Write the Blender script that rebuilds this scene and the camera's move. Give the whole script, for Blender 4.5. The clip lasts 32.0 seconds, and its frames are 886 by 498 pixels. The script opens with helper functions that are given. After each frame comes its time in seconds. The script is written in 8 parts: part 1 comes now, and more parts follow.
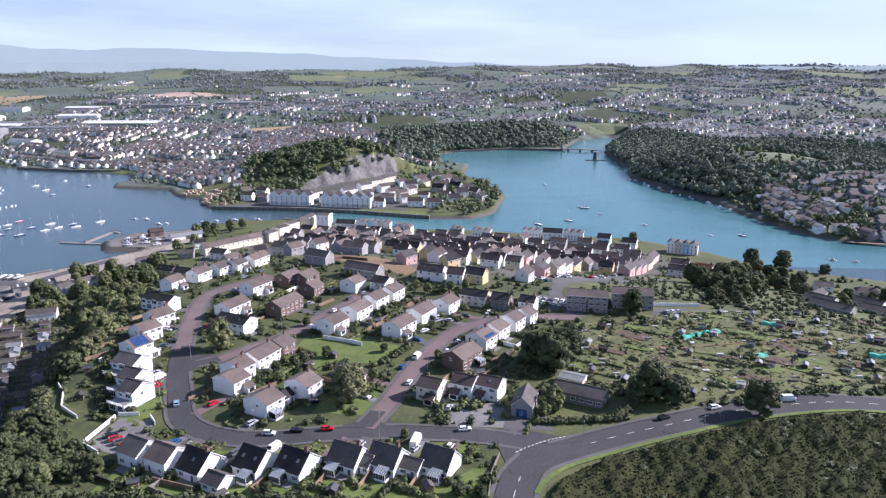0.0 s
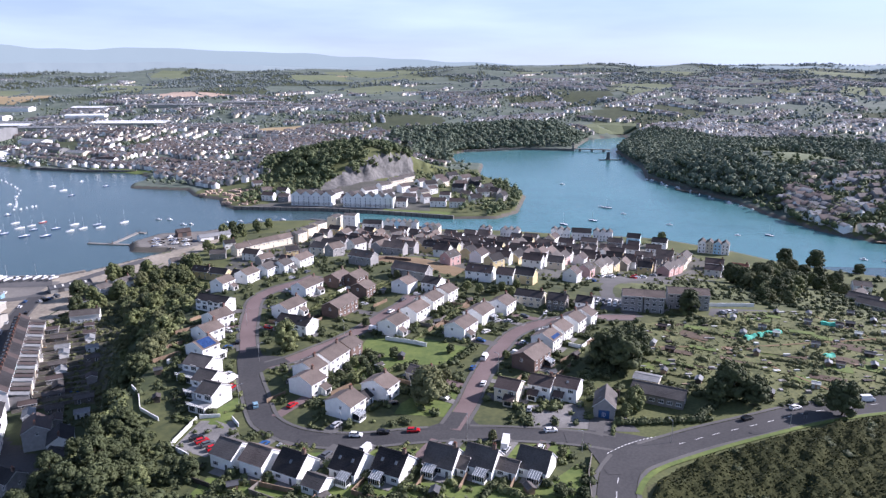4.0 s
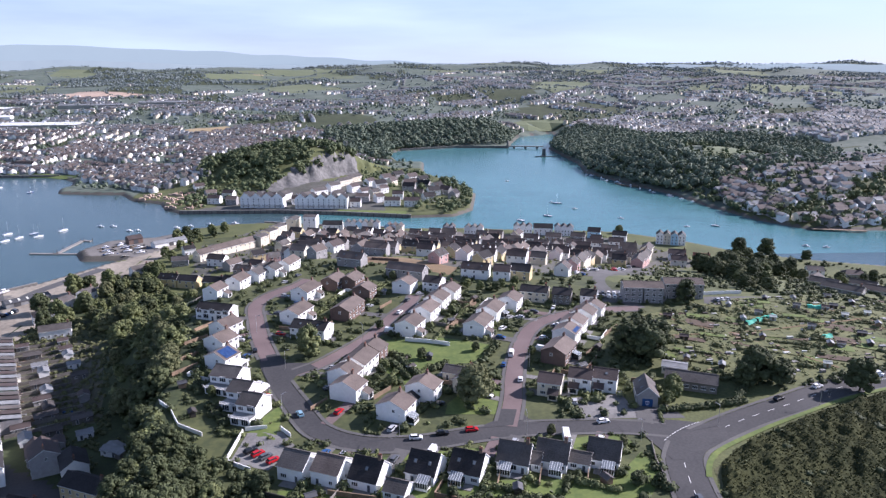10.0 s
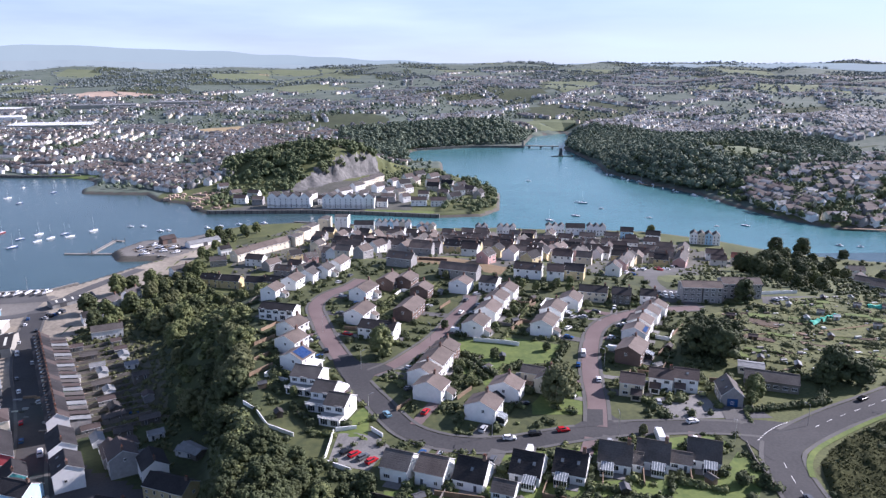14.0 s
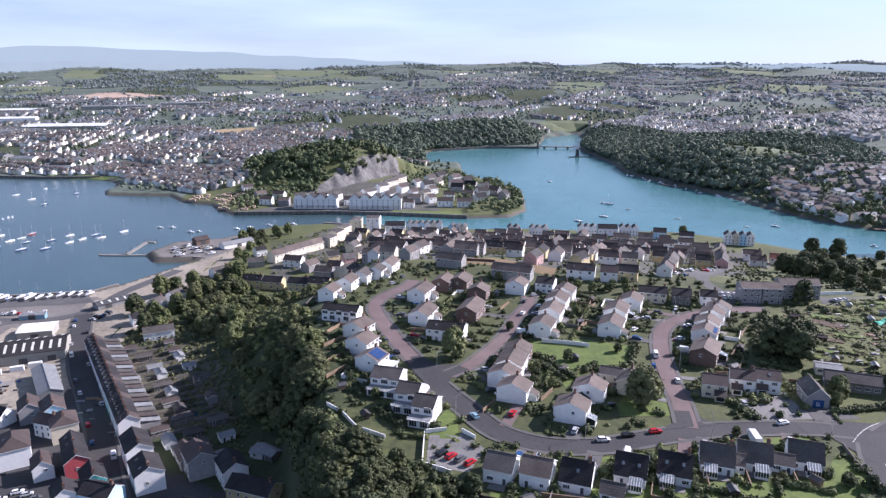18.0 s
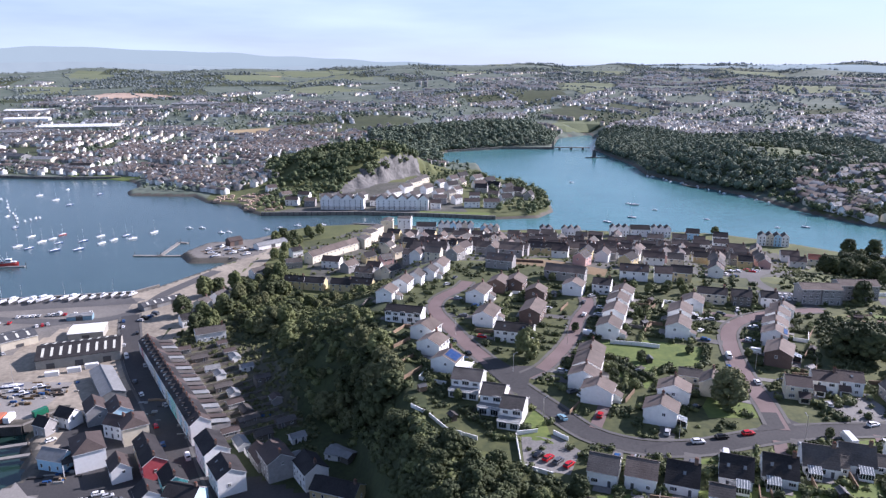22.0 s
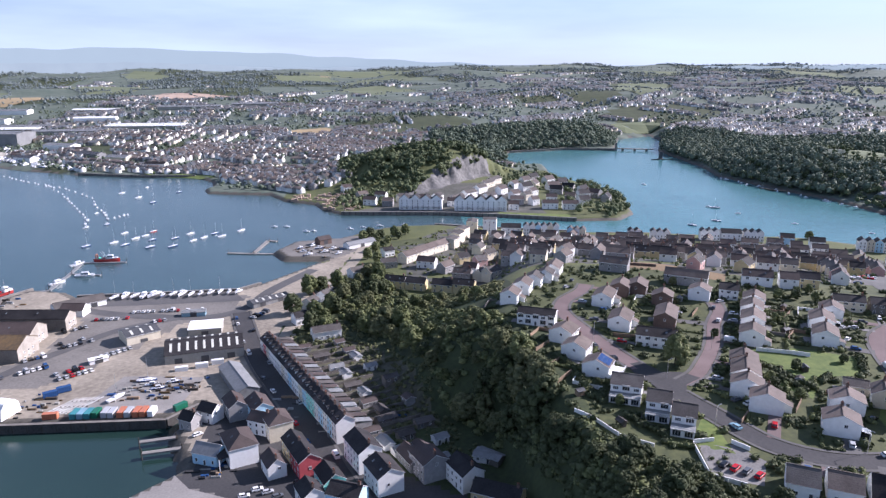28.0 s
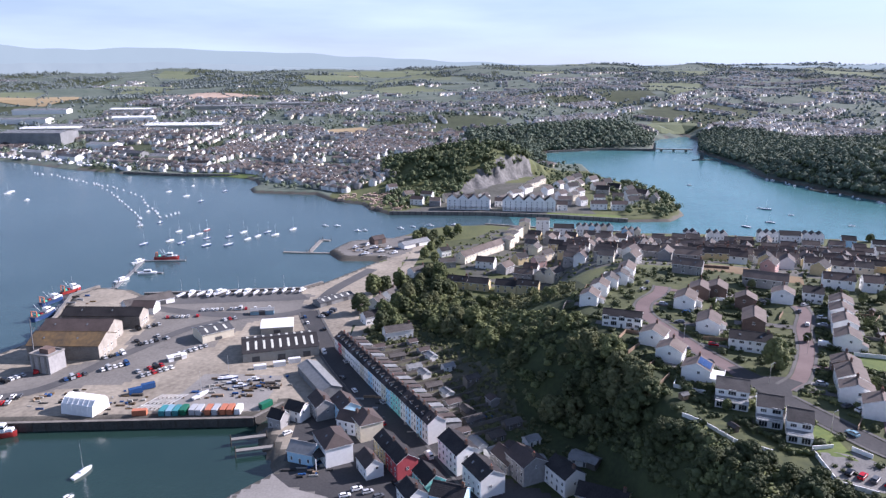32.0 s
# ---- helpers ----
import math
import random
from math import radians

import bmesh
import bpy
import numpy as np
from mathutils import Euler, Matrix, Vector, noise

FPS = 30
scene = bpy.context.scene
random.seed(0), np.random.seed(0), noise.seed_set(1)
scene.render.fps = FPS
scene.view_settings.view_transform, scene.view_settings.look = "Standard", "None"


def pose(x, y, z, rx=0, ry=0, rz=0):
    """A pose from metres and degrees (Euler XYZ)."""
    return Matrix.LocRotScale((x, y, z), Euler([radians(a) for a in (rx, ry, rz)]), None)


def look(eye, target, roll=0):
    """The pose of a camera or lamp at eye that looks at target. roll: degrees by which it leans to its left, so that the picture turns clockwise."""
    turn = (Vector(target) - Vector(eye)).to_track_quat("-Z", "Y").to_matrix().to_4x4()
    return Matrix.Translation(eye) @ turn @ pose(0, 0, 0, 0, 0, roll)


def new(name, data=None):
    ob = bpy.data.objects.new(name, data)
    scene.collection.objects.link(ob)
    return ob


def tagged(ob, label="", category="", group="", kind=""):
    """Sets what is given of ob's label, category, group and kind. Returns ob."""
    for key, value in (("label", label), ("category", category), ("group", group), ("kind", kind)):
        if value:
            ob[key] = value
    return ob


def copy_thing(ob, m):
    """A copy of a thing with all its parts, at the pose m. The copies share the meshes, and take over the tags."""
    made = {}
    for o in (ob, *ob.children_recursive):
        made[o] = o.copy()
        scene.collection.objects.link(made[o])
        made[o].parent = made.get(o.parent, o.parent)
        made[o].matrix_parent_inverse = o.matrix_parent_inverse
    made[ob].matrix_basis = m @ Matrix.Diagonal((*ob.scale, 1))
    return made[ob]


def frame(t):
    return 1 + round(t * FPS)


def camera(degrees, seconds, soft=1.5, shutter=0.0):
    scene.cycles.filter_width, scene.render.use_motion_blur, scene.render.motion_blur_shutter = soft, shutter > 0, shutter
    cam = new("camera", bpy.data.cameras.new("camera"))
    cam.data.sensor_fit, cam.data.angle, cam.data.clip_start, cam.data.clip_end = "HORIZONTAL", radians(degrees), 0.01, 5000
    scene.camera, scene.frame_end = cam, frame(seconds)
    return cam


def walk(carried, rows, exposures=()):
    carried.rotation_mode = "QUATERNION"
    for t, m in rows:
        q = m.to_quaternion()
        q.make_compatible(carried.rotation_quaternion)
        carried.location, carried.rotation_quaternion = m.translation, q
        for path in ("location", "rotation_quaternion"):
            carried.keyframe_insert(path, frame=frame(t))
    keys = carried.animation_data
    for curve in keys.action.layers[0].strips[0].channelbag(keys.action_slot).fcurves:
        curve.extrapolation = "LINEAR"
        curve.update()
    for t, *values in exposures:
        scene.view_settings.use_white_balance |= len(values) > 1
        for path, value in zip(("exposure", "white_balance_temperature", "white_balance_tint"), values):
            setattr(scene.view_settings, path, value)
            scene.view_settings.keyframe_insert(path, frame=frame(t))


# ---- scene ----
cam = camera(64.7, 32.0, soft=1.35)
METRES, EYE, TILT, LEAN, TURN = 225.0, 150.0, -14.4, 0.0, 0.0
ROWS = [
    (0.0, 0.0, 0.0, 0.0, 0.0, 0.0, -0.0),
    (0.5, -0.0159, 0.0003, 0.0003, 0.02, -0.01, 0.0),
    (1.0, -0.0319, 0.0005, 0.0006, 0.02, -0.01, 0.01),
    (1.5, -0.0479, 0.0008, 0.0008, 0.03, -0.02, 0.01),
    (2.0, -0.0629, 0.0011, 0.0012, 0.04, -0.03, 0.02),
    (2.5, -0.0788, 0.0014, 0.0015, 0.04, -0.02, 0.04),
    (3.0, -0.095, 0.0019, 0.0017, 0.05, -0.03, 0.02),
    (3.5, -0.111, 0.0021, 0.002, 0.05, -0.03, 0.01),
    (5.5, -0.1742, 0.0034, 0.0028, -3.01, -0.07, 0.75),
    (6.0, -0.1903, 0.0039, 0.0031, -3.72, -0.09, 0.92),
    (6.5, -0.2064, 0.0047, 0.0033, -4.16, -0.11, 1.05),
    (7.0, -0.2224, 0.0057, 0.0038, -4.73, -0.13, 1.2),
    (7.5, -0.2386, 0.0069, 0.0042, -5.33, -0.16, 1.34),
    (8.0, -0.2545, 0.0083, 0.0046, -5.9, -0.18, 1.48),
    (8.5, -0.2705, 0.0099, 0.005, -6.46, -0.21, 1.63),
    (9.0, -0.2866, 0.0115, 0.0054, -6.95, -0.24, 1.76),
    (9.5, -0.3031, 0.0133, 0.0059, -7.12, -0.26, 1.82),
    (10.0, -0.3189, 0.0151, 0.0063, -7.12, -0.27, 1.84),
    (10.5, -0.3349, 0.0171, 0.0069, -7.1, -0.29, 1.85),
    (11.0, -0.3509, 0.0191, 0.0072, -7.1, -0.29, 1.86),
    (11.5, -0.367, 0.0212, 0.0077, -7.1, -0.29, 1.85),
    (12.0, -0.3829, 0.0234, 0.0086, -7.1, -0.3, 1.87),
    (12.5, -0.3988, 0.0256, 0.0093, -7.11, -0.3, 1.87),
    (13.0, -0.4149, 0.0277, 0.0097, -7.11, -0.29, 1.86),
    (13.5, -0.4308, 0.0303, 0.0104, -7.11, -0.3, 1.88),
    (14.0, -0.4468, 0.0326, 0.0109, -7.11, -0.29, 1.87),
    (14.5, -0.4626, 0.0349, 0.0116, -7.11, -0.29, 1.89),
    (16.5, -0.5266, 0.0449, 0.0133, -7.12, -0.23, 1.9),
    (17.0, -0.5427, 0.0471, 0.0139, -7.12, -0.22, 1.9),
    (17.5, -0.5585, 0.0497, 0.0146, -7.12, -0.22, 1.91),
    (18.0, -0.5745, 0.052, 0.0153, -7.11, -0.22, 1.9),
    (18.5, -0.5905, 0.0543, 0.0161, -7.12, -0.22, 1.9),
    (19.0, -0.6066, 0.0566, 0.0168, -7.12, -0.2, 1.89),
    (19.5, -0.6227, 0.0589, 0.0176, -7.12, -0.19, 1.9),
    (20.0, -0.6387, 0.0613, 0.0182, -7.12, -0.17, 1.9),
    (20.5, -0.6545, 0.0638, 0.0186, -7.12, -0.16, 1.89),
    (21.0, -0.6706, 0.0664, 0.019, -7.11, -0.16, 1.88),
    (21.5, -0.6866, 0.0689, 0.0196, -7.11, -0.16, 1.88),
    (22.0, -0.7026, 0.0713, 0.0203, -7.12, -0.17, 1.88),
    (22.5, -0.7187, 0.0738, 0.0209, -7.13, -0.17, 1.89),
    (23.0, -0.7346, 0.0762, 0.0216, -7.11, -0.16, 1.88),
    (23.5, -0.7506, 0.0786, 0.0222, -7.11, -0.16, 1.88),
    (24.0, -0.7667, 0.0811, 0.0229, -7.12, -0.15, 1.88),
    (24.5, -0.7831, 0.0834, 0.0235, -6.88, -0.14, 1.82),
    (25.0, -0.7993, 0.0857, 0.0242, -6.34, -0.13, 1.69),
    (25.5, -0.8152, 0.0879, 0.025, -5.74, -0.11, 1.55),
    (26.0, -0.8312, 0.0902, 0.0257, -5.36, -0.11, 1.45),
    (26.5, -0.8471, 0.0925, 0.0262, -5.01, -0.1, 1.36),
    (28.5, -0.912, 0.0994, 0.029, -3.83, -0.06, 1.07),
    (29.0, -0.9282, 0.1011, 0.0296, -3.59, -0.06, 1.01),
    (29.5, -0.9444, 0.1028, 0.03, -3.37, -0.06, 0.95),
    (30.0, -0.9604, 0.1044, 0.0306, -3.17, -0.06, 0.9),
    (30.5, -0.9762, 0.1061, 0.0309, -2.97, -0.06, 0.85),
    (31.0, -0.9924, 0.1076, 0.0313, -2.77, -0.06, 0.81),
    (31.5, -1.0081, 0.1091, 0.0317, -2.58, -0.06, 0.77),
    (32.0, -1.024, 0.1107, 0.032, -2.39, -0.06, 0.73),
]
walk(cam, [(t, pose(0, 0, EYE, TILT, LEAN, TURN) @ pose(METRES * x, METRES * y, METRES * z, 90 + pitch, roll, yaw)) for t, x, y, z, yaw, pitch, roll in ROWS],
     [(0.0, 0.94, 5560, 26), (32.0, 0.94, 5560, 26)])

# ---- daylight ----
SUN_AZIMUTH, SUN_HEIGHT = 76.0, 31.0
world = bpy.data.worlds.new("world")
scene.world = world
world.use_nodes = True
wn, wl = world.node_tree.nodes, world.node_tree.links
sky = wn.new("ShaderNodeTexSky")
sky.sky_type = "NISHITA"
sky.sun_disc = False
sky.sun_elevation, sky.sun_rotation = radians(SUN_HEIGHT), radians(SUN_AZIMUTH)
sky.altitude, sky.air_density, sky.dust_density, sky.ozone_density = 150, 1.0, 0.45, 3.0
way, wide, wisp, veil, haze = wn.new("ShaderNodeTexCoord"), wn.new("ShaderNodeMapping"), wn.new("ShaderNodeTexNoise"), wn.new("ShaderNodeMapRange"), wn.new("ShaderNodeMix")
wide.inputs["Scale"].default_value = (2.0, 2.0, 14.0)
wl.new(way.outputs["Generated"], wide.inputs["Vector"])
wl.new(wide.outputs[0], wisp.inputs["Vector"])
wisp.inputs["Scale"].default_value, wisp.inputs["Detail"].default_value = 1.6, 6
veil.inputs["From Min"].default_value, veil.inputs["From Max"].default_value, veil.inputs["To Max"].default_value = 0.36, 0.80, 0.55
wl.new(wisp.outputs["Fac"], veil.inputs["Value"])
haze.data_type = "RGBA"
haze.inputs[7].default_value = (8.0, 9.5, 10.8, 1)
height, low, both = wn.new("ShaderNodeSeparateXYZ"), wn.new("ShaderNodeMapRange"), wn.new("ShaderNodeMath")
wl.new(way.outputs["Generated"], height.inputs[0])
wl.new(height.outputs["Z"], low.inputs["Value"])
low.inputs["From Min"].default_value, low.inputs["From Max"].default_value, low.inputs["To Min"].default_value, low.inputs["To Max"].default_value = 0.0, 0.3, 0.5, 0.0
both.operation, both.use_clamp = "ADD", True
wl.new(veil.outputs["Result"], both.inputs[0])
wl.new(low.outputs["Result"], both.inputs[1])
wl.new(both.outputs[0], haze.inputs[0])
wl.new(sky.outputs[0], haze.inputs[6])
wl.new(haze.outputs[2], wn["Background"].inputs[0])
wn["Background"].inputs[1].default_value = 0.055
sun = new("sun", bpy.data.lights.new("sun", "SUN"))
sun.data.energy, sun.data.angle, sun.data.color = 5.0, radians(0.6), (1.0, 0.905, 0.775)
a, e = radians(SUN_AZIMUTH), radians(SUN_HEIGHT)
sun.matrix_world = look((0, 0, 0), (-math.sin(a) * math.cos(e), -math.cos(a) * math.cos(e), -math.sin(e)))


# ---- materials ----
def material(name, dark, light, rough=0.8, grain=4.0, patch=0.15, metal=0.0, relief=0.0, spread=0.0, gloss=0.5):
    """A surface whose colour wanders between two tones at two scales; spread varies it from piece to piece."""
    m = bpy.data.materials.new(name)
    m.use_nodes = True
    n, l = m.node_tree.nodes, m.node_tree.links
    b = n["Principled BSDF"]
    b.inputs["Roughness"].default_value, b.inputs["Metallic"].default_value = rough, metal
    b.inputs["Specular IOR Level"].default_value = gloss
    place = n.new("ShaderNodeNewGeometry")
    fine, coarse = n.new("ShaderNodeTexNoise"), n.new("ShaderNodeTexNoise")
    fine.inputs["Scale"].default_value, coarse.inputs["Scale"].default_value = grain, patch
    fine.inputs["Detail"].default_value = coarse.inputs["Detail"].default_value = 5
    l.new(place.outputs["Position"], fine.inputs["Vector"])
    l.new(place.outputs["Position"], coarse.inputs["Vector"])
    blend = n.new("ShaderNodeMath")
    blend.operation = "MULTIPLY_ADD"
    l.new(coarse.outputs["Fac"], blend.inputs[0])
    blend.inputs[1].default_value = 1.1
    l.new(fine.outputs["Fac"], blend.inputs[2])
    span = n.new("ShaderNodeMapRange")
    span.inputs["From Min"].default_value, span.inputs["From Max"].default_value = 0.72, 1.38
    l.new(blend.outputs[0], span.inputs["Value"])
    mix = n.new("ShaderNodeMix")
    mix.data_type = "RGBA"
    mix.inputs[6].default_value, mix.inputs[7].default_value = (*dark, 1), (*light, 1)
    l.new(span.outputs["Result"], mix.inputs[0])
    out = mix.outputs[2]
    if spread:
        info, hsv, vary = n.new("ShaderNodeObjectInfo"), n.new("ShaderNodeHueSaturation"), n.new("ShaderNodeMapRange")
        add = n.new("ShaderNodeMath")
        add.operation = "ADD"
        wrap = n.new("ShaderNodeMath")
        wrap.operation = "FRACT"
        l.new(info.outputs["Random"], add.inputs[0])
        l.new(place.outputs["Random Per Island"], add.inputs[1])
        l.new(add.outputs[0], wrap.inputs[0])
        vary.inputs["To Min"].default_value, vary.inputs["To Max"].default_value = 1 - spread, 1 + spread
        l.new(wrap.outputs[0], vary.inputs["Value"])
        l.new(vary.outputs["Result"], hsv.inputs["Value"])
        l.new(out, hsv.inputs["Color"])
        out = hsv.outputs["Color"]
    l.new(out, b.inputs["Base Color"])
    if relief:
        bm = n.new("ShaderNodeBump")
        bm.inputs["Strength"].default_value, bm.inputs["Distance"].default_value = 0.6, relief
        l.new(fine.outputs["Fac"], bm.inputs["Height"])
        l.new(bm.outputs["Normal"], b.inputs["Normal"])
    return m


M = {}


def mt(key, *args, **kw):
    M[key] = material(key, *args, **kw)


mt("grass", (0.045, 0.058, 0.016), (0.115, 0.125, 0.038), 0.9, 0.9, 0.05, relief=0.15)
mt("lawn", (0.032, 0.044, 0.013), (0.086, 0.094, 0.030), 0.9, 0.5, 0.10, relief=0.05)
mt("mown_lawn", (0.062, 0.098, 0.018), (0.135, 0.170, 0.036), 0.9, 0.6, 0.10, relief=0.05)
mt("plot_grass", (0.052, 0.064, 0.020), (0.150, 0.155, 0.056), 0.95, 0.8, 0.12, relief=0.2)
mt("street_garden", (0.050, 0.053, 0.038), (0.110, 0.106, 0.092), 0.9, 0.30, 0.06)
mt("terrace_garden", (0.034, 0.036, 0.022), (0.105, 0.100, 0.062), 0.95, 0.6, 0.12, relief=0.1)
mt("driveway", (0.12, 0.116, 0.110), (0.22, 0.212, 0.20), 0.9, 1.5, 0.15)
mt("heather", (0.018, 0.023, 0.009), (0.055, 0.058, 0.024), 0.95, 0.8, 0.05, relief=0.8, spread=0.12, gloss=0.1)
mt("bracken", (0.034, 0.040, 0.013), (0.088, 0.088, 0.032), 0.9, 0.3, 0.04, spread=0.2, gloss=0.15)
mt("rough_grass", (0.038, 0.044, 0.016), (0.095, 0.094, 0.036), 0.95, 0.6, 0.07, relief=0.2)
mt("dry_grass", (0.13, 0.088, 0.045), (0.22, 0.155, 0.08), 0.95, 0.7, 0.05, relief=0.1)
mt("stubble", (0.24, 0.18, 0.09), (0.34, 0.26, 0.14), 0.95, 0.3, 0.02)
mt("pasture", (0.090, 0.112, 0.055), (0.140, 0.160, 0.080), 0.95, 0.3, 0.01)
mt("conservatory_glass", (0.13, 0.15, 0.16), (0.20, 0.22, 0.235), 0.1, 1.0, 0.5)
mt("quay_tarmac", (0.110, 0.103, 0.093), (0.195, 0.182, 0.163), 0.9, 0.8, 0.05)
mt("town_ground", (0.055, 0.080, 0.058), (0.115, 0.138, 0.105), 0.95, 0.10, 0.02)
mt("wood_floor", (0.02, 0.03, 0.01), (0.05, 0.065, 0.02), 0.95, 0.5, 0.05)
mt("mud", (0.050, 0.047, 0.038), (0.120, 0.108, 0.086), 0.85, 0.8, 0.1, relief=0.1)
mt("seabed", (0.03, 0.05, 0.045), (0.06, 0.08, 0.07), 0.9, 0.4, 0.05)
mt("concrete", (0.17, 0.16, 0.145), (0.27, 0.255, 0.235), 0.85, 1.2, 0.06, relief=0.01)
mt("yard", (0.165, 0.142, 0.110), (0.355, 0.312, 0.245), 0.9, 0.45, 0.03, relief=0.01)
mt("asphalt", (0.060, 0.059, 0.060), (0.105, 0.102, 0.10), 0.9, 1.5, 0.06)
mt("street", (0.030, 0.030, 0.032), (0.058, 0.056, 0.056), 0.9, 1.2, 0.05)
mt("block_paving", (0.115, 0.080, 0.076), (0.172, 0.127, 0.120), 0.9, 3.0, 0.1)
mt("paving", (0.070, 0.068, 0.065), (0.118, 0.114, 0.108), 0.9, 3.0, 0.1)
mt("kerb", (0.3, 0.3, 0.29), (0.4, 0.4, 0.38), 0.9, 3.0, 0.3)
mt("road_paint", (0.55, 0.55, 0.53), (0.75, 0.75, 0.72), 0.7, 6.0, 0.6)
mt("render_white", (0.74, 0.735, 0.71), (0.86, 0.855, 0.83), 0.85, 0.8, 0.12, spread=0.06)
mt("render_cream", (0.58, 0.52, 0.40), (0.72, 0.66, 0.52), 0.85, 0.8, 0.12, spread=0.08)
mt("render_yellow", (0.52, 0.42, 0.22), (0.64, 0.53, 0.31), 0.85, 0.8, 0.12, spread=0.05)
mt("render_pink", (0.48, 0.30, 0.27), (0.60, 0.40, 0.36), 0.85, 0.8, 0.12, spread=0.05)
mt("render_blue", (0.36, 0.58, 0.72), (0.48, 0.70, 0.82), 0.85, 0.8, 0.12, spread=0.05)
mt("render_green", (0.22, 0.60, 0.52), (0.32, 0.72, 0.64), 0.85, 0.8, 0.12)
mt("render_red", (0.40, 0.06, 0.07), (0.52, 0.10, 0.11), 0.85, 0.8, 0.12)
mt("render_grey", (0.22, 0.215, 0.21), (0.34, 0.33, 0.32), 0.85, 0.8, 0.12, spread=0.1)
mt("stone_wall", (0.11, 0.10, 0.09), (0.24, 0.22, 0.19), 0.95, 2.0, 0.2, relief=0.06)
mt("dark_stone", (0.035, 0.033, 0.03), (0.085, 0.08, 0.072), 0.95, 1.0, 0.2, relief=0.05)
mt("stone_sunlit", (0.25, 0.225, 0.19), (0.42, 0.385, 0.33), 0.95, 1.2, 0.2, relief=0.04)
mt("brick", (0.10, 0.066, 0.054), (0.18, 0.125, 0.10), 0.9, 3.0, 0.2, relief=0.02, spread=0.08)
mt("tile_brown", (0.082, 0.064, 0.054), (0.150, 0.120, 0.102), 0.85, 2.2, 0.2, relief=0.05, spread=0.2)
mt("tile_grey", (0.056, 0.050, 0.047), (0.116, 0.106, 0.098), 0.85, 2.2, 0.2, relief=0.05, spread=0.2, gloss=0.3)
mt("slate_dark", (0.017, 0.016, 0.017), (0.044, 0.041, 0.042), 0.8, 2.2, 0.2, relief=0.04, spread=0.18, gloss=0.25)
mt("slate_brown", (0.042, 0.030, 0.027), (0.080, 0.060, 0.054), 0.8, 2.2, 0.2, relief=0.04, spread=0.15)
mt("tile_red", (0.26, 0.09, 0.06), (0.36, 0.14, 0.09), 0.85, 2.2, 0.2, relief=0.05, spread=0.1)
mt("tin_grey", (0.15, 0.155, 0.155), (0.25, 0.255, 0.255), 0.6, 0.6, 0.1, relief=0.02)
mt("tin_dark", (0.045, 0.048, 0.052), (0.09, 0.09, 0.094), 0.6, 0.6, 0.1, relief=0.02)
mt("cladding", (0.26, 0.25, 0.22), (0.36, 0.35, 0.31), 0.7, 0.5, 0.1)
mt("lichen_roof", (0.058, 0.044, 0.030), (0.170, 0.108, 0.044), 0.9, 0.5, 0.08, relief=0.05)
mt("timber", (0.16, 0.11, 0.07), (0.28, 0.20, 0.13), 0.85, 2.5, 0.3, relief=0.01, spread=0.2)
mt("dark_timber", (0.03, 0.025, 0.02), (0.07, 0.06, 0.05), 0.85, 2.5, 0.3)
mt("white_trim", (0.70, 0.70, 0.69), (0.84, 0.84, 0.82), 0.5, 3.0, 0.5)
mt("window_glass", (0.015, 0.018, 0.022), (0.035, 0.04, 0.045), 0.08, 1.0, 0.5)
mt("roof_light", (0.50, 0.50, 0.44), (0.66, 0.66, 0.58), 0.4, 1.0, 0.5)
mt("solar_glass", (0.02, 0.045, 0.13), (0.04, 0.08, 0.20), 0.12, 1.0, 0.5)
mt("bark", (0.05, 0.038, 0.026), (0.11, 0.09, 0.065), 0.95, 6.0, 0.8, relief=0.03)
mt("leaf", (0.078, 0.098, 0.036), (0.190, 0.206, 0.086), 0.75, 0.35, 0.04, spread=0.18, gloss=0.25)
mt("leaf_olive", (0.076, 0.086, 0.038), (0.165, 0.172, 0.080), 0.8, 0.35, 0.04, spread=0.18, gloss=0.25)
mt("leaf_dark", (0.038, 0.050, 0.022), (0.096, 0.112, 0.048), 0.75, 0.35, 0.04, spread=0.18, gloss=0.25)
mt("leaf_mid", (0.066, 0.090, 0.040), (0.130, 0.152, 0.070), 0.8, 0.12, 0.02, spread=0.15, gloss=0.3)
# two paled foliage tones, the hill one bluer: distance haze put into the colour
mt("leaf_far_haze", (0.088, 0.118, 0.080), (0.148, 0.180, 0.120), 0.85, 0.05, 0.008, spread=0.15, gloss=0.4)
mt("leaf_hill_haze", (0.140, 0.172, 0.168), (0.195, 0.228, 0.215), 0.85, 0.02, 0.004, spread=0.1, gloss=0.4)
# roof tones lightened so that the distance haze sits in their colour
mt("slate_far_haze", (0.078, 0.085, 0.092), (0.140, 0.148, 0.155), 0.6, 0.5, 0.02, spread=0.25)
mt("tile_far_haze", (0.092, 0.086, 0.082), (0.152, 0.142, 0.134), 0.7, 0.5, 0.02, spread=0.25)
mt("rock", (0.055, 0.054, 0.053), (0.20, 0.195, 0.185), 0.95, 0.25, 0.06, relief=1.2)
mt("rubble", (0.28, 0.20, 0.145), (0.46, 0.35, 0.27), 0.95, 0.5, 0.05, relief=0.3)
mt("boat_white", (0.70, 0.71, 0.72), (0.84, 0.84, 0.84), 0.3, 1.0, 0.5, spread=0.05)
mt("boat_blue", (0.03, 0.06, 0.16), (0.05, 0.09, 0.22), 0.3, 1.0, 0.5)
mt("boat_red", (0.34, 0.03, 0.03), (0.45, 0.05, 0.04), 0.4, 1.0, 0.5)
mt("sail_cover", (0.03, 0.05, 0.11), (0.06, 0.08, 0.16), 0.8, 2.0, 0.5)
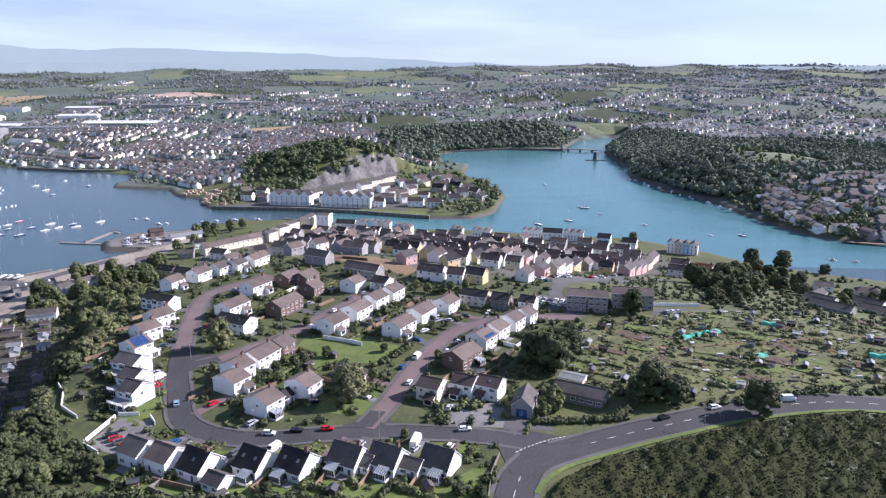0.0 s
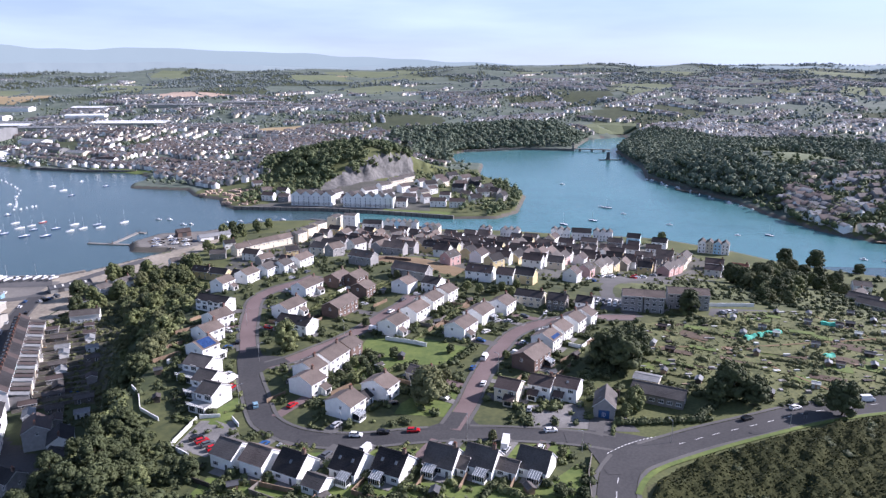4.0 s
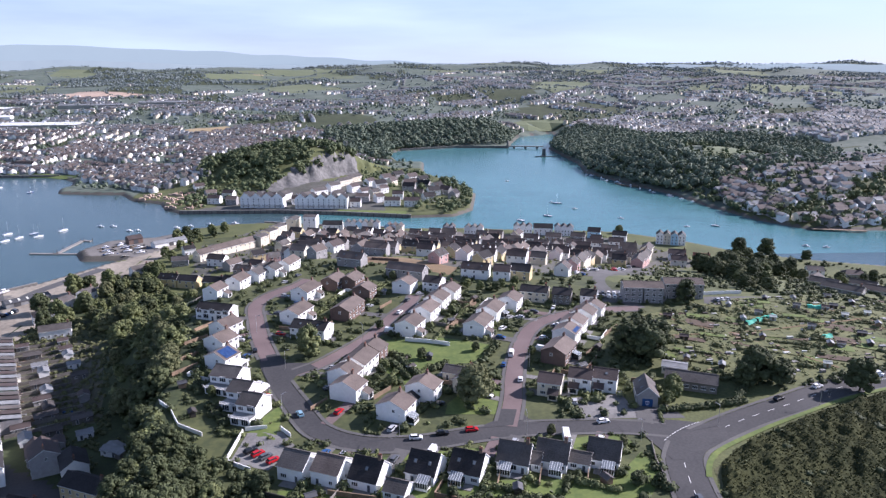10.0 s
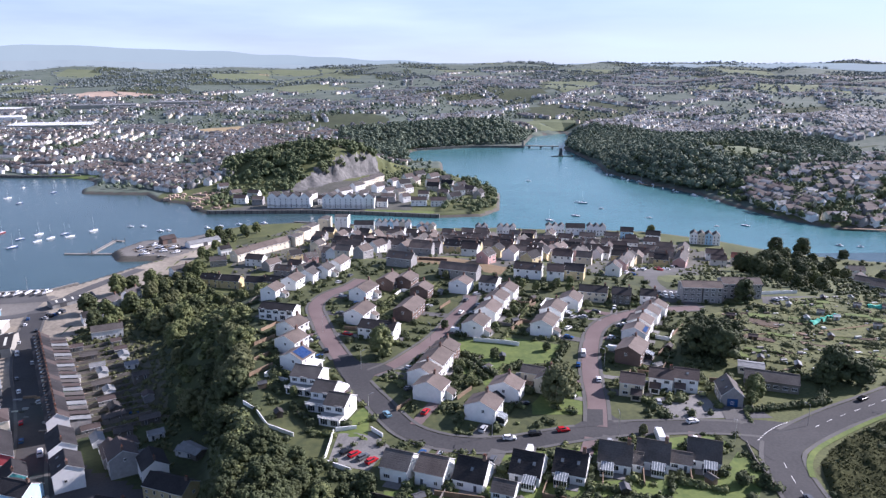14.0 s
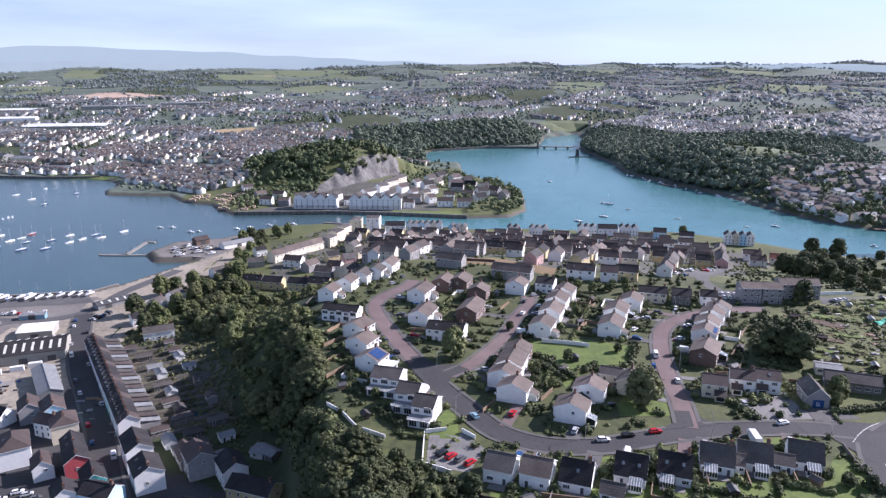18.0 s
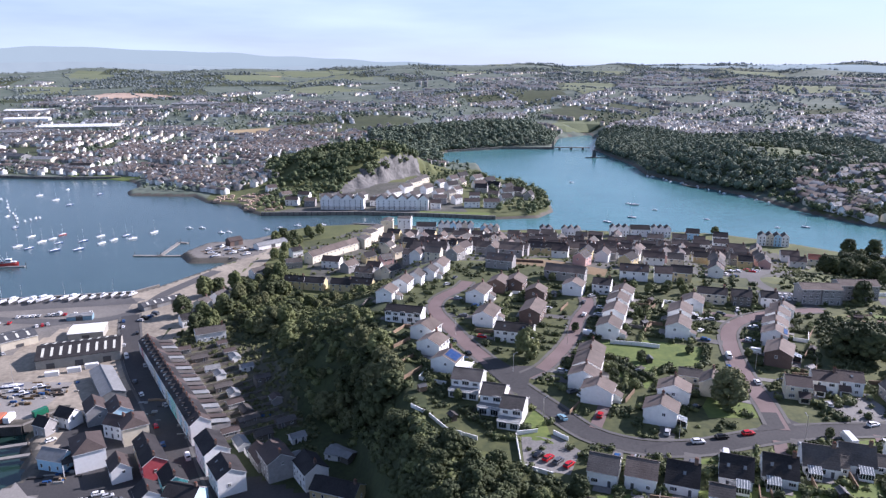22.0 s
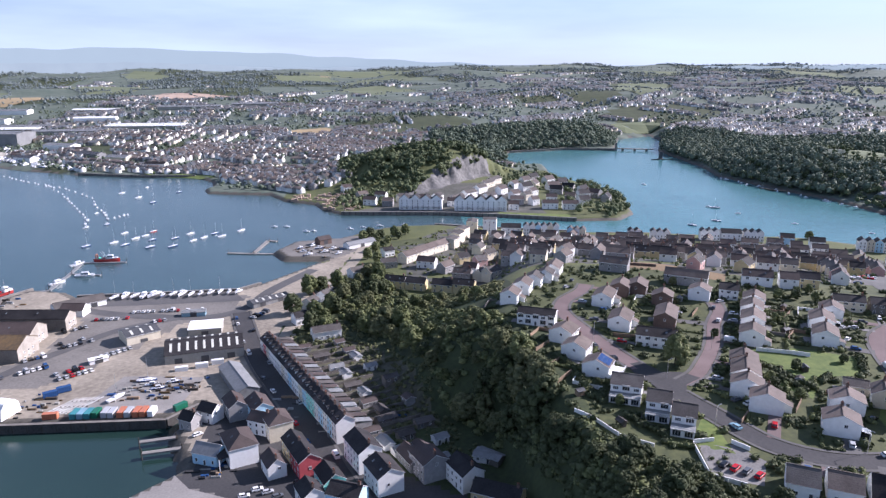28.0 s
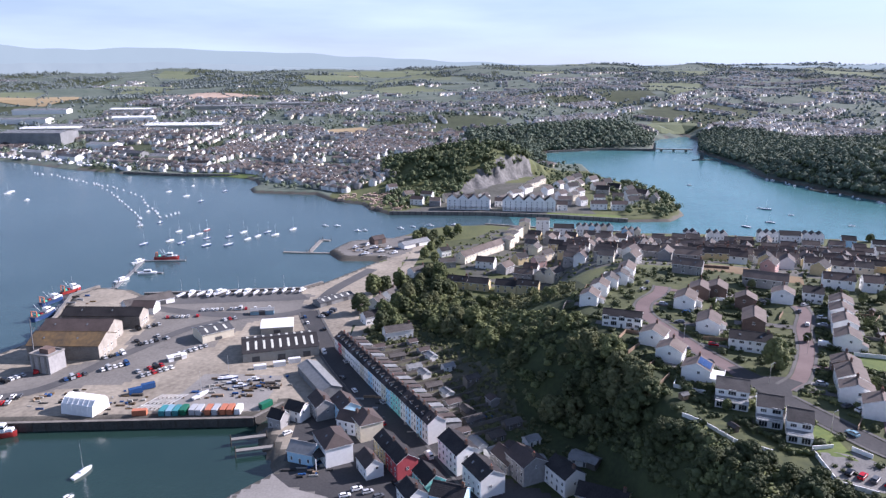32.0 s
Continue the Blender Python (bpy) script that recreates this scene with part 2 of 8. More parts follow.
mt("alloy", (0.55, 0.56, 0.57), (0.7, 0.7, 0.7), 0.35, 3.0, 0.5, metal=0.8)
mt("rubber", (0.012, 0.012, 0.012), (0.03, 0.03, 0.03), 0.85, 3.0, 0.5)
mt("canvas_white", (0.72, 0.72, 0.70), (0.84, 0.84, 0.82), 0.6, 0.6, 0.2)
mt("net_green", (0.04, 0.36, 0.24), (0.10, 0.50, 0.36), 0.7, 3.0, 0.6)
mt("soil", (0.06, 0.042, 0.028), (0.12, 0.085, 0.055), 0.95, 2.0, 0.3, relief=0.04)
for key, c in (("white", (0.75, 0.75, 0.74)), ("silver", (0.42, 0.43, 0.44)), ("black", (0.012, 0.012, 0.014)), ("red", (0.42, 0.012, 0.016)), ("blue", (0.025, 0.075, 0.20)),
               ("grey", (0.10, 0.105, 0.115)), ("light_blue", (0.22, 0.36, 0.44)), ("green", (0.02, 0.14, 0.08)), ("orange", (0.48, 0.17, 0.09)), ("yellow", (0.65, 0.40, 0.03)), ("teal", (0.06, 0.24, 0.26))):
    mt("paint_" + key, tuple(v * 0.92 for v in c), tuple(min(v * 1.05, 0.85) for v in c), 0.25, 2.0, 0.5)
water_mat = material("sea_water", (0.036, 0.070, 0.078), (0.054, 0.096, 0.104), 0.22, 0.02, 0.006)
M["sea_water"] = water_mat
n, l = water_mat.node_tree.nodes, water_mat.node_tree.links
ripple, swell, add, bm = n.new("ShaderNodeTexNoise"), n.new("ShaderNodeTexNoise"), n.new("ShaderNodeMath"), n.new("ShaderNodeBump")
ripple.inputs["Scale"].default_value, swell.inputs["Scale"].default_value = 0.9, 0.12
ripple.inputs["Detail"].default_value = 4
place = n.new("ShaderNodeNewGeometry")
l.new(place.outputs["Position"], ripple.inputs["Vector"])
l.new(place.outputs["Position"], swell.inputs["Vector"])
add.operation = "ADD"
l.new(ripple.outputs["Fac"], add.inputs[0])
l.new(swell.outputs["Fac"], add.inputs[1])
bm.inputs["Strength"].default_value, bm.inputs["Distance"].default_value = 0.35, 0.25
l.new(add.outputs[0], bm.inputs["Height"])
l.new(bm.outputs["Normal"], n["Principled BSDF"].inputs["Normal"])


# ---- the lie of the land ----
SHORE_SOUTH = [(-520, 307), (-301, 307), (-291, 320), (-296, 295), (-284, 268), (-300, 250), (-345, 190), (-360, 60), (-360, -400),
               (5200, -400), (5200, 100), (900, 270), (480, 420), (338, 473), (298, 492), (272, 508), (244, 530), (216, 570), (175, 608),
               (152, 618), (77, 633), (37, 645), (-29, 652), (-100, 672), (-160, 694), (-200, 690), (-222, 675), (-248, 645), (-288, 635),
               (-302, 602), (-290, 577), (-255, 573), (-267, 554), (-296, 509), (-309, 494), (-414, 487), (-425, 499), (-452, 506),
               (-462, 488), (-452, 445), (-446, 405), (-470, 362), (-520, 335)]
SHORE_NORTH = [(-5200, 1900), (-1500, 1600), (-936, 1253), (-769, 1139), (-661, 1084), (-561, 1055), (-483, 1048), (-447, 1000), (-435, 957),
               (-441, 935), (-431, 906), (-390, 896), (-351, 888), (-328, 846), (-289, 820), (-278, 790), (-256, 762), (-200, 757),
               (-148, 752), (-85, 735), (-14, 710), (30, 709), (55, 740), (76, 840), (61, 918), (30, 1021)]
SHORE_EAST = [(42, 1134), (0, 1150), (-9, 1265), (17, 1310), (126, 1347), (226, 1332), (246, 1400), (296, 1540), (392, 1610), (380, 1500), (300, 1310),
              (286, 1081), (267, 993), (292, 880), (315, 800), (320, 720), (335, 650), (361, 605), (430, 594), (560, 560), (900, 480),
              (5200, 330), (5200, 6000), (-5200, 6000)]
CREST = [(-134, 60), (-138, 200), (-146, 300), (-148, 334), (-140, 366), (-120, 392), (-92, 406), (-40, 400), (40, 352), (130, 305), (250, 215), (420, 60), (420, -300), (-134, -300)]


def edge_distance(px, py, ring):
    """Distance to a closed outline, positive inside."""
    best = np.full(px.shape, 1e12)
    inside = np.zeros(px.shape, bool)
    for (ax, ay), (bx, by) in zip(ring, ring[1:] + ring[:1]):
        ux, uy = bx - ax, by - ay
        k = np.clip(((px - ax) * ux + (py - ay) * uy) / (ux * ux + uy * uy), 0, 1)
        best = np.minimum(best, (px - ax - k * ux) ** 2 + (py - ay - k * uy) ** 2)
        if ay != by:
            inside ^= ((ay > py) != (by > py)) & (px < ux * (py - ay) / uy + ax)
    d = np.sqrt(best)
    return np.where(inside, d, -d)


def step(a, b, v):
    k = np.clip((v - a) / (b - a), 0, 1)
    return k * k * (3 - 2 * k)


def waves(px, py, size, seed):
    """Smooth rolling relief between about -1 and 1."""
    r = np.random.RandomState(seed)
    s = np.zeros(px.shape)
    for k in range(6):
        a, f, p = r.uniform(0, 6.28), r.uniform(0.6, 1.7) / size, r.uniform(0, 6.28)
        s += np.sin((px * np.cos(a) + py * np.sin(a)) * f * 6.28 + p)
    return s / 3


def bump(px, py, cx, cy, rx, ry, turn=0.0):
    c, s = np.cos(np.radians(turn)), np.sin(np.radians(turn))
    u, v = ((px - cx) * c + (py - cy) * s) / rx, (-(px - cx) * s + (py - cy) * c) / ry
    return np.exp(-(u * u + v * v))


def field_cell(px, py):
    """A steady number between 0 and 1 for each field of the far farmland, and the place within the field."""
    u = (px * 0.92 + py * 0.38) / 210 + 0.3 * waves(px, py, 700, 91)
    v = (py * 0.92 - px * 0.38) / 300 + 0.3 * waves(px, py, 640, 92)
    return np.modf(np.abs(np.sin(np.floor(u) * 12.9898 + np.floor(v) * 78.233) * 43758.5453))[0], u - np.floor(u), v - np.floor(v)


def quarry_face(px, py):
    """Distance behind the foot of the old quarry face, with its gullies."""
    return ((py - 868) - 1.3 * (px + 150)) / 1.64 + 4 * waves(px, py, 30, 9) + 1.5 * waves(px, py, 11, 10)


def land_height(px, py):
    """Height of the ground above the water, for arrays of places."""
    px, py = np.asarray(px, float), np.asarray(py, float)
    ds = edge_distance(px, py, SHORE_SOUTH)
    dn = edge_distance(px, py, SHORE_NORTH + SHORE_EAST)
    out = -edge_distance(px, py, CREST)
    west = step(-60, -130, px)
    north_west = step(380, 430, py)
    west = west * (1 - north_west) + step(-95, -150, px) * north_west
    width = 195 + (64 - 45 * step(335, 275, py) + 22 * step(330, 430, py) - 195) * west
    u = np.clip(out / width, 0, 1)
    hill = 33.0 * (1 - 0.5 * step(0, 1, u) - 0.5 * u) + 0.6 * waves(px, py, 90, 3)
    south = np.where(ds > 0, 3.2 * step(-1, 3, ds) + (hill + 1.5 * step(20, 90, ds)) * step(2, 40, ds), -4 * step(0, -12, ds))
    rise = 3.0 * step(-1, 4, dn) + 7 * step(20, 160, dn) + 18 * step(120, 700, dn) + 8 * waves(px, py, 420, 5) * step(60, 400, dn)
    far = 62 * step(1150, 2500, py) * (0.62 + 0.38 * step(-500, 500, px)) + 78 * step(2400, 4600, py) + 9 * waves(px, py, 900, 8) * step(1500, 2600, py)
    quarry = 36 * bump(px, py, -168, 962, 104, 70, -15) + 16 * bump(px, py, -85, 1000, 70, 60)
    quarry = quarry * step(0, 17, quarry_face(px, py))
    woods = 30 * bump(px, py, 420, 960, 150, 170, 20) + 22 * bump(px, py, 120, 1450, 240, 70, 10) + 24 * bump(px, py, 560, 700, 170, 100)
    north = np.where(dn > 0, rise + (far + quarry + woods) * step(2, 50, dn), -4 * step(0, -12, dn))
    return np.where(ds > -60, np.where(dn > ds, north, south), north)


def ground(px, py):
    return float(land_height(np.array([px]), np.array([py]))[0])


# ---- builders ----
class Shape:
    """Gathers corners and faces for one mesh, each face with the slot of its material."""

    def __init__(self):
        self.v, self.f, self.s = [], [], []

    def face(self, pts, slot=0):
        k = len(self.v)
        self.v += [tuple(p) for p in pts]
        self.f.append(tuple(range(k, k + len(pts))))
        self.s.append(slot)
        return self

    def box(self, x0, x1, y0, y1, z0, z1, slot=0, taper=0.0):
        k, t = len(self.v), taper
        self.v += [(x0, y0, z0), (x1, y0, z0), (x1, y1, z0), (x0, y1, z0), (x0 + t, y0 + t, z1), (x1 - t, y0 + t, z1), (x1 - t, y1 - t, z1), (x0 + t, y1 - t, z1)]
        for q in ((3, 2, 1, 0), (4, 5, 6, 7), (0, 1, 5, 4), (1, 2, 6, 5), (2, 3, 7, 6), (3, 0, 4, 7)):
            self.f.append(tuple(k + i for i in q))
            self.s.append(slot)
        return self

    def prism(self, outline, z0, z1, slot=0, top=None):
        k, c = len(self.v), len(outline)
        self.v += [(x, y, z0) for x, y in outline] + [(x, y, z1) for x, y in outline]
        self.f.append(tuple(k + c - 1 - i for i in range(c)))
        self.f.append(tuple(k + c + i for i in range(c)))
        self.s += [slot, slot if top is None else top]
        for i in range(c):
            j = (i + 1) % c
            self.f.append((k + i, k + j, k + c + j, k + c + i))
            self.s.append(slot)
        return self

    def tube(self, a, b, ra, rb=None, sides=6, slot=0):
        a, b, rb = Vector(a), Vector(b), ra if rb is None else rb
        turn = (b - a).to_track_quat("Z", "Y").to_matrix()
        k = len(self.v)
        for p, r in ((a, ra), (b, rb)):
            self.v += [tuple(p + turn @ Vector((r * math.cos(6.2832 * i / sides), r * math.sin(6.2832 * i / sides), 0))) for i in range(sides)]
        for i in range(sides):
            j = (i + 1) % sides
            self.f.append((k + i, k + j, k + sides + j, k + sides + i))
            self.s.append(slot)
        self.f += [tuple(k + sides - 1 - i for i in range(sides)), tuple(k + sides + i for i in range(sides))]
        self.s += [slot, slot]
        return self

    def mesh(self, name, *mats):
        me = bpy.data.meshes.new(name)
        me.from_pydata(self.v, [], self.f)
        for m in mats:
            me.materials.append(M[m])
        if len(mats) > 1:
            me.polygons.foreach_set("material_index", self.s)
        me.update()
        return me


def part(name, data, parent, place=None, label=""):
    """One mesh object under a thing or a part."""
    ob = new(name, data)
    ob.parent = parent
    if place is not None:
        ob.matrix_basis = place
    return tagged(ob, label)


def thing(name, label, category, place, group="", kind=""):
    ob = tagged(new(name), label, category, group, kind)
    ob.matrix_basis = place
    return ob


def structure(name, data, label="", category=""):
    return tagged(new(name, data), label, category, kind="structure")


def heap_mesh(name, verts, faces, mats, slots=None):
    """A large mesh from arrays."""
    me = bpy.data.meshes.new(name)
    verts, faces = np.asarray(verts, np.float32), np.asarray(faces, np.int32)
    k = faces.shape[1]
    me.vertices.add(len(verts))
    me.vertices.foreach_set("co", verts.ravel())
    me.loops.add(faces.size)
    me.loops.foreach_set("vertex_index", faces.ravel())
    me.polygons.add(len(faces))
    me.polygons.foreach_set("loop_start", np.arange(0, faces.size, k, dtype=np.int32))
    for m in mats:
        me.materials.append(M[m])
    if slots is not None:
        me.polygons.foreach_set("material_index", np.asarray(slots, np.int32))
    me.update(calc_edges=True)
    me.validate()
    return me


# ---- the ground, one sheet to the horizon ----
def spaced(lo, a, b, hi, fine, grow):
    mid = list(np.arange(a, b + 0.1, fine))
    left, right, s = [], [], fine
    p = a
    while p > lo:
        s = min(s * grow, 90)
        p -= s
        left.append(p)
    p, s = b, fine
    while p < hi:
        s = min(s * grow, 90)
        p += s
        right.append(p)
    return np.array(left[::-1] + mid + right)


gx, gy = spaced(-4300, -480, 330, 4300, 3.0, 1.06), spaced(-300, 130, 960, 4780, 3.0, 1.05)
X, Y = np.meshgrid(gx, gy)
Z = land_height(X, Y)
nx, ny = len(gx), len(gy)
idx = np.arange(nx * ny).reshape(ny, nx)
quads = np.stack([idx[:-1, :-1], idx[:-1, 1:], idx[1:, 1:], idx[1:, :-1]], -1).reshape(-1, 4)
mx, my = (X[:-1, :-1] + X[1:, 1:]) / 2, (Y[:-1, :-1] + Y[1:, 1:]) / 2
mz = land_height(mx, my)
ds, dn = edge_distance(mx, my, SHORE_SOUTH), edge_distance(mx, my, SHORE_NORTH + SHORE_EAST)
inner = np.maximum(ds, dn)
slot = np.zeros(mx.shape, int)
ESTATE = [(-112, 160), (20, 160), (24, 205), (20, 240), (58, 300), (100, 300), (60, 380), (-20, 392), (-110, 430), (-150, 370), (-142, 300), (-143, 240), (-131, 220), (-122, 206)]
NEWTOWN = [(-190, 500), (-120, 440), (-60, 420), (0, 390), (60, 370), (110, 400), (180, 480), (200, 500), (150, 590), (-30, 640), (-150, 670), (-200, 600)]
CLIFF = [(-112, 130), (-118, 188), (-123, 206), (-133, 217), (-139, 228), (-144, 240), (-143, 292), (-150, 322), (-166, 352), (-182, 384), (-190, 440), (-226, 470), (-244, 452), (-228, 408), (-214, 372), (-202, 336), (-190, 296), (-176, 262), (-160, 236), (-190, 190), (-190, 130)]
COTTAGES = [(-267, 388), (-264, 440), (-257, 480), (-243, 524), (-200, 520), (-196, 462), (-226, 400), (-222, 340), (-208, 300), (-238, 330), (-252, 372)]
QUAYSIDE = [(-290, 262), (-300, 240), (-225, 185), (-150, 190), (-172, 236), (-212, 262), (-248, 332), (-262, 384), (-272, 380), (-262, 340), (-286, 312), (-280, 286)]
QUAY_PARK = [(-440, 335), (-392, 336), (-366, 352), (-340, 390), (-322, 432), (-300, 446), (-300, 478), (-420, 470), (-388, 440), (-388, 372), (-440, 355)]
slot[(dn > ds) & (my > 700)] = 1
slot[(dn > ds) & (waves(mx, my, 520, 21) > 0.35) & (my > 1100)] = 2
slot[(dn > ds) & (waves(mx, my, 700, 22) > 0.75) & (my > 1900)] = 6
slot[(dn > ds) & (waves(mx, my, 760, 23) > 1.0) & (my > 2100) & (mx < -300)] = 7
cell = field_cell(mx, my)[0]
farm = (dn > ds) & (my > 2050 + 0.3 * np.maximum(mx + 200, 0))
slot[farm] = 1
slot[farm & (cell < 0.36)] = 2
slot[farm & (cell > 0.70) & (cell < 0.79)] = 6
slot[farm & (cell > 0.82) & (cell < 0.86) & (mx < -500)] = 7
YARDS = [(-530, 300), (-301, 300), (-280, 262), (-300, 250), (-345, 190), (-225, 185), (-196, 236), (-212, 262), (-248, 332), (-262, 384), (-262, 440), (-238, 560), (-222, 640), (-296, 642), (-310, 600), (-250, 566), (-320, 500), (-530, 520)]
slot[edge_distance(mx, my, YARDS) > 0] = 3
slot[(ds > 0) & (mx < -136) & (mx > -240) & (my < 470) & (slot == 0)] = 2
cut = quarry_face(mx, my)
slot[(cut > -2) & (cut < 15) & (my > 838) & (bump(mx, my, -172, 928, 125, 92, -20) > 0.22) & (mx < -60)] = 8
slot[(edge_distance(mx, my, ESTATE) > 0) & (slot == 0)] = 9
slot[(edge_distance(mx, my, NEWTOWN) > 0) & (waves(mx, my, 34, 31) > -0.75) & (slot == 0)] = 10
slot[(edge_distance(mx, my, CLIFF) > 0) & (slot != 3)] = 2
slot[(edge_distance(mx, my, QUAY_PARK) + 3 * waves(mx, my, 40, 71) > 0)] = 11
slot[(edge_distance(mx, my, QUAYSIDE) > 0)] = 12
slot[edge_distance(mx, my, [(-296, 262), (-352, 190), (-225, 180), (-236, 236)]) > 0] = 11
slot[edge_distance(mx, my, [(-268, 250), (-236, 180), (-150, 186), (-172, 236), (-212, 262)]) > 0] = 12
slot[edge_distance(mx, my, [(-194, 446), (-166, 408), (-158, 385), (-164, 352), (-184, 360), (-198, 405)]) > 0] = 0
slot[edge_distance(mx, my, COTTAGES) > 0] = 2
slot[edge_distance(mx, my, [(-310, 572), (-250, 572), (-224, 600), (-214, 648), (-300, 648)]) > 0] = 11
slot[edge_distance(mx, my, [(-260, 388), (-212, 286), (-182, 290), (-196, 340), (-214, 382), (-240, 400)]) > 0] = 13
slot[(dn > ds) & (my < 1060) & (mx > -330) & (mx < 95) & (slot == 1)] = 0
slot[(dn > ds) & (my < 905) & (mx > -330) & (mx < -38) & (slot == 0) & (cut < 6)] = 10
slot[(inner < np.where(dn > ds, 3.0, 5.0)) & (inner > -3)] = 4
slot[inner <= -3] = 5
ground_mesh = heap_mesh("ground", np.stack([X, Y, Z], -1).reshape(-1, 3), quads, ["grass", "town_ground", "wood_floor", "yard", "mud", "seabed", "pasture", "stubble", "rock", "lawn", "street_garden", "quay_tarmac", "street", "terrace_garden"], slot.ravel())
ground_mesh.polygons.foreach_set("use_smooth", [True] * len(ground_mesh.polygons))
structure("ground", ground_mesh, "hilly ground of grass, town and woodland", "ground")
s = Shape()
s.face([(-4300, -300, 0), (4300, -300, 0), (4300, 4700, 0), (-4300, 4700, 0)])
structure("water", s.mesh("water", "sea_water"), "calm blue estuary water", "water")
# murky green water, with the shade of the basin darkened into its colour
basin = water_mat.copy()
basin.name = "basin_water"
M["basin_water"] = basin
tone = [k for k in basin.node_tree.nodes if k.bl_idname == "ShaderNodeMix"][0]
tone.inputs[6].default_value, tone.inputs[7].default_value = (0.012, 0.030, 0.026, 1), (0.020, 0.044, 0.037, 1)
basin.node_tree.nodes["Principled BSDF"].inputs["Roughness"].default_value = 0.08
s = Shape()
s.face([(-560, 60, 0.02), (-280, 60, 0.02), (-280, 312, 0.02), (-560, 312, 0.02)])
structure("basin_water", s.mesh("basin_water", "basin_water"), "still dark green basin water, shade in its colour", "water")
# turquoise of its own, and lightened to paint the sun-side glare on the lagoon
lagoon = water_mat.copy()
lagoon.name = "lagoon_water"
M["lagoon_water"] = lagoon
tone = [k for k in lagoon.node_tree.nodes if k.bl_idname == "ShaderNodeMix"][0]
tone.inputs[6].default_value, tone.inputs[7].default_value = (0.056, 0.152, 0.162, 1), (0.078, 0.192, 0.200, 1)
s = Shape()
s.face([(-130, 560, 0.02), (4300, 200, 0.02), (4300, 1700, 0.02), (-130, 1700, 0.02)])
structure("lagoon_water", s.mesh("lagoon_water", "lagoon_water"), "turquoise tidal lagoon water, brightened for sun glare", "water")


# ---- roads, lawns and paved ground, laid on the land ----
def ribbon(line, width, lift, name, mat, close=False, spacing=3.0):
    """A strip of the given width along a smoothed line, draped on the ground."""
    pts = [Vector((*p, 0)) for p in line]
    dense = []
    for i in range(len(pts) - 1):
        p0, p1, p2, p3 = pts[max(i - 1, 0)], pts[i], pts[i + 1], pts[min(i + 2, len(pts) - 1)]
        k = max(2, int((p2 - p1).length / spacing))
        for j in range(k):
            t = j / k
            dense.append(0.5 * (2 * p1 + (p2 - p0) * t + (2 * p0 - 5 * p1 + 4 * p2 - p3) * t * t + (3 * p1 - p0 - 3 * p2 + p3) * t ** 3))
    dense.append(pts[-1])
    rows = []
    for i, p in enumerate(dense):
        d = (dense[min(i + 1, len(dense) - 1)] - dense[max(i - 1, 0)]).normalized()
        side = Vector((-d.y, d.x, 0))
        w = width(i / (len(dense) - 1)) if callable(width) else width
        rows.append([p + side * w * k for k in (-0.5, -0.17, 0.17, 0.5)])
    xy = np.array([[(q.x, q.y) for q in r] for r in rows])
    z = land_height(xy[..., 0], xy[..., 1])
    z = np.maximum(z, z.mean(1, keepdims=True)) + lift
    v = np.concatenate([xy, z[..., None]], -1).reshape(-1, 3)
    f = [(4 * i + j + 1, 4 * i + j, 4 * i + j + 4, 4 * i + j + 5) for i in range(len(rows) - 1) for j in range(3)]
    return heap_mesh(name, v, f, [mat]), dense


def patch(outline, lift, name, mat, cell=3.0):
    """A flat-lying area with a straight-edged outline, draped on the ground."""
    bm = bmesh.new()
    face = bm.faces.new([bm.verts.new((x, y, 0)) for x, y in outline])
    lo, hi = np.min(outline, 0), np.max(outline, 0)
    for axis in (0, 1):
        for c in np.arange(lo[axis] + cell, hi[axis], cell):
            normal = (1, 0, 0) if axis == 0 else (0, 1, 0)
            bmesh.ops.bisect_plane(bm, geom=bm.verts[:] + bm.edges[:] + bm.faces[:], plane_co=(c, c, 0), plane_no=normal)
    co = np.array([v.co[:2] for v in bm.verts])
    z = land_height(co[:, 0], co[:, 1]) + lift
    for v, h in zip(bm.verts, z):
        v.co.z = h
    bmesh.ops.recalc_face_normals(bm, faces=bm.faces)
    if sum(f.normal.z for f in bm.faces) < 0:
        bmesh.ops.reverse_faces(bm, faces=bm.faces)
    me = bpy.data.meshes.new(name)
    bm.to_mesh(me)
    bm.free()
    me.materials.append(M[mat])
    return me


LOOP_ROAD = [(26, 196), (10, 200), (-15, 202), (-35, 200), (-55, 197), (-73, 200), (-86, 210), (-93, 226), (-101, 246), (-107, 268)]
BLOCK_ROAD = [(-107, 268), (-113, 290), (-118, 315), (-121, 336), (-116, 352), (-104, 366), (-98, 378)]
MAIN_ROAD = [(8, 110), (14, 140), (19, 166), (25, 182), (36, 191), (54, 200), (76, 207), (100, 216), (121, 220), (150, 221), (200, 214), (300, 190)]
RIGHT_ROAD = [(-25, 204), (-19, 222), (-14, 242), (-7, 264), (4, 288), (18, 300), (40, 308), (64, 310)]
CENTRE_ROAD = [(-104, 250), (-90, 258), (-79, 272), (-66, 293), (-56, 314), (-46, 330), (-43, 342)]
NORTH_ROAD = [(64, 310), (58, 340), (66, 372), (92, 408), (118, 440), (140, 480)]
FRONT_STREET = [(-214, 232), (-224, 256), (-236, 288), (-252, 324), (-267, 355), (-280, 388), (-290, 420), (-297, 445)]
QUAY_ROAD = [(-262, 540), (-285, 490), (-297, 450), (-330, 437), (-390, 452), (-420, 470)]
YARD_ROAD = [(-330, 437), (-362, 415), (-386, 375), (-410, 340), (-450, 325)]
CROSSING = []
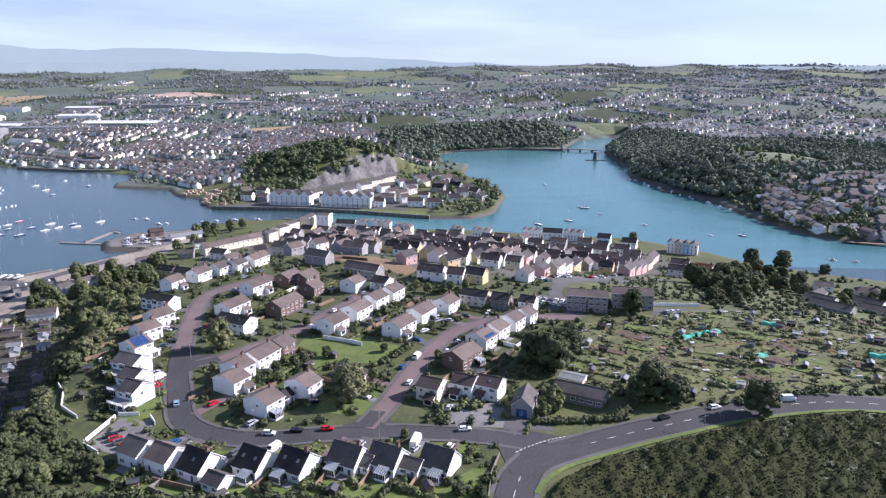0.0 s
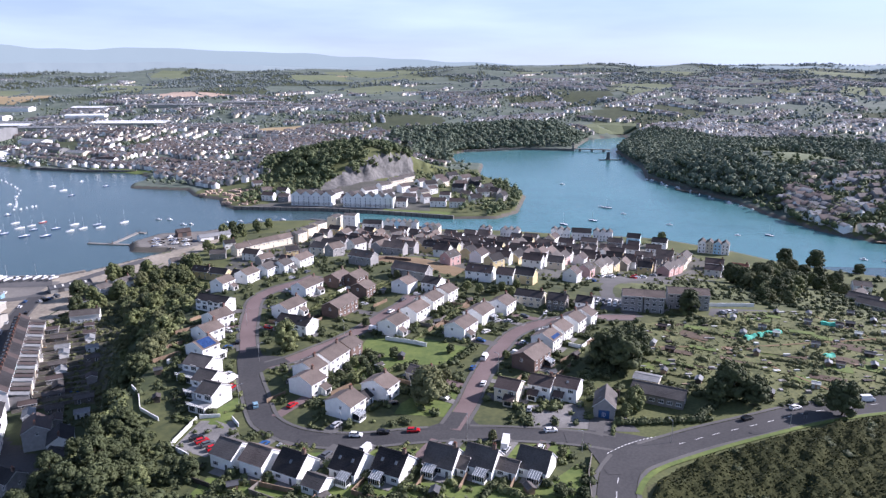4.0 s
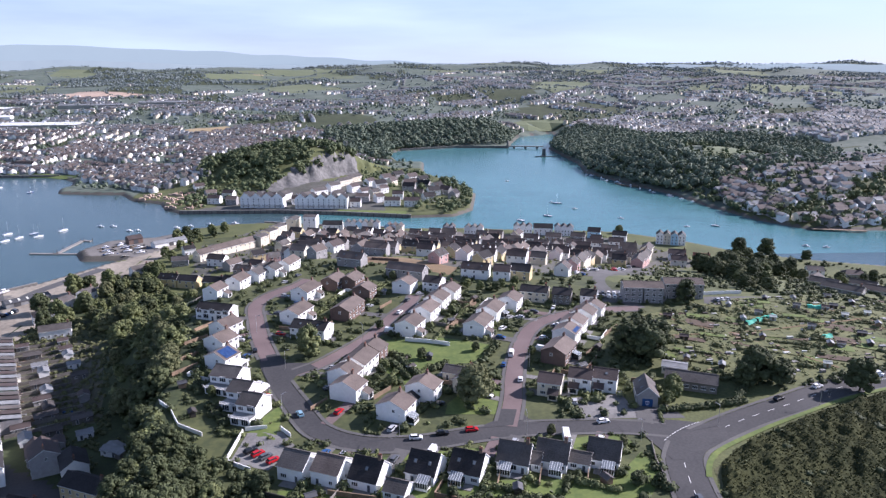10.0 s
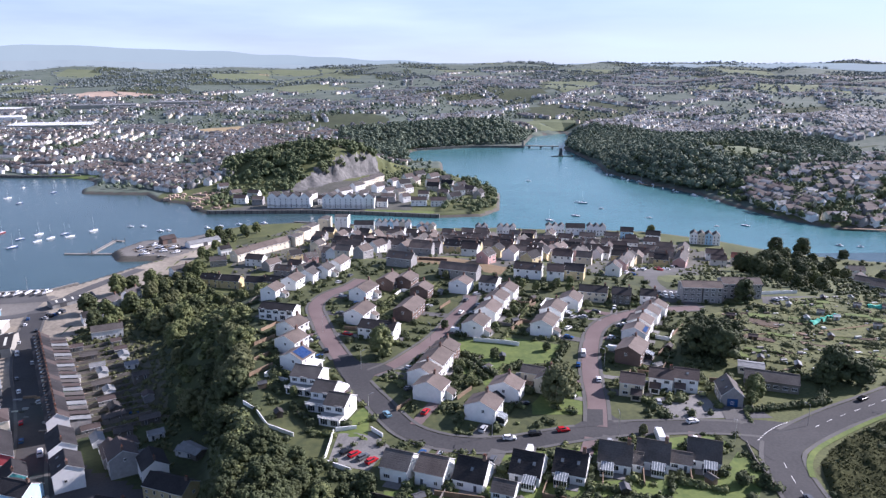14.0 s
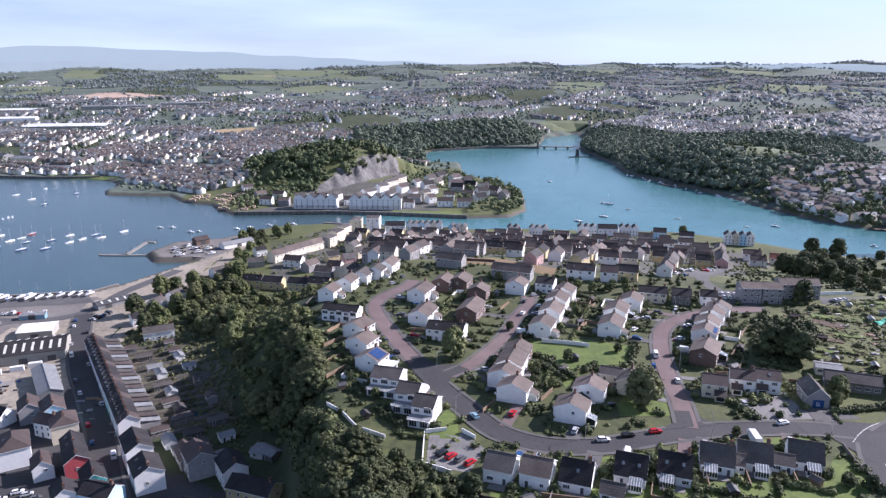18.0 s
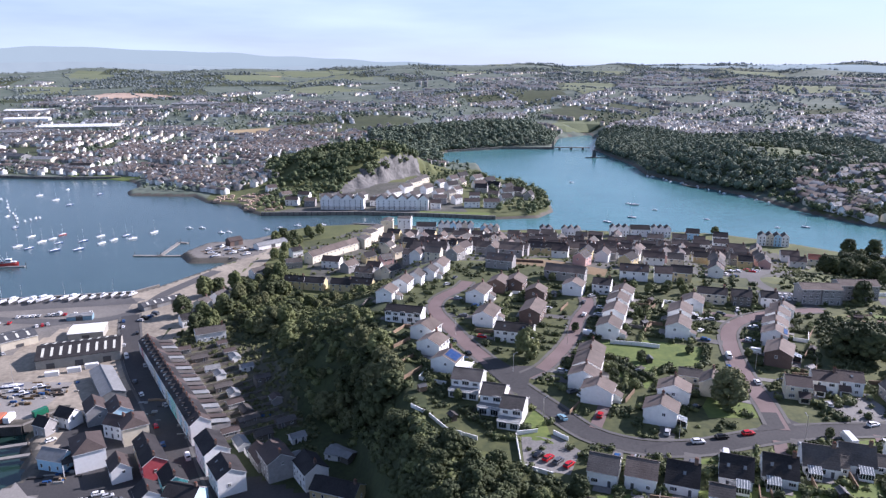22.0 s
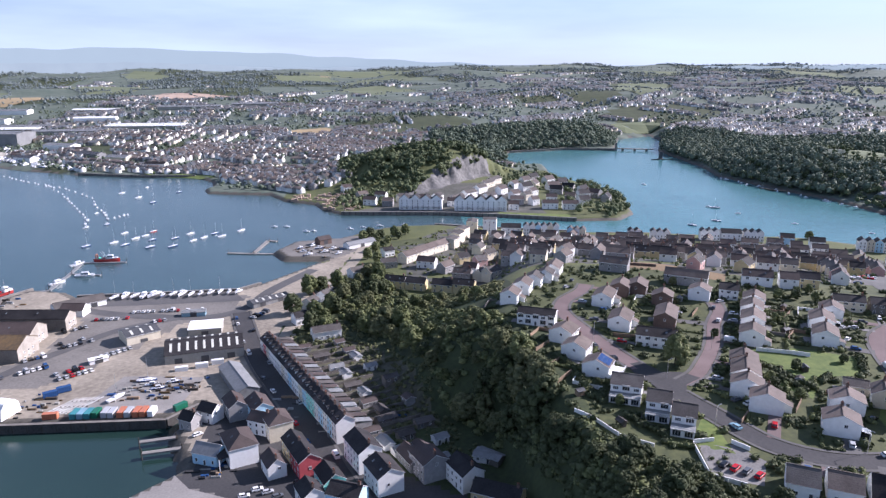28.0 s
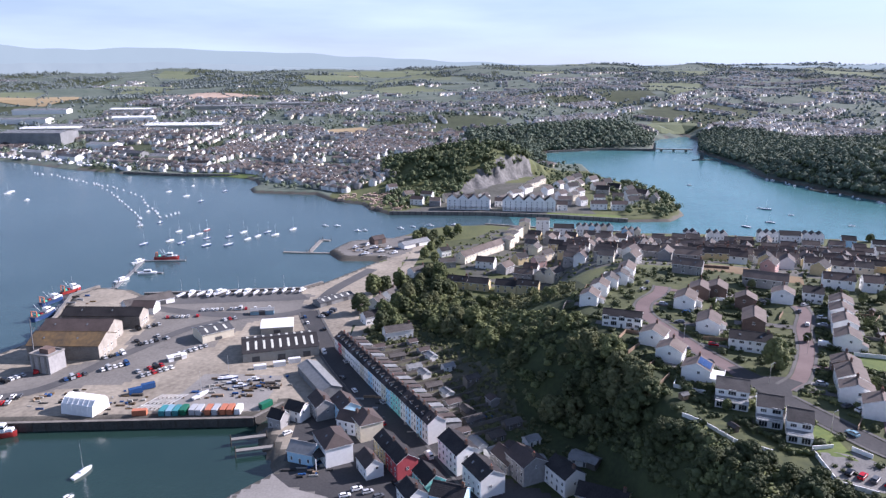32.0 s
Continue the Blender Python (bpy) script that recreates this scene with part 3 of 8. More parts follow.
for line, w in ((MAIN_ROAD, 10.5), (LOOP_ROAD, 7.6), (BLOCK_ROAD, 6.6), (RIGHT_ROAD, 6.4), (CENTRE_ROAD, 5.6), (FRONT_STREET, 10.0)):
    CROSSING.append((line, w))
CROSSING = [([(ax + (bx - ax) * k / 12, ay + (by - ay) * k / 12) for (ax, ay), (bx, by) in zip(line, line[1:]) for k in range(12)], w) for line, w in CROSSING]
for line, w, mat, name, label in ((MAIN_ROAD, 10.5, "street", "road_1", "curved grey asphalt main road"), (LOOP_ROAD, 7.6, "street", "road_2", "grey asphalt estate road"),
                                  (BLOCK_ROAD, 6.6, "block_paving", "road_3", "reddish block paved estate road"), (RIGHT_ROAD, 6.4, "block_paving", "road_4", "reddish block paved side street"),
                                  (CENTRE_ROAD, 5.6, "block_paving", "road_5", "reddish block paved cul-de-sac"), (NORTH_ROAD, 7.0, "paving", "road_6", "pale grey estate road"),
                                  (FRONT_STREET, 10.0, "street", "road_7", "dark asphalt terrace street"), (QUAY_ROAD, 9.0, "asphalt", "road_8", "grey asphalt quay road"),
                                  (YARD_ROAD, 7.0, "asphalt", "road_9", "worn asphalt yard road")):
    lift = {"road_1": 0.12, "road_2": 0.10, "road_3": 0.14, "road_4": 0.13, "road_5": 0.08}.get(name, 0.1)
    me, dense = ribbon(line, w, lift, name, mat)
    structure(name, me, label, "road")
    if w >= 5.5 and name not in ("road_6", "road_8", "road_9"):
        for side in (-1, 1):
            run = []
            for i, p in enumerate(dense):
                d = (dense[min(i + 1, len(dense) - 1)] - dense[max(i - 1, 0)]).normalized()
                qx, qy = p.x - side * d.y * (w / 2 + 0.8), p.y + side * d.x * (w / 2 + 0.8)
                near = any(math.hypot(qx - ox, qy - oy) < ow / 2 + 1.6 for oline, ow in CROSSING if oline[0] != line[0] for ox, oy in oline)
                if not near:
                    run.append((qx, qy))
                if (near or i == len(dense) - 1) and len(run) > 5:
                    me, _ = ribbon(run[::3] + run[-1:], 1.3, lift + 0.1, "pavement", "paving")
                    structure("pavement", me, "narrow grey pavement with a kerb", "pavement")
                if near:
                    run = []
structure("shore_road", ribbon([(-263, 386), (-261, 410), (-256, 445), (-250, 478), (-240, 520), (-231, 570), (-222, 640)], 9.0, 0.10, "shore_road", "yard")[0], "pale worn road along the shore", "road")
VERGE = [(25.5, 168), (30, 176), (39, 184), (57, 193), (78, 200.5), (101, 209), (122, 213.5), (150, 214.5), (199, 207), (300, 182)]
structure("verge", ribbon(VERGE, 1.7, 0.30, "verge", "mown_lawn")[0], "strip of bright grass beside the main road", "ground")
# dashed centre line and the give-way marks of the junction
s = Shape()
_, dense = ribbon(MAIN_ROAD, 0.2, 0, "road_marking", "road_paint", spacing=1.0)
for i in range(0, len(dense) - 3, 7):
    a, b = dense[i], dense[i + 3]
    d = (b - a).normalized()
    side = Vector((-d.y, d.x, 0)) * 0.09
    q = [a - side, a + side, b + side, b - side]
    s.face([(p.x, p.y, ground(p.x, p.y) + 0.16) for p in reversed(q)])
for k in range(16):
    x, y = 22 + k * 1.35, 189.5 + k * 0.78 + 0.03 * k * (15 - k)
    s.face([(x, y, ground(x, y) + 0.17), (x + 0.8, y + 0.5, ground(x, y) + 0.17), (x + 0.65, y + 0.75, ground(x, y) + 0.17), (x - 0.15, y + 0.25, ground(x, y) + 0.17)])
structure("road_marking", s.mesh("road_marking", "road_paint"), "white dashed road markings", "road marking")

for outline, mat, name, label in (
        ([(-60, 286), (-36, 284), (-14, 272), (-26, 256), (-40, 256), (-55, 238), (-64, 256)], "mown_lawn", "lawn", "bright green mown grass between houses"),
        ([(-28, 240), (-20, 238), (-24, 212), (-44, 214), (-42, 222)], "mown_lawn", "lawn", "green verge with a tree"),
        ([(-104, 222), (-97, 232), (-99, 205), (-108, 212)], "mown_lawn", "lawn", "mown green road verge"),
        ([(-80, 190), (-30, 192), (10, 196), (12, 188), (-20, 187), (-84, 189)], "mown_lawn", "lawn", "green verge behind the bungalows"),
        ([(-95, 178), (0, 172), (12, 184), (14, 172), (4, 160), (-100, 158)], "mown_lawn", "lawn", "patchy green back gardens"),
        ([(-72, 436), (-42, 430), (-12, 394), (-20, 378), (-38, 392), (-66, 412)], "dry_grass", "dry_grass", "brown dry grass field on the crest"),
        ([(20, 140), (29, 172), (45, 184), (77, 196), (108, 208), (160, 210), (300, 178), (300, 120)], "rough_grass", "heath", "rough dark grass and scrub by the road"),
        ([(38, 274), (50, 240), (78, 222), (138, 233), (200, 240), (230, 300), (222, 340), (112, 318), (60, 300)], "plot_grass", "allotment_ground", "overgrown allotment ground"),
        ([(11, 203.9), (11, 196.1), (17, 192), (19.5, 178), (27, 178), (36, 186), (47, 196), (41, 199.5), (33, 202), (24, 204)], "street", "junction", "open asphalt mouth of the road junction"),
        ([(-35, 203.4), (-14, 205), (-17, 209), (-18.6, 215), (-24.6, 216), (-27, 209)], "street", "junction", "asphalt mouth of the side street"),
        ([(-104.6, 244), (-110, 262), (-111.6, 272), (-104.6, 274), (-100, 264), (-92, 262.5), (-87.5, 257), (-95, 252), (-98, 244)], "street", "junction", "asphalt mouth of the cul-de-sac"),
        ([(2, 206), (21, 205), (21, 223), (3, 222)], "driveway", "forecourt", "pale paved forecourt of the grey houses"),
        ([(22, 204), (36, 204), (34, 214), (23, 214)], "asphalt", "forecourt", "worn asphalt before the hall"),
        ([(44, 322), (66, 318), (70, 338), (50, 344)], "asphalt", "car_park", "grey asphalt parking court"),
        ([(96, 308), (128, 312), (140, 322), (104, 324)], "asphalt", "car_park", "grey asphalt parking strip"),
        ([(-108, 212), (-97, 211), (-92, 201), (-99, 189), (-111, 195)], "driveway", "car_park", "pale concrete parking court"),
        ([(-30, 470), (10, 486), (12, 478), (-28, 462)], "paving", "estate_street", "pale paved estate street"),
        ([(52, 384), (118, 458), (128, 450), (64, 376)], "paving", "estate_street", "pale paved estate street"),
        ([(-95, 729), (-20, 715), (-15, 730), (-88, 748)], "mown_lawn", "lawn", "long green lawn by the quay"),
        ([(-560, 1062), (-450, 1018), (-455, 1036), (-560, 1085)], "mown_lawn", "lawn", "green waterfront park lawn"),
        ([(-200, 600), (-160, 615), (-165, 632), (-205, 625)], "lawn", "lawn", "green lawn on the low headland"),
        ([(-415, 482), (-310, 489), (-300, 470), (-420, 460)], "asphalt", "boat_park", "grey asphalt boat park"),
        ([(-302, 249), (-286, 264), (-277, 253), (-262, 246), (-288, 226), (-318, 226)], "concrete", "slipway", "pale concrete slipway beside the basin"),
        ([(-345, 316), (-300, 313), (-296, 350), (-335, 352)], "concrete", "quay_apron", "pale concrete quay apron"),
        ([(400, 905), (428, 950), (475, 985), (540, 1000), (490, 930), (425, 885)], "pasture", "pasture", "light green sloping pasture"),
        ([(277, 1608), (330, 1590), (440, 1640), (420, 1690), (330, 1660)], "pasture", "pasture", "light green meadow beside the creek"),
        ([(510, 2236), (628, 2589), (793, 2812), (800, 2551), (600, 2090), (523, 2055)], "pasture", "pasture", "pale green field on the hillside"),
        ([(-420, 1470), (-320, 1430), (-310, 1560), (-345, 1600), (-400, 1560)], "stubble", "sports_field", "dry yellowish playing field"),
        ([(-1480, 2150), (-1250, 2050), (-1180, 2250), (-1330, 2420), (-1500, 2350)], "stubble", "stubble_field", "pale tan stubble field"),
        ([(-1080, 2300), (-800, 2280), (-740, 2520), (-980, 2560)], "rubble", "quarry_floor", "bare brown quarry floor")):
    ob = structure(name, patch(outline, 0.17 if name == "junction" else 0.06 if outline[0][1] < 900 else 1.2, name, mat, 3.0 if outline[0][1] < 900 else 30), label, "ground")


# ---- quay walls ----
def quay_wall(line, top, name, label, mat="stone_wall"):
    s = Shape()
    for (ax, ay), (bx, by) in zip(line, line[1:]):
        d = Vector((bx - ax, by - ay, 0)).normalized()
        o = Vector((-d.y, d.x, 0)) * 0.9
        s.prism([(ax + o.x, ay + o.y), (ax - o.x, ay - o.y), (bx - o.x, by - o.y), (bx + o.x, by + o.y)], -3.0, top, 0, 1)
        k = max(1, int(Vector((bx - ax, by - ay)).length / 6))
        for j in range(k):
            px, py = ax + (bx - ax) * (j + 0.5) / k, ay + (by - ay) * (j + 0.5) / k
            s.box(px - 0.35, px + 0.35, py - 1.05, py + 1.05, -2.0, top - 0.4, 2)
    return structure(name, s.mesh(name, mat, "concrete" if name != "quay_wall_1" else "stone_wall", "dark_timber"), label, "quay")


quay_wall([(-520, 306), (-301, 306), (-290.5, 320)], 4.1, "quay_wall_1", "dark stone quay wall of the basin", "dark_stone")
quay_wall([(-414, 488), (-309, 495), (-296, 509)], 3.6, "quay_wall_2", "low stone quay of the boat park")
quay_wall([(-452, 507), (-462.5, 488), (-452.5, 445), (-446.5, 405)], 3.6, "quay_wall_3", "stone fish quay")
quay_wall([(-256, 761), (-200, 756), (-148, 751), (-85, 734), (-14, 709)], 3.8, "quay_wall_4", "dark stone quay wall of the new houses")
quay_wall([(-661, 1083), (-561, 1054), (-483, 1047)], 3.6, "quay_wall_5", "stone sea wall of the far park")
quay_wall([(-160, 695), (-100, 673), (-29, 653)], 3.6, "quay_wall_6", "stone channel wall below the houses")
quay_wall([(17, 1309), (126, 1346), (226, 1331)], 4.2, "quay_wall_7", "low stone causeway across the creek")
# the bridge at the head of the lagoon, with its tower-like pier
bridge = thing("bridge", "low stone bridge across the creek mouth", "bridge", pose(258, 1321, 0, 0, 0, -16))
part("deck", Shape().box(-34, 34, -3, 3, 3.2, 4.6).mesh("deck", "stone_wall"), bridge)
for k in (-22, 0, 22):
    part("pier", Shape().box(k - 2, k + 2, -3.4, 3.4, -3, 3.2).mesh("pier", "stone_wall"), bridge)
part("pillar", Shape().box(-37, -32, -3.5, 2, -3, 15, 0, 0.9).mesh("pillar", "stone_wall"), bridge, label="pale stone pillar")
mark = thing("beacon_tower", "dark stone beacon tower standing in the lagoon", "tower", pose(258, 1190, 0))
part("base", Shape().box(-4, 4, -4, 4, -3, 2).mesh("base", "stone_wall"), mark)
part("shaft", Shape().box(-2.6, 2.6, -2.6, 2.6, 2, 14, 0, 0.4).mesh("shaft", "tin_dark"), mark)
part("jetty", Shape().box(-16, 22, -1, 1, 0.3, 1.2).mesh("jetty", "dark_timber"), mark)


# ---- houses ----
def lattice(xs, zs, filled, y0, y1):
    """One connected flat frame: the filled cells of a grid, with thickness."""
    s = Shape()
    nz = len(zs)
    s.v = [(x, y, z) for y in (y0, y1) for x in xs for z in zs]
    at = lambda i, j, k: k * len(xs) * nz + i * nz + j
    for i in range(len(xs) - 1):
        for j in range(nz - 1):
            if not filled(i, j):
                continue
            s.f += [(at(i, j, 0), at(i + 1, j, 0), at(i + 1, j + 1, 0), at(i, j + 1, 0)), (at(i, j + 1, 1), at(i + 1, j + 1, 1), at(i + 1, j, 1), at(i, j, 1))]
            for di, dj, (p, q) in ((-1, 0, ((0, 1), (0, 0))), (1, 0, ((1, 0), (1, 1))), (0, -1, ((0, 0), (1, 0))), (0, 1, ((1, 1), (0, 1)))):
                ii, jj = i + di, j + dj
                if not (0 <= ii < len(xs) - 1 and 0 <= jj < nz - 1 and filled(ii, jj)):
                    s.f.append((at(i + p[0], j + p[1], 0), at(i + p[0], j + p[1], 1), at(i + q[0], j + q[1], 1), at(i + q[0], j + q[1], 0)))
    s.s = [0] * len(s.f)
    return s


def window_mesh(w, h, bars):
    f, xs = 0.09, [-w / 2, -w / 2 + 0.09]
    for k in range(1, bars):
        x = -w / 2 + w * k / bars
        xs += [x - 0.04, x + 0.04]
    xs += [w / 2 - f, w / 2]
    full = lambda i, j: i % 2 == 0 or j != 1
    s = lattice(xs, [-0.06, f, h - f, h], full, -0.1, 0.02)
    pane = Shape().box(-w / 2 + f, w / 2 - f, -0.035, 0.015, f, h - f)
    both = lattice(xs, [-0.06, f, h - f, h], full, -0.1, 0.02)
    k = len(both.v)
    both.v += pane.v
    both.f += [tuple(i + k for i in q) for q in pane.f]
    both.s += [1] * len(pane.f)
    return s.mesh("window", "white_trim"), pane.mesh("pane", "window_glass"), both.mesh("window", "white_trim", "window_glass")


WINDOWS = {"wide": window_mesh(1.9, 1.25, 3), "small": window_mesh(1.1, 1.2, 2), "patio": window_mesh(2.6, 2.05, 3), "sash": window_mesh(0.95, 1.6, 1), "big": window_mesh(1.5, 1.5, 2)}
s = Shape()
s.box(-0.55, 0.55, -0.06, 0.02, 0, 2.15).box(-0.42, 0.42, -0.1, -0.05, 0.08, 2.02, 1)
DOOR = s.mesh("door", "white_trim", "paint_grey")
s = Shape()
s.box(-0.5, 0.5, -0.4, 0.4, -1.2, 1.5).box(-0.58, 0.58, -0.48, 0.48, 1.3, 1.5)
for k in (-0.25, 0.25):
    s.tube((k, 0, 1.5), (k, 0, 2.0), 0.13, 0.11, 6, 1)
CHIMNEY = {m: s.mesh("chimney", m, "tile_red") for m in ("brick", "render_white", "render_grey", "stone_wall")}
s = Shape()
s.box(-0.45, 0.45, -0.6, 0.6, 0, 0.08).box(-0.36, 0.36, -0.5, 0.5, 0.08, 0.1, 1)
SKYLIGHT = s.mesh("roof_window", "tin_dark", "conservatory_glass")
SOLAR = Shape().box(0, 1.0, 0, 1.62, 0, 0.07).mesh("solar_panel", "solar_glass")
shells = {}


def shell(L, D, eaves, rise, wall, roof, hip):
    """Walls and roof meshes of a house whose ridge runs along x; shared between houses of one size."""
    key = (round(L * 2), round(D * 2), round(eaves * 4), round(rise * 4), wall, roof, round(hip, 1))
    if key in shells:
        return shells[key]
    x, y, e, r = L / 2, D / 2, eaves, eaves + rise
    s = Shape()
    k = len(s.v)
    s.v += [(-x, -y, -2.5), (x, -y, -2.5), (x, y, -2.5), (-x, y, -2.5), (-x, -y, e), (x, -y, e), (x, y, e), (-x, y, e)]
    s.f += [(0, 1, 5, 4), (1, 2, 6, 5), (2, 3, 7, 6), (3, 0, 4, 7), (3, 2, 1, 0)]
    s.s += [0] * 5
    if not hip:
        s.face([(x, -y, e), (x, y, e), (x, 0, r - 0.1)]).face([(-x, y, e), (-x, -y, e), (-x, 0, r - 0.1)])
    walls = s.mesh("body", wall)
    s = Shape()
    o, g, t = 0.4, 0.3 if not hip else 0.4, 0.2
    drop = o * rise / y
    if hip:
        hx, ze = x - hip, e - drop
        s.v = [(-x - g, -y - o, ze), (x + g, -y - o, ze), (x + g, y + o, ze), (-x - g, y + o, ze), (-x - g, -y - o, ze + t), (x + g, -y - o, ze + t), (x + g, y + o, ze + t), (-x - g, y + o, ze + t), (-hx, 0, r + t), (hx, 0, r + t)]
        s.f = [(0, 1, 5, 4), (1, 2, 6, 5), (2, 3, 7, 6), (3, 0, 4, 7), (4, 5, 9, 8), (6, 7, 8, 9), (5, 6, 9), (7, 4, 8), (3, 2, 1, 0)]
        s.s = [1] * 4 + [0] * 4 + [1]
    else:
        n, prof = max(3, int(math.hypot(y, rise) / 0.62)), []
        for i in range(n):
            for k, up in ((i / n, t), ((i + 1) / n, t - 0.028)):
                prof.append((-(y + o) * (1 - k), e - drop + (r - e + drop) * k + up))
        prof += [(-0.16, r + t), (-0.13, r + t + 0.1)]
        prof = prof + [(-py, pz) for py, pz in reversed(prof)] + [(y + o, e - drop), (0, r - 0.05), (-y - o, e - drop)]
        c = len(prof)
        s.v = [(px, py, pz) for px in (-x - g, x + g) for py, pz in prof]
        for i in range(c):
            j = (i + 1) % c
            s.f.append((j, i, c + i, c + j))
            s.s.append(0 if i < c - 4 else 1)
        m = c - 3
        for lo in (0, c):
            ends = [tuple(range(m // 2)), tuple(range(m // 2, m))]
            s.f += [(lo + c - 2, lo + c - 1) + tuple(lo + i for i in range(m // 2)), tuple(lo + i for i in range(m // 2 - 1, m)) + (lo + c - 3, lo + c - 2)]
            s.s += [1, 1]
    roofs = s.mesh("roof", roof, "white_trim" if wall.startswith("render") else roof)
    shells[key] = (walls, roofs)
    return shells[key]


rng = random.Random(7)
HOMES = []


def house(x, y, ang, L=9.0, D=8.0, eaves=5.1, rise=2.3, wall="render_white", roof="tile_brown", label="", chimney=1, hip=0.0, wins=("wide", "small"), panes=True, group="", porch=0, sky=0, solar=False,
          gable_window=True, name="house", garage=False, base=None, bay=0, doors=1, terrace=False):
    # one house: walls, roof, windows and what is built on to it
    corners = np.array([(sx * L / 2, sy * D / 2) for sx in (-1, 1) for sy in (-1, 1)])
    c, sn = math.cos(radians(ang)), math.sin(radians(ang))
    hs = land_height(x + corners[:, 0] * c - corners[:, 1] * sn, y + corners[:, 0] * sn + corners[:, 1] * c)
    z = (0.35 * hs.max() + 0.65 * hs.mean()) if base is None else base
    h = thing(name, label or "white rendered house with a brown tiled roof", name.split("_")[-1], pose(x, y, z, 0, 0, ang), group)
    walls, roofs = shell(L, D, eaves, rise, wall, roof, hip)
    part("body", walls, h)
    part("roof", roofs, h)
    ys = D / 2
    slope = math.degrees(math.atan2(rise, ys))
    for i in range(chimney):
        px = (L / 2 - 0.7) * (1 if i == 0 else -1) if not hip else (L / 2 - hip) * (1 if i == 0 else -1)
        part("chimney", CHIMNEY["brick" if wall != "stone_wall" else "stone_wall"], h, pose(px * 0.9, 0.0, eaves + rise))
    floors = max(1, int((eaves + 0.2) / 2.55))
    n = max(2, int(L / (2.9 if panes else 3.9)))
    HOMES.append((x, y, ang, L, D, panes, group))
    open_to = lambda nx, ny: max((vx - x) * nx - y * ny for vx in (0.0, -120.0, -230.0)) > 0.04 * y
    for side in (-1, 1):
        seen = open_to(-sn * side, c * side)
        for f in range(floors):
            door_at = rng.randrange(n) if f == 0 and doors and (panes or side < 0) else -1
            for i in range(n):
                px = -L / 2 + L * (i + 0.5) / n
                turn = pose(px, side * (ys + 0.005), 0.9 + f * 2.55, 0, 0, 0 if side < 0 else 180)
                if i == door_at:
                    part("door", DOOR, h, pose(px, side * (ys + 0.005), 0.0, 0, 0, 0 if side < 0 else 180))
                    continue
                frame_mesh, pane_mesh, whole = WINDOWS[wins[(i + f) % len(wins)]]
                if panes and seen and base is None:
                    part("pane", pane_mesh, part("window", frame_mesh, h, turn))
                elif (seen and (panes or (f == floors - 1 and (side < 0 or i % 2)) or (doors and side < 0 and i % 2))) or (panes and i == 0 and f == floors - 1):
                    part("window", whole, h, turn)
    if gable_window and not hip:
        for side in (-1, 1):
            turn = pose(side * (L / 2 + 0.005), rng.uniform(-1.2, 1.2), 0.9 + (floors - 1) * 2.55, 0, 0, 90 * side)
            if open_to(c * side, sn * side):
                part("window", WINDOWS["small"][2], h, turn)
    if porch:
        s = Shape()
        px, d = L * 0.22 * porch, 2.6
        s.box(px - 1.7, px + 1.7, -ys - d, -ys, -2, 2.4, 0)
        s.face([(px - 2, -ys - d - 0.3, 2.3), (px + 2, -ys - d - 0.3, 2.3), (px + 2, -ys, 3.6), (px - 2, -ys, 3.6)], 1)
        s.face([(px - 1.7, -ys - d, 2.4), (px - 1.7, -ys, 3.5), (px - 1.7, -ys, 2.4)], 0).face([(px + 1.7, -ys - d, 2.4), (px + 1.7, -ys, 2.4), (px + 1.7, -ys, 3.5)], 0)
        s.box(px - 1.2, px + 1.2, -ys - d - 0.04, -ys - d, 0.5, 2.0, 2)
        part("porch", s.mesh("porch", wall, roof, "window_glass"), h)
    if garage:
        s = Shape()
        px, d, w = L / 2 + 1.6, D * 0.7, 3.4
        s.box(px - w / 2, px + w / 2, -d / 2, d / 2, -2, 2.5, 0)
        s.box(px - w / 2 - 0.2, px + w / 2 + 0.2, -d / 2 - 0.2, d / 2 + 0.2, 2.5, 2.7, 1)
        s.box(px - 1.2, px + 1.2, -d / 2 - 0.05, -d / 2, 0, 2.1, 2)
        part("garage", s.mesh("garage", wall, "tin_grey", "white_trim"), h)
    for i in range(sky):
        px = -L / 4 + (L / 2) * (i / max(1, sky - 1) if sky > 1 else 0.6)
        part("roof_window", SKYLIGHT, h, pose(px, -ys * 0.5, eaves + rise * 0.5 + 0.24, slope, 0, 0))
    if solar:
        for i in range(6):
            for j in range(3 if terrace else 1):
                part("solar_panel", SOLAR, h, pose(0, -ys * 0.5, eaves + rise * 0.5 + 0.3, slope, 0, 0) @ pose(-3.2 + i * 1.06, -2.5 + j * 1.68, 0), "blue solar panel")
    if bay:
        # glazed conservatory: low wall, white frame, panes and a ridged glass roof
        px, d, w = bay * L * 0.2, 3.0, 3.6
        con = part("conservatory", Shape().box(-w / 2, w / 2, -d, 0, -2, 0.6).mesh("conservatory", wall), h, pose(px, -ys, 0))
        xs = [-w / 2 + w * k / 5 + o for k in range(6) for o in ((0, 0.07) if k == 0 else (-0.07, 0) if k == 5 else (-0.05, 0.05))]
        part("frame", lattice(xs, [0.6, 0.68, 2.22, 2.34], lambda i, j: i % 2 == 0 or j != 1, -d, -d + 0.1).mesh("frame", "white_trim"), con)
        part("pane", Shape().box(-w / 2 + 0.05, w / 2 - 0.05, -d + 0.04, -0.02, 0.62, 2.2).mesh("pane", "window_glass"), con)
        s = Shape()
        s.v = [(xx, yy, zz) for xx in xs for yy, zz in ((-d - 0.1, 2.35), (0, 3.25))]
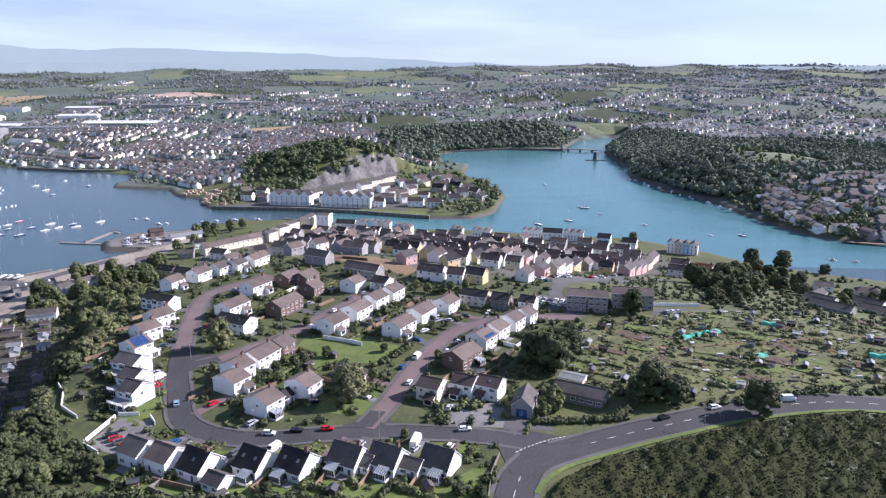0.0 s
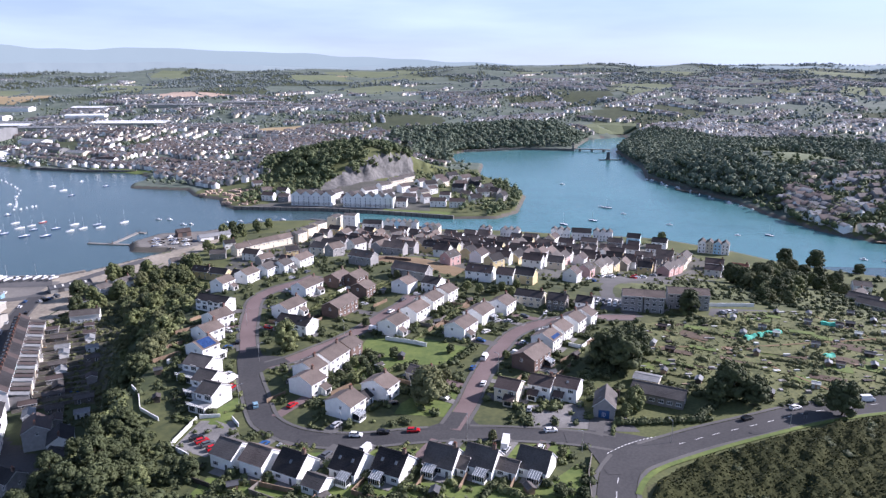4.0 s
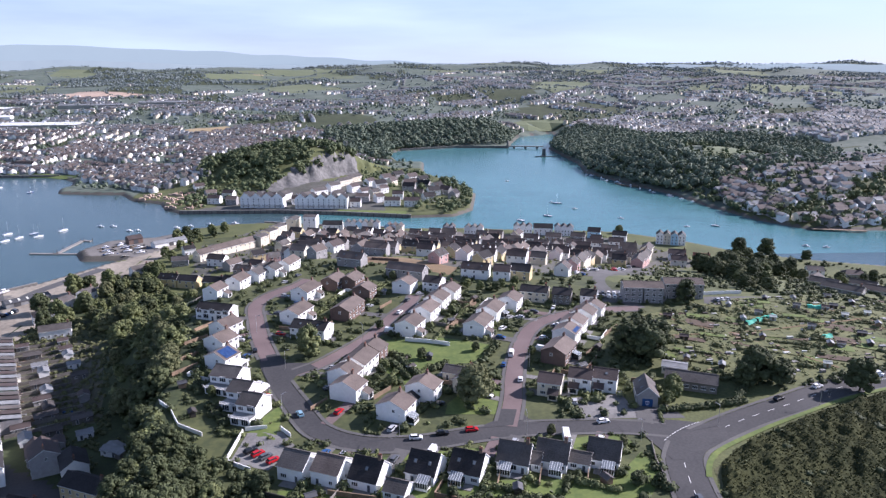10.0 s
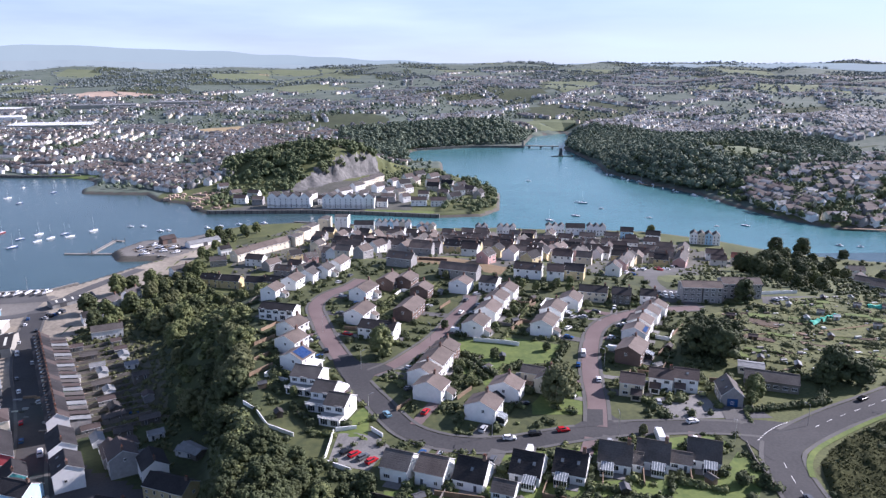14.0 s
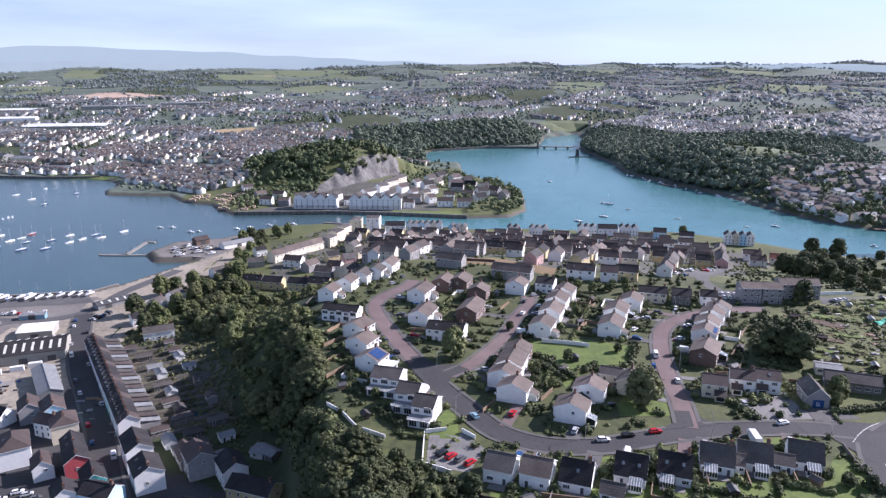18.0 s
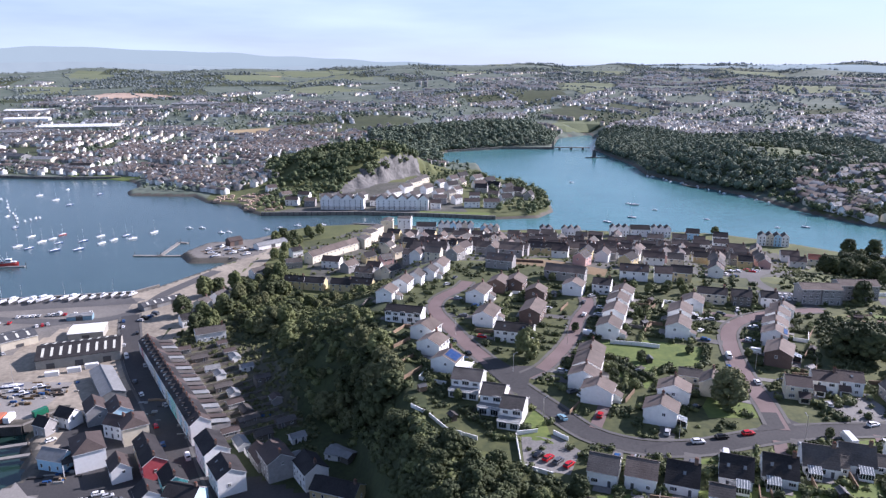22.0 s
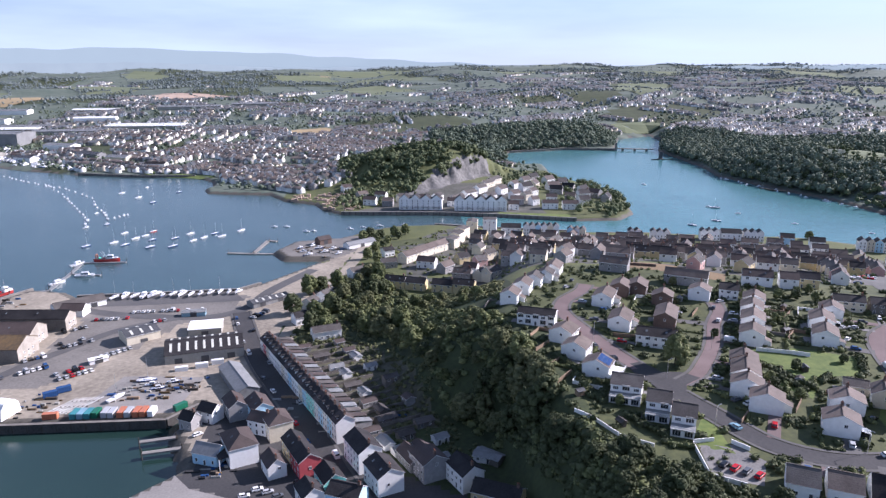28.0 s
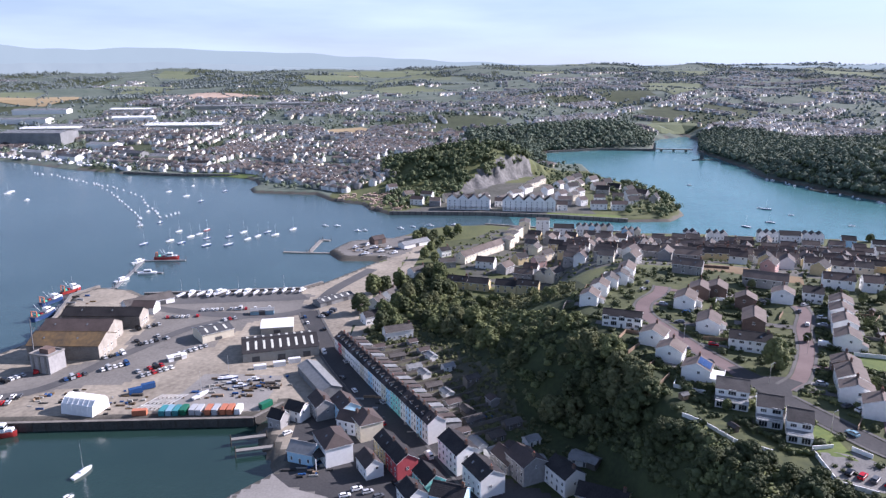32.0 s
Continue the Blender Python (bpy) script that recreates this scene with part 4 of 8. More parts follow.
        s.f = [(2 * k, 2 * k + 2, 2 * k + 3, 2 * k + 1) for k in range(len(xs) - 1)]
        s.s = [k % 2 for k in range(len(xs) - 1)]
        part("glass_roof", s.mesh("glass_roof", "white_trim", "conservatory_glass"), con)
    if terrace:
        # glazed ground floor reaching forward under a balcony with a white rail
        ext = part("extension", Shape().box(-L / 2, L / 2, -3.6, 0, -2.5, 2.5).mesh("extension", wall), h, pose(0, -ys, 0), "white flat roofed extension")
        part("balcony", Shape().box(-L / 2 - 0.1, L / 2 + 0.1, -4.4, 0, 2.5, 2.68).mesh("balcony", "canvas_white" if ang > -23.5 else "tin_grey"), ext)
        xs = [-L / 2 + (L - 0.06) * k / 24 + o for k in range(25) for o in (0, 0.06)]
        part("rail", lattice(xs, [2.68, 2.74, 3.6, 3.68], lambda i, j: i % 2 == 0 or j != 1, -4.4, -4.34).mesh("rail", "white_trim"), ext)
        for k in range(int(L / 3)):
            part("pane", WINDOWS["patio"][1], part("window", WINDOWS["patio"][0], ext, pose(-L / 2 + L * (k + 0.5) / int(L / 3), -3.605, 0.1)))
    return h


# estate: places, ridge bearings and lengths, street by street
for i, (x, y, a, L) in enumerate([(-129.0, 300.0, 57, 9.8), (-128.0, 282.8, 58, 9.4), (-124.4, 265.0, 59, 8.6)]):
    house(x, y, a, L, 10.2, label="white rendered house with solar panels above the wood" if i == 2 else "white rendered gabled house above the wood", chimney=1, solar=i == 2, terrace=i == 2, group="white houses on the west road", wins=("wide", "small", "wide"))
for i, (x, y, a, L) in enumerate([(-118.8, 248.0, -24, 10.6), (-112.0, 234.8, -25, 7.8), (-107.4, 224.6, -26, 7.4)]):
    house(x, y, a, L, 9.6, 5.3, 2.5, roof="tile_grey", terrace=True, chimney=0, label="white house with balcony and conservatory facing the estuary", wins=("patio", "wide"), group="white houses on the west road")
for i, (x, y, a, L) in enumerate([(-143.0, 354.0, 66, 9.6), (-134.0, 369.0, 67, 11.0), (-126.0, 379.0, 68, 9.6), (-118.2, 386.0, 68, 9.0), (-110.6, 400.0, 67, 14.0)]):
    house(x, y, a, L, 8.6, roof="tile_grey" if i in (2, 3) else "tile_brown", label="white stepped house with a shallow tiled roof", garage=i % 2 == 1, chimney=i % 2, group="stepped houses on the brow", porch=(1 if i in (0, 3) else 0))
house(-136.4, 321.0, -22, 17.0, 8.0, 5.2, 2.0, roof="slate_dark", label="long white house with a dark slate roof", chimney=0, group="white houses on the west road", wins=("wide", "patio"))
for i, (x, y, a, L) in enumerate([(-90.0, 186.4, -28, 8.2), (-80.4, 182.6, -28, 8.4), (-69.8, 179.6, -28, 8.6), (-53.8, 180.2, -28, 8.6), (-41.6, 178.8, -27, 9.0), (-27.4, 182.0, -25, 9.2), (-16.0, 181.7, -27, 9.0), (-0.9, 180.5, -27, 9.0)]):
    house(x, y, a, L, 10.5 if i in (2, 3, 4) else 9.5, 4.2 if i < 2 else 3.0, 3.0 if i < 2 else 4.2, roof=["tile_grey", "tile_brown", "slate_dark", "slate_dark", "slate_dark", "tile_grey", "tile_grey", "tile_grey"][i], chimney=1 if i in (2, 4, 5, 6) else 0, bay=(0, 0, 0, 1, -1, -1, 1, 1)[i],
          sky=(0, 0, 1, 2, 2, 0, 0, 0)[i], wins=("wide", "patio") if i > 1 else ("wide", "small"), label="white chalet house with a steep %s roof" % ("dark slate" if i in (2, 3, 4) else "grey tiled"), group="chalet houses along the bend")
for x, y, a, L in ((-62.4, 171.8, -28, 6.2), (-21.8, 180.6, -26, 4.0), (-8.6, 179.4, -27, 6.0)):
    house(x, y, a, L, 6.5, 2.5, 2.0, roof="tile_grey", chimney=0, label="low white tiled annexe beside the chalet", gable_window=False, name="annexe", doors=1)
for i, (x, y, a, L) in enumerate([(-60.2, 215.2, 60, 8.4), (-49.6, 228.4, 61, 8.2), (-75.8, 231.6, 60, 8.0), (-77.0, 243.0, 61, 7.6), (-71.6, 254.6, 64, 13.0), (-66.4, 266.2, 64, 8.2)]):
    house(x, y, a, L, 10.6 if i < 4 else 10.0, wall="brick" if i == 5 else "render_white", label="brown brick gabled house with a tiled roof" if i == 5 else "white gabled house with a brown tiled roof", porch=(0, 0, 1, 0, 0, 0)[i], bay=(-1, 0, 0, 0, 0, 0)[i], group="gabled houses by the green")
house(-55.4, 222.0, 61, 5.5, 5.6, 2.6, 1.8, roof="slate_dark", chimney=0, label="low white garage with a dark roof", name="garage_block")
house(-33.5, 232.5, 58, 9.0, 7.5, wall="render_cream", roof="tile_brown", label="cream house partly hidden behind a tree", group="gabled houses by the green")
house(-36.0, 243.5, -30, 8.0, 7.0, 3.0, 1.6, wall="render_cream", roof="tile_grey", label="low cream building beside the green", chimney=0, name="annexe")
for i, (x, y, a, L) in enumerate([(-19.2, 288.8, 60, 12.6), (-10.6, 305.4, 61, 13.0), (1.2, 317.0, 60, 10.6), (-47.0, 350.0, 60, 9.6), (-31.8, 350.0, -28, 9.1), (-49.0, 293.2, 61, 11.0), (-40.4, 309.2, 62, 12.6), (-33.4, 323.6, 62, 11.0), (-26.2, 335.6, 62, 10.6)]):
    house(x, y, a, L, 9.8, label="white gabled house with a brown tiled roof", roof="slate_dark" if i == 4 else "tile_brown", porch=(-1 if i in (0, 5) else 0), bay=(1 if i == 1 else 0), group="gabled houses in stepped rows")
for i, (x, y, a, L) in enumerate([(-76.4, 319.6, 64, 17.0), (-68.0, 345.4, 64, 8.8), (-97.2, 347.0, 62, 14.0), (-99.6, 314.0, 64, 14.0), (-91.6, 291.8, -24, 16.0), (-83.7, 362.8, 64, 11.6), (-74.4, 363.6, 64, 11.6)]):
    wall = ("brick", "brick", "render_white", "render_white", "render_white", "brick", "brick")[i]
    house(x, y, a, L, 9.6, wall=wall, roof="slate_dark" if i == 4 else "tile_brown", label={"brick": "brown brick house with a tiled roof"}.get(wall, "white house with a dark slate roof" if i == 4 else "white house with a brown tiled roof"), porch=(1 if i in (2, 3) else 0), sky=2 if i == 4 else 0, group="houses round the cul-de-sac")
for i, (x, y, a, L) in enumerate([(7.6, 256.4, 54, 13.6), (16.0, 273.2, 56, 9.0), (22.2, 283.0, 56, 9.0), (30.2, 293.6, 56, 9.0), (37.0, 301.0, 56, 7.0)]):
    house(x, y, a, L, 10.0, wall="brick" if i == 0 else "render_white", label="brown brick house with a tiled roof and conservatory" if i == 0 else "white gabled house with roof panels", bay=1 if i == 0 else 0, solar=i == 1, group="houses along the right street", roof="tile_brown")
for i, (x, y, a, L) in enumerate([(-3.9, 227.5, -26, 8.2), (8.2, 230.4, -26, 8.2), (17.0, 229.0, -26, 8.4)]):
    house(x, y, a, L, 8.6, 5.2, 2.2, wall="render_cream" if i == 0 else "render_white", roof="slate_brown", label="pale rendered house with garage below and dark tiled roof", porch=(1, -1, -1)[i], chimney=i % 2, sky=(0, 0, 1)[i], group="grey houses facing the main road")
house(27.8, 218.3, -106, 11.5, 7.0, 4.2, 3.0, wall="render_grey", roof="tile_grey", label="grey gabled hall with a blue door", chimney=0, name="hall", sky=2, wins=("small",), doors=0)
part("garage_door", Shape().box(-1.8, 1.8, -0.08, 0.02, 0, 3.0).mesh("garage_door", "paint_blue"), bpy.data.objects["hall"], pose(5.76, 0, 0, 0, 0, 90), "bright blue roller door")
house(48.5, 226.0, -28, 18.0, 8.0, 3.4, 2.2, wall="stone_wall", roof="tile_grey", label="long stone bungalow with a grey roof", chimney=0, name="bungalow", wins=("wide",))
house(48.0, 238.5, -28, 9.0, 6.0, 2.8, 0.6, wall="render_cream", roof="tin_grey", label="flat roofed cream outbuilding", chimney=0, name="outbuilding")
for i, (x, y, a, L) in enumerate([(15.9, 326.5, -24, 13.5), (28.5, 321.5, -24, 9.0), (41.0, 318.5, -24, 7.5)]):
    house(x, y, a, L, 8.0, wall=("render_cream", "stone_wall", "render_white")[i], roof="slate_dark", label="terraced house with a dark slate roof", chimney=1, group="dark roofed terrace")
for i, (x, y) in enumerate([(65.0, 323.6), (74.8, 321.6), (88.0, 327.2), (97.6, 325.2)]):
    house(x, y, -11, 9.4, 9.5, 7.8, 2.0, wall="render_grey", roof="tile_brown", label="grey three storey block of flats", chimney=0, wins=("big", "wide"), name="flats", group="grey blocks of flats")

# the dense new estate down to the water: dark roofs, mixed render
NEW_A = [(-44, 374, -30, 22, 2), (-74, 404, -30, 16, 2), (-103, 470, -28, 14, 2), (-6, 371, -24, 15, 0), (7.5, 364, -20, 9, 0), (18.0, 364, -26, 11, 3), (48, 452, 62, 13, 4), (56, 466, 62, 13, 4),
         (70, 420, 60, 14, 1), (78, 437, 60, 14, 1), (87, 454, 60, 14, 3), (58, 398, 60, 9, 4), (46, 378, 60, 8, 0), (4, 404, 42, 10, 3), (-22, 412, 50, 10, 4), (-58, 446, -22, 15, 2)]
NEW_B = [(-34, 470, -24, 11, 3), (-22, 466, -24, 14, 3), (-5, 474, -22, 12, 2), (7, 484, -24, 9, 0), (28, 492, -20, 16, 4), (66, 520, -22, 14, 3), (84, 516, -24, 12, 0), (104, 512, -24, 12, 3),
         (112, 536, -24, 12, 0), (130, 524, -22, 13, 2), (126, 548, -20, 13, 0), (124, 454, 60, 14, 4), (133, 470, 60, 14, 4), (142, 487, 60, 14, 4), (152, 506, 60, 14, 1), (162, 526, 58, 16, 1)]
NEW_C = [(-90, 510, -22, 12, 3), (-72, 500, -24, 14, 0), (-56, 514, 60, 12, 1), (-40, 520, -24, 13, 2), (-20, 522, -22, 12, 3), (0, 530, -22, 12, 2), (20, 534, -24, 12, 2), (42, 536, -22, 14, 0),
         (-112, 545, -24, 13, 3), (-98, 552, -24, 10, 0), (-80, 548, -22, 13, 3), (-62, 552, -24, 10, 0), (-46, 566, 62, 12, 1), (-24, 562, -24, 14, 2), (2, 566, -22, 13, 2), (26, 570, -22, 13, 0)]
NEW_D = [(60, 566, -22, 14, 2), (78, 572, -22, 12, 0), (98, 574, -22, 13, 2), (120, 574, -24, 12, 2), (146, 552, -22, 12, 0), (178, 506, -24, 13, 0), (190, 490, -30, 12, 5), (166, 478, -24, 11, 0),
         (-176, 534, -22, 14, 0), (-163, 520, 50, 12, 2), (-148, 546, 30, 10, 3), (-135, 538, 24, 9, 4), (-126, 556, 40, 11, 1), (-152, 502, -22, 13, 2), (-134, 482, 40, 12, 1), (-118, 500, -24, 12, 2)]
NEW_E = [(-200, 488, -20, 14.3, 3), (-186, 483, -20, 14.3, 3), (-168, 476, -20, 14.3, 3), (-154, 471, -20, 14.3, 3), (-86, 470, 50, 11, 0), (-70, 476, -24, 10, 2), (-96, 436, 50, 10, 2), (-108, 452, -22, 10, 1),
         (-66, 586, 50, 14, 1), (-40, 592, -20, 13, 2), (-14, 594, -20, 12, 0), (10, 592, -22, 12, 2), (-90, 590, -22, 12, 0), (-112, 584, -24, 12, 3), (-132, 588, -30, 10, 1)]
KINDS = {0: ("render_white", "slate_brown", "white house with a dark brown slate roof"), 1: ("render_cream", "tile_grey", "cream house with a grey tiled roof"), 2: ("render_grey", "tile_brown", "grey rendered house with a brown tiled roof"),
         3: ("render_yellow", "slate_dark", "yellow rendered house with a dark slate roof"), 4: ("render_pink", "tile_grey", "pink rendered house with a grey roof"), 5: ("render_cream", "tile_red", "cream house with a red tiled roof")}
for block in (NEW_A, NEW_B, NEW_C, NEW_D, NEW_E):
    for i, (x, y, a, L, k) in enumerate(block):
        wall, roof, label = KINDS[k]
        house(x, y, a, L, 8.2, 5.3, 3.0, wall, roof, label, chimney=(i + k) % 2, sky=(2 if (i + k) % 3 == 0 else 0), panes=False, wins=("small", "big"), group="new estate houses", gable_window=i % 2 == 0)
taken = [(o.location.x, o.location.y) for o in bpy.data.objects if o.parent is None and o.name.startswith(("house", "flats"))]
fill = random.Random(61)
RIM = [(-150, 500), (-100, 470), (-30, 430), (40, 410), (110, 450), (150, 500), (160, 560), (60, 600), (-40, 625), (-130, 640)]
for y in range(412, 630, 15):
    for x in range(-150, 165, 16):
        px, py = x + (y % 30) * 0.5 + fill.uniform(-2, 2), y + fill.uniform(-2, 2)
        if edge_distance(np.array([float(px)]), np.array([float(py)]), RIM)[0] < 3 or min((px - a) ** 2 + (py - b) ** 2 for a, b in taken) < 150 or edge_distance(np.array([float(px)]), np.array([float(py)]), [(-76, 440), (-42, 434), (-8, 394), (-20, 374), (-40, 388), (-70, 408)])[0] > -5:
            continue
        taken.append((px, py))
        wall, roof, label = KINDS[fill.choice((0, 0, 1, 2, 2, 3))]
        house(px, py, fill.choice((-24, -24, 62)), fill.uniform(9, 13), 8.0, 5.3, 3.0, wall, roof, label, chimney=fill.randrange(2), panes=False, wins=("small", "big"), group="new estate houses", gable_window=False, doors=0)
# the long stone flats by the headland
for k in range(4):
    house(-190 + 9.2 * k, 553 + 11 * k, 50, 14.2, 9.0, 5.6, 3.2, "render_cream", "tile_brown", "long cream terrace under one brown roof", chimney=0, panes=False, wins=("small", "sash"), group="long cream terrace")


def gabled_block(x, y, ang, n, w, D, eaves, wall, label, group, name="town_house", roof="slate_dark", balcony=True):
    """A waterside terrace whose gables face the street, one house after another."""
    z = max(ground(x, y), 3.0)
    for i in range(n):
        off = (i - (n - 1) / 2) * w
        c, sn = math.cos(radians(ang)), math.sin(radians(ang))
        h = thing(name, label, "house", pose(x + off * c, y + off * sn, z, 0, 0, ang + 90), group)
        walls, roofs = shell(D, w, eaves, w * 0.42, wall if not isinstance(wall, tuple) else wall[i % len(wall)], roof, 0)
        part("body", walls, h)
        part("roof", roofs, h)
        floors = int(eaves / 2.7)
        for f in range(floors):
            for side in (-1, 1):
                for px in (-w * 0.24, w * 0.24):
                    if side < 0:
                        part("window", WINDOWS["sash"][2], h, pose(side * (D / 2 + 0.005), px * side, 0.7 + 2.7 * f, 0, 0, 90 * side))
        if balcony:
            s = Shape()
            s.box(-D / 2 - 1.3, -D / 2, -w * 0.4, w * 0.4, 2.75, 2.9, 0)
            for k in range(9):
                yy = -w * 0.4 + w * 0.8 * k / 8
                s.box(-D / 2 - 1.3, -D / 2 - 1.24, yy - 0.03, yy + 0.03, 2.9, 3.9, 1)
            s.box(-D / 2 - 1.32, -D / 2 - 1.22, -w * 0.4, w * 0.4, 3.88, 3.96, 1)
            part("balcony", s.mesh("balcony", "concrete", "tin_dark"), h)


PASTEL = ("render_white", "render_white", "render_blue", "render_white", "render_cream", "render_white")
gabled_block(-65, 644, -9, 6, 5.4, 9, 8.0, PASTEL, "tall pastel waterside town house with a gable", "waterside town houses", roof="tile_grey", balcony=False)
gabled_block(-36, 628, -18, 3, 5.4, 9, 8.0, PASTEL[2:], "tall pastel waterside town house with a gable", "waterside town houses", roof="tile_grey", balcony=False)
gabled_block(13, 616, -10, 2, 5.4, 9, 8.0, "render_white", "tall white waterside town house with a gable", "waterside town houses", roof="tile_grey", balcony=False)
gabled_block(35, 612, -16, 3, 5.6, 9, 8.0, "render_white", "tall white waterside town house with a gable", "waterside town houses", roof="tile_grey", balcony=False)
gabled_block(80, 611, -14, 3, 5.6, 9, 8.0, "render_white", "tall white waterside town house with a gable", "waterside town houses", roof="tile_grey", balcony=False)
gabled_block(116, 603, -16, 3, 5.6, 9, 8.0, "render_white", "tall white waterside town house with a gable", "waterside town houses", roof="tile_grey", balcony=False)
gabled_block(198, 560, -24, 4, 6.0, 10, 8.4, ("render_white", "render_cream", "render_blue"), "tall white waterside town house with a gable", "waterside town houses", roof="tile_grey", balcony=False)
for x, y, a, L, ev, wall, roof in ((-92, 650, -9, 18, 6.0, "render_white", "slate_dark"), (98, 608, -14, 17, 6.6, "render_white", "slate_dark"), (140, 590, -24, 11, 6.0, "render_blue", "slate_dark"), (158, 575, -26, 12, 5.4, "render_white", "slate_dark")):
    house(x, y, a, L, 9, ev, 3.2, wall, roof, "white waterside terrace with a dark slate roof", chimney=0, panes=False, wins=("sash", "small"), group="waterside town houses")
# taller apartment blocks at the channel's end
for x, y, a, L, D, ev in ((-112, 648, -12, 12, 12, 14.5), (-128, 652, 76, 16, 9, 11.5), (-140, 628, 62, 13, 10, 9.5), (-146, 612, 62, 13, 10, 9.0), (-152, 596, 62, 12, 10, 8.0)):
    house(x, y, a, L, D, ev, 1.2, "render_cream" if ev < 14 else "render_white", "tile_grey", "tall pale apartment block beside the channel", chimney=0, panes=False, wins=("sash", "small"), name="apartment_block", group="channel apartment blocks")
# white town houses on the far quay, in two ranks below the quarry
for x, y, n in ((-170, 774, 4), (-106, 762, 5)):
    gabled_block(x, y, -9, n, 11.6 if n == 4 else 11.2, 14, 11.5, "render_white", "tall white quay house with gable and balcony", "white quay houses", roof="slate_dark")
for i, (x, y, a, L, k) in enumerate([(-128, 800, 46, 20, 0), (-112, 822, 46, 20, 0), (-96, 846, 50, 18, 0), (-84, 872, 52, 24, 1), (-72, 898, 55, 26, 1), (-150, 812, 60, 16, 0), (-90, 806, 46, 16, 0), (-72, 836, 48, 14, 0), (-166, 806, -10, 14, 0),
                                  (-62, 786, -12, 15, 2), (-44, 782, 30, 10, 0), (-30, 762, -8, 17, 0), (-9, 757, -6, 17, 0), (-22, 790, -10, 12, 0), (2, 800, -20, 12, 2), (-134, 786, -9, 12, 0), (-108, 780, -9, 14, 0), (-88, 776, -9, 12, 0), (-60, 812, 40, 14, 0), (-48, 806, 40, 12, 1), (-52, 866, 52, 14, 0), (-38, 822, 40, 12, 0), (-70, 762, -9, 11, 0), (-226, 800, -14, 14, 0), (-206, 792, -10, 12, 2), (-236, 830, 30, 12, 2), (-214, 822, -20, 13, 0), (-256, 868, 30, 12, 0), (-190, 812, 20, 12, 1)]):
    wall, roof, label = KINDS[k]
    house(x, y, a, L, 9.0, 6.2, 3.2, wall, roof if i > 6 else "tile_grey", label, chimney=0, panes=False, wins=("small", "big"), group="quarry side houses", gable_window=False)
for i, (x, y, a, L, k) in enumerate([(5, 930, 40, 14, 0), (-12, 948, 40, 14, 2), (18, 908, 30, 12, 2), (-2, 872, 20, 14, 0), (16, 866, -30, 12, 2), (30, 852, 40, 12, 0), (38, 826, -50, 12, 2), (22, 820, 20, 12, 0), (-40, 850, 30, 13, 0), (-24, 880, 60, 12, 1), (12, 780, 20, 11, 0), (44, 800, 60, 11, 2), (-30, 910, 40, 12, 0), (-5, 840, -20, 12, 2)]):
    wall, roof, label = KINDS[k]
    house(x, y, a, L + 3, 9.5, 5.8, 4.4, wall, "slate_dark" if i % 3 else "slate_brown", label.split(" with ")[0] + " with a steep dark roof", chimney=i % 2, panes=False, wins=("small",), group="houses on the point", gable_window=False)

# ---- the waterfront terrace: narrow houses stepping up the street ----
ax, ay, bx, by = -270.0, 383.0, -222.0, 281.0
span = math.hypot(bx - ax, by - ay)
bearing = math.degrees(math.atan2(by - ay, bx - ax))
count = 21
dormer = Shape()
dormer.box(-0.75, 0.75, -1.0, 1.2, 0, 1.15, 0).box(-0.55, 0.55, -1.03, -0.98, 0.2, 1.0, 2)
dormer.face([(-0.95, -1.2, 1.1), (0, -1.2, 1.75), (0, 1.9, 1.75), (-0.95, 1.9, 1.1)], 1).face([(0, -1.2, 1.75), (0.95, -1.2, 1.1), (0.95, 1.9, 1.1), (0, 1.9, 1.75)], 1).face([(-0.75, -1.0, 1.15), (0.75, -1.0, 1.15), (0, -1.0, 1.7)], 0)
DORMER = dormer.mesh("dormer", "white_trim", "slate_dark", "window_glass")
for i in range(count):
    k = (i + 0.5) / count
    wall = {1: "render_red", 13: "render_blue", 14: "render_green", 15: "render_green", 17: "render_blue"}.get(i, ("render_white", "render_white", "render_cream", "render_white", "render_blue")[i % 5] if i != 4 else "render_white")
    w = span / count
    h = house(ax + (bx - ax) * k, ay + (by - ay) * k, bearing, w - 0.02, 8.2, 7.4 if i < 14 else 8.0, 2.9, wall, "slate_dark" if i % 4 else "slate_brown", "narrow %s terraced house with dormer and chimney" % {"render_red": "red", "render_blue": "pale blue", "render_green": "sea green", "render_cream": "cream"}.get(wall, "white"),
              chimney=1, wins=("sash", "sash"), group="waterfront terrace", gable_window=False, base=3.4 + 1.6 * k, name="terraced_house")
    part("dormer", DORMER, h, pose(0.2, -2.0, 7.4 + 1.1))
    s = Shape().box(-w * 0.32, w * 0.32, 4.1, 12.0, -2, 5.0, 0)
    s.face([(-w * 0.36, 4.0, 6.6), (-w * 0.36, 12.2, 4.95), (w * 0.36, 12.2, 4.95), (w * 0.36, 4.0, 6.6)], 1)
    part("rear_wing", s.mesh("rear_wing", ("render_grey", "render_white", "render_cream", "stone_wall")[i % 4], ("tile_grey", "slate_brown", "tin_grey")[i % 3]), h)
